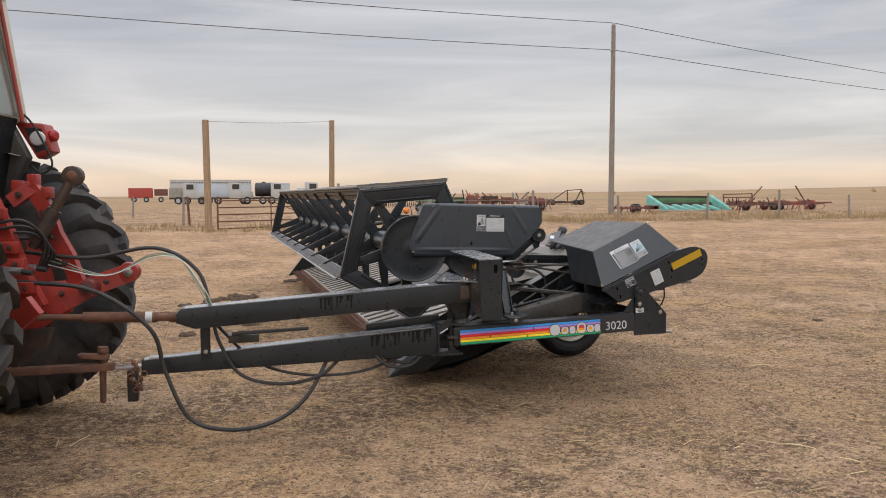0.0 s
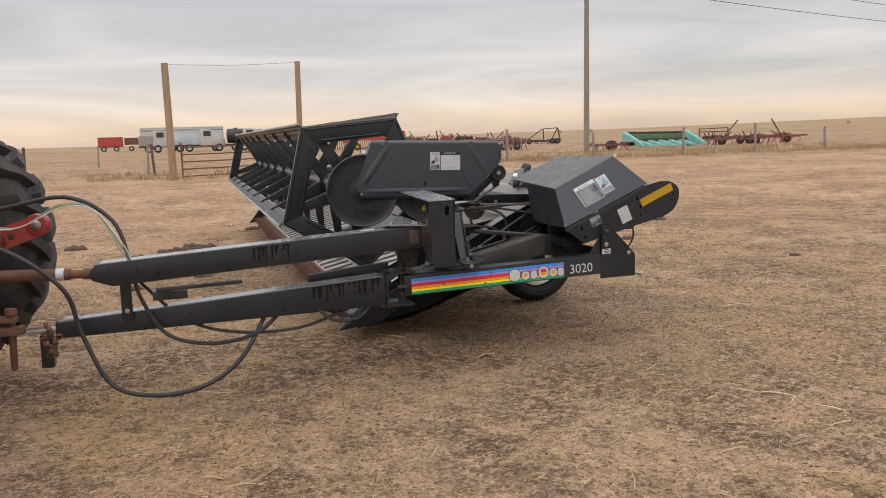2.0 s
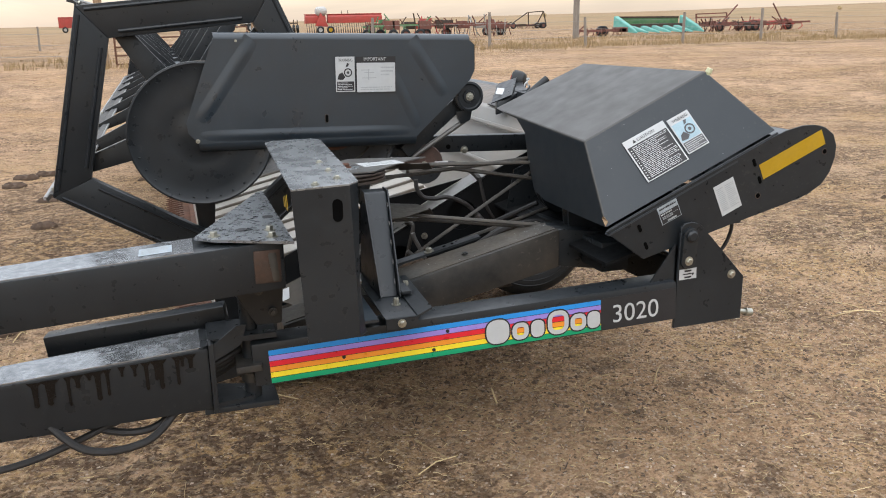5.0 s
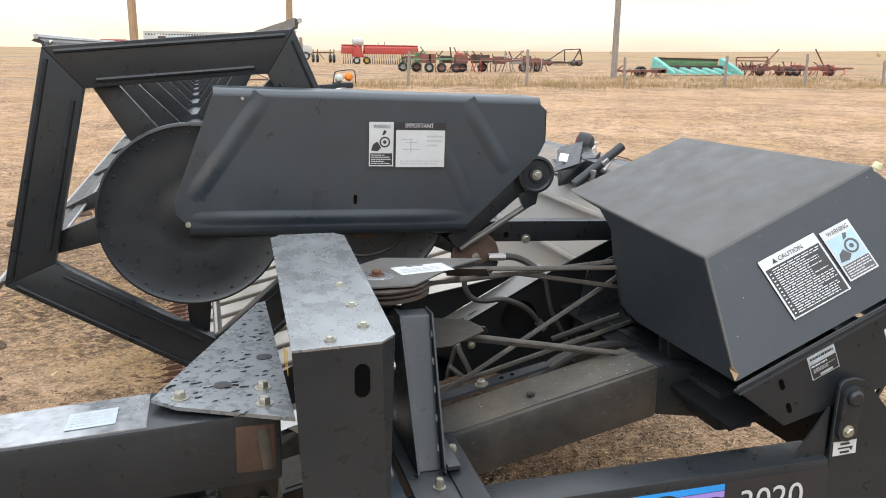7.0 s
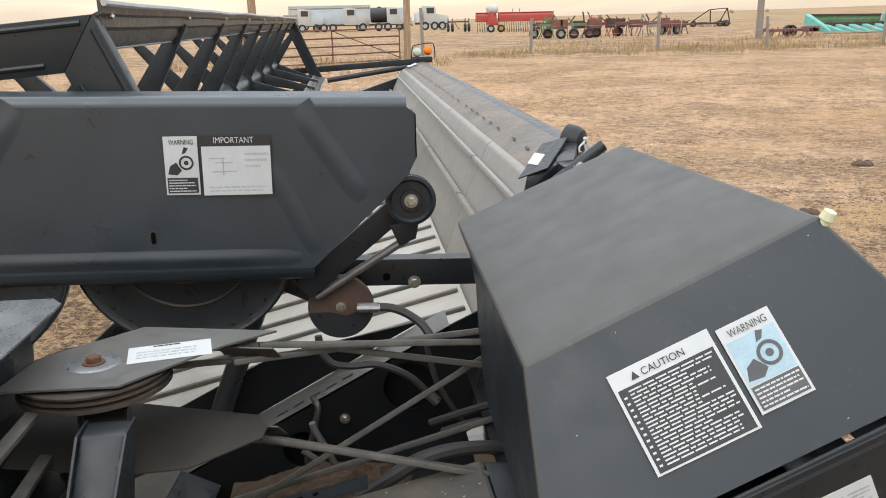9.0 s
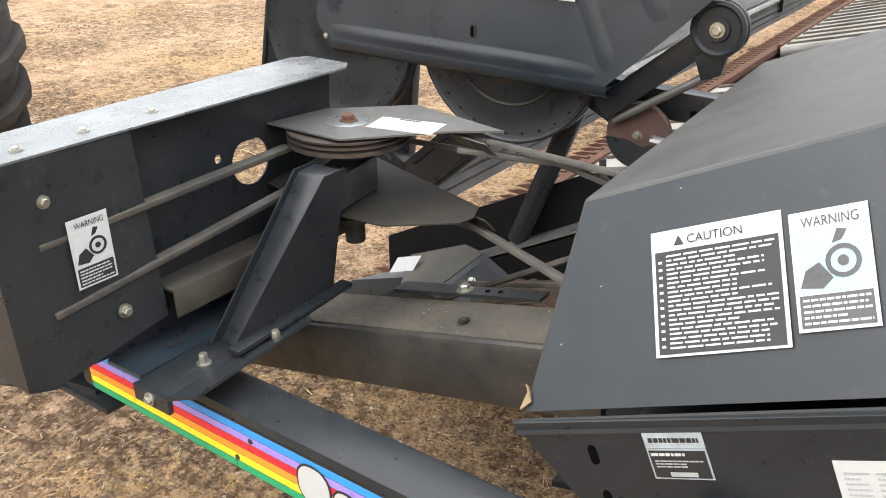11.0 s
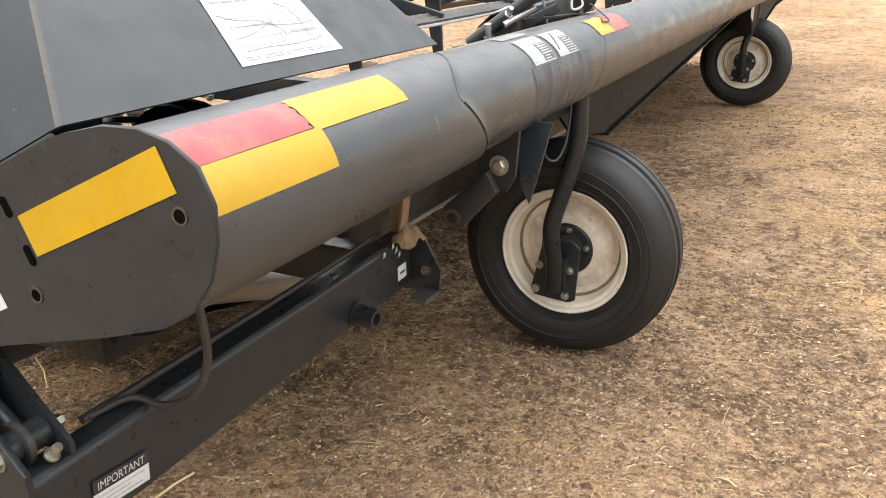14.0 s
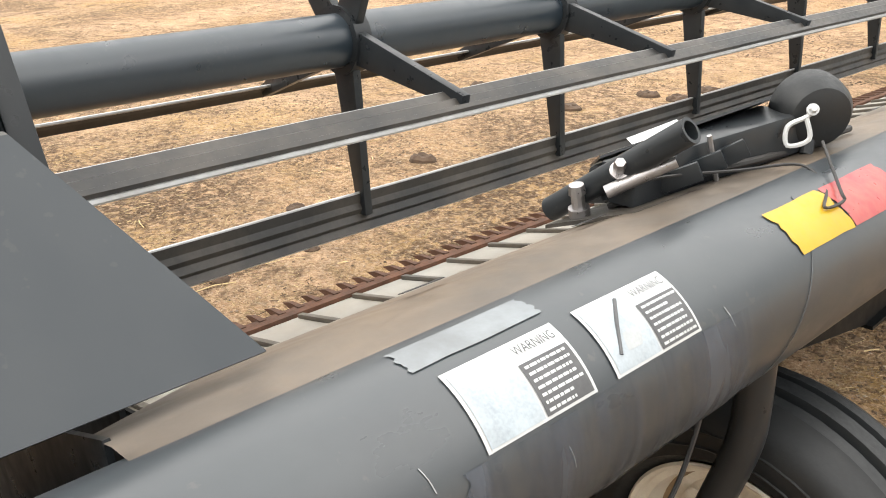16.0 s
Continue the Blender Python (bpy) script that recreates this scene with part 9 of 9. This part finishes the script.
def yard(rr):
    return (rr.uniform(-7, 6), rr.uniform(-5, 9))


def wide(rr):
    return (rr.uniform(-16, 22), rr.uniform(-4, 28))


_h = random.Random(91)
HEAPS = [(_h.uniform(-8, 5), _h.uniform(-4, 11), _h.uniform(0.05, 0.32)) for _ in range(240)]


def heaps(rr):
    x, y, s = rr.choice(HEAPS)
    return (rr.gauss(x, s * 1.8), rr.gauss(y, s))


scatter_stones("gravel", 38000, near, lambda r: 0.0028 + 0.0065 * r.random() ** 2, PEBBLE, "fine pale gravel on the soil", 1)
scatter_stones("gravel", 22000, yard, lambda r: 0.004 + 0.007 * r.random() ** 3, PEBBLE, "fine pale gravel on the soil", 2)
scatter_stones("soil_clod", 16000, near, lambda r: 0.003 + 0.009 * r.random() ** 2, CLOD, "small dark clods and crumbs of dung", 3)
scatter_stones("soil_clod", 30000, heaps, lambda r: 0.004 + 0.016 * r.random() ** 2, CLOD, "small dark clods and crumbs of dung", 41)
scatter_stones("soil_clod", 14000, yard, lambda r: 0.004 + 0.009 * r.random() ** 3, CLOD, "small dark clods and crumbs of dung", 4)
scatter_stones("soil_clod", 16000, wide, lambda r: 0.008 + 0.018 * r.random() ** 3, CLOD, "dark clods strewn over the yard", 5, 0.45)
def scatter_chaff(name, n, spread, length, width, material, label, seed):
    """Short stiff bits of stalk, three-sided, lying at all angles."""
    rr = random.Random(seed)
    vs, fs = [], []
    for _ in range(n):
        x, y = spread(rr)
        z = height(x, y) + rr.uniform(0.000, 0.004)
        a, L, w = rr.uniform(0, 6.28), length(rr) / 2, width * rr.uniform(0.6, 1.4)
        dx, dy, rise = math.cos(a), math.sin(a), rr.uniform(-0.15, 0.35)
        k = len(vs)
        for t in (-L, L):
            cx, cy, cz = x + dx * t, y + dy * t, z + max(0.0, t * rise)
            vs += [(cx - dy * w, cy + dx * w, cz), (cx + dy * w, cy - dx * w, cz), (cx, cy, cz + 1.4 * w)]
        fs += [(k, k + 3, k + 5, k + 2), (k + 2, k + 5, k + 4, k + 1), (k + 1, k + 4, k + 3, k)]
    return fast(name, vs, fs, material, label, "straw")


def foreyard(rr):
    return (rr.uniform(-6, 5), -4.9 + 7.5 * rr.random() ** 1.3)


scatter_chaff("chaff", 30000, foreyard, lambda r: 0.008 + 0.035 * r.random() ** 2, 0.0013, CHIPS, "short bits of broken straw and chaff", 61)
scatter_chaff("chaff", 24000, foreyard, lambda r: 0.008 + 0.030 * r.random() ** 2, 0.0022, CLOD, "dark bits of trampled stalk", 62)
scatter_straw("straw_litter", 5500, near, lambda r: 0.008 + 0.03 * r.random() ** 2, 0.0011, CHIPS, "short broken straw", 6)
scatter_straw("straw_litter", 9000, yard, lambda r: 0.02 + 0.10 * r.random() ** 3, 0.0010, CHIPS, "scattered dry straw stalks", 7)
scatter_straw("straw_litter", 6000, wide, lambda r: 0.05 + 0.18 * r.random() ** 2, 0.0030, CHIPS, "scattered dry straw stalks", 8)


def clumped(rr):
    cx, cy = rr.choice(CLUMPS)
    return (rr.gauss(cx, 0.42), rr.gauss(cy, 0.42))


_r = random.Random(77)
CLUMPS = [(_r.uniform(-7, 6), _r.uniform(-4.6, 9)) for _ in range(85)] + [(_r.uniform(-14, 18), _r.uniform(8, 24)) for _ in range(60)]
scatter_straw("straw_litter", 26000, clumped, lambda r: 0.012 + 0.075 * r.random() ** 1.6, 0.0012, CHIPS, "matted patches of dry straw", 9)
for x, y, s in ((-1.0, 9.9, 0.20), (-2.1, 7.5, 0.15), (-2.25, 7.15, 0.13), (-1.3, 9.7, 0.12), (-2.2, 3.3, 0.08), (-2.1, 2.3, 0.07), (-2.1, 2.8, 0.05), (-2.7, 3.1, 0.07), (-2.9, 4.2, 0.10), (-2.2, 4.8, 0.10), (-3.7, 5.4, 0.10),
                (-3.2, 6.0, 0.12), (-3.0, 6.8, 0.11), (-2.7, 6.8, 0.12), (-2.65, 7.2, 0.13), (-2.45, 7.35, 0.14), (-2.3, 7.7, 0.13), (-2.3, 5.9, 0.10), (-1.5, 6.6, 0.06), (-4.4, 6.2, 0.12), (-3.9, 8.2, 0.16), (3.5, 5.5, 0.10), (5.2, 7.5, 0.12), (2.6, 9.5, 0.14), (4.4, 3.2, 0.08)):
    rr = random.Random(int(x * 100 + y * 37))
    n, g = 14, height(x, y)
    bm = bmesh.new()
    rows = []
    for q, h in ((1.0, -0.01), (0.92, 0.018), (0.65, 0.038), (0.3, 0.030)):
        rows.append([bm.verts.new((x + s * q * (1 + 0.22 * noise.noise(Vector((i * 0.9, x, y)))) * math.cos(6.283 * i / n), y + s * 0.8 * q * (1 + 0.22 * noise.noise(Vector((i * 0.9, y, x)))) * math.sin(6.283 * i / n), g + h * (0.7 + 0.7 * rr.random()) * s * 8)) for i in range(n)])
    for a, b in zip(rows, rows[1:]):
        for i in range(n):
            bm.faces.new((a[i], a[(i + 1) % n], b[(i + 1) % n], b[i]))
    bm.faces.new(rows[-1])
    solid("dung_pat", bm, DUNG, "dark dried dung pat on the soil", "dung", "dung pats", at=(x, y, g), smooth=0)


# dry grass along the fence and behind it
def grass(name, n, place, h0, h1, seed, label):
    rr = random.Random(seed)
    vs, fs = [], []
    for _ in range(n):
        x, y = place(rr)
        z = height(x, y)
        h, a, w = rr.uniform(h0, h1), rr.uniform(0, 6.28), rr.uniform(0.006, 0.014)
        dx, dy = math.cos(a) * w, math.sin(a) * w
        lx, ly = rr.gauss(0, 0.35) * h, rr.gauss(0, 0.35) * h
        k = len(vs)
        vs += [(x - dx, y - dy, z - 0.02), (x + dx, y + dy, z - 0.02), (x + lx * 0.4 + dx * 0.7, y + ly * 0.4 + dy * 0.7, z + h * 0.6), (x + lx * 0.4 - dx * 0.7, y + ly * 0.4 - dy * 0.7, z + h * 0.6), (x + lx, y + ly, z + h)]
        fs += [(k, k + 1, k + 2, k + 3), (k + 3, k + 2, k + 4)]
    return fast(name, vs, fs, DRYGRASS, label, "grass")


_r = random.Random(12)
TUFTS = [(_r.uniform(4, 42), 29.5 + _r.gauss(0, 1.2), _r.uniform(0.15, 0.6)) for _ in range(230)] + [(_r.uniform(-24, 3), 25.5 + _r.gauss(0, 1.6), _r.uniform(0.12, 0.4)) for _ in range(90)] + [(_r.uniform(8, 36), _r.uniform(33, 42), _r.uniform(0.2, 0.6)) for _ in range(120)]


def tuft(rr):
    x, y, s = rr.choice(TUFTS)
    return (rr.gauss(x, s), rr.gauss(y, s))


grass("dry_grass", 16000, tuft, 0.05, 0.26, 13, "dry straw-coloured grass along the fence")
grass("dry_grass", 9000, lambda rr: (rr.uniform(-40, 60), rr.uniform(27, 85)), 0.03, 0.12, 14, "thin dry grass on the far field")
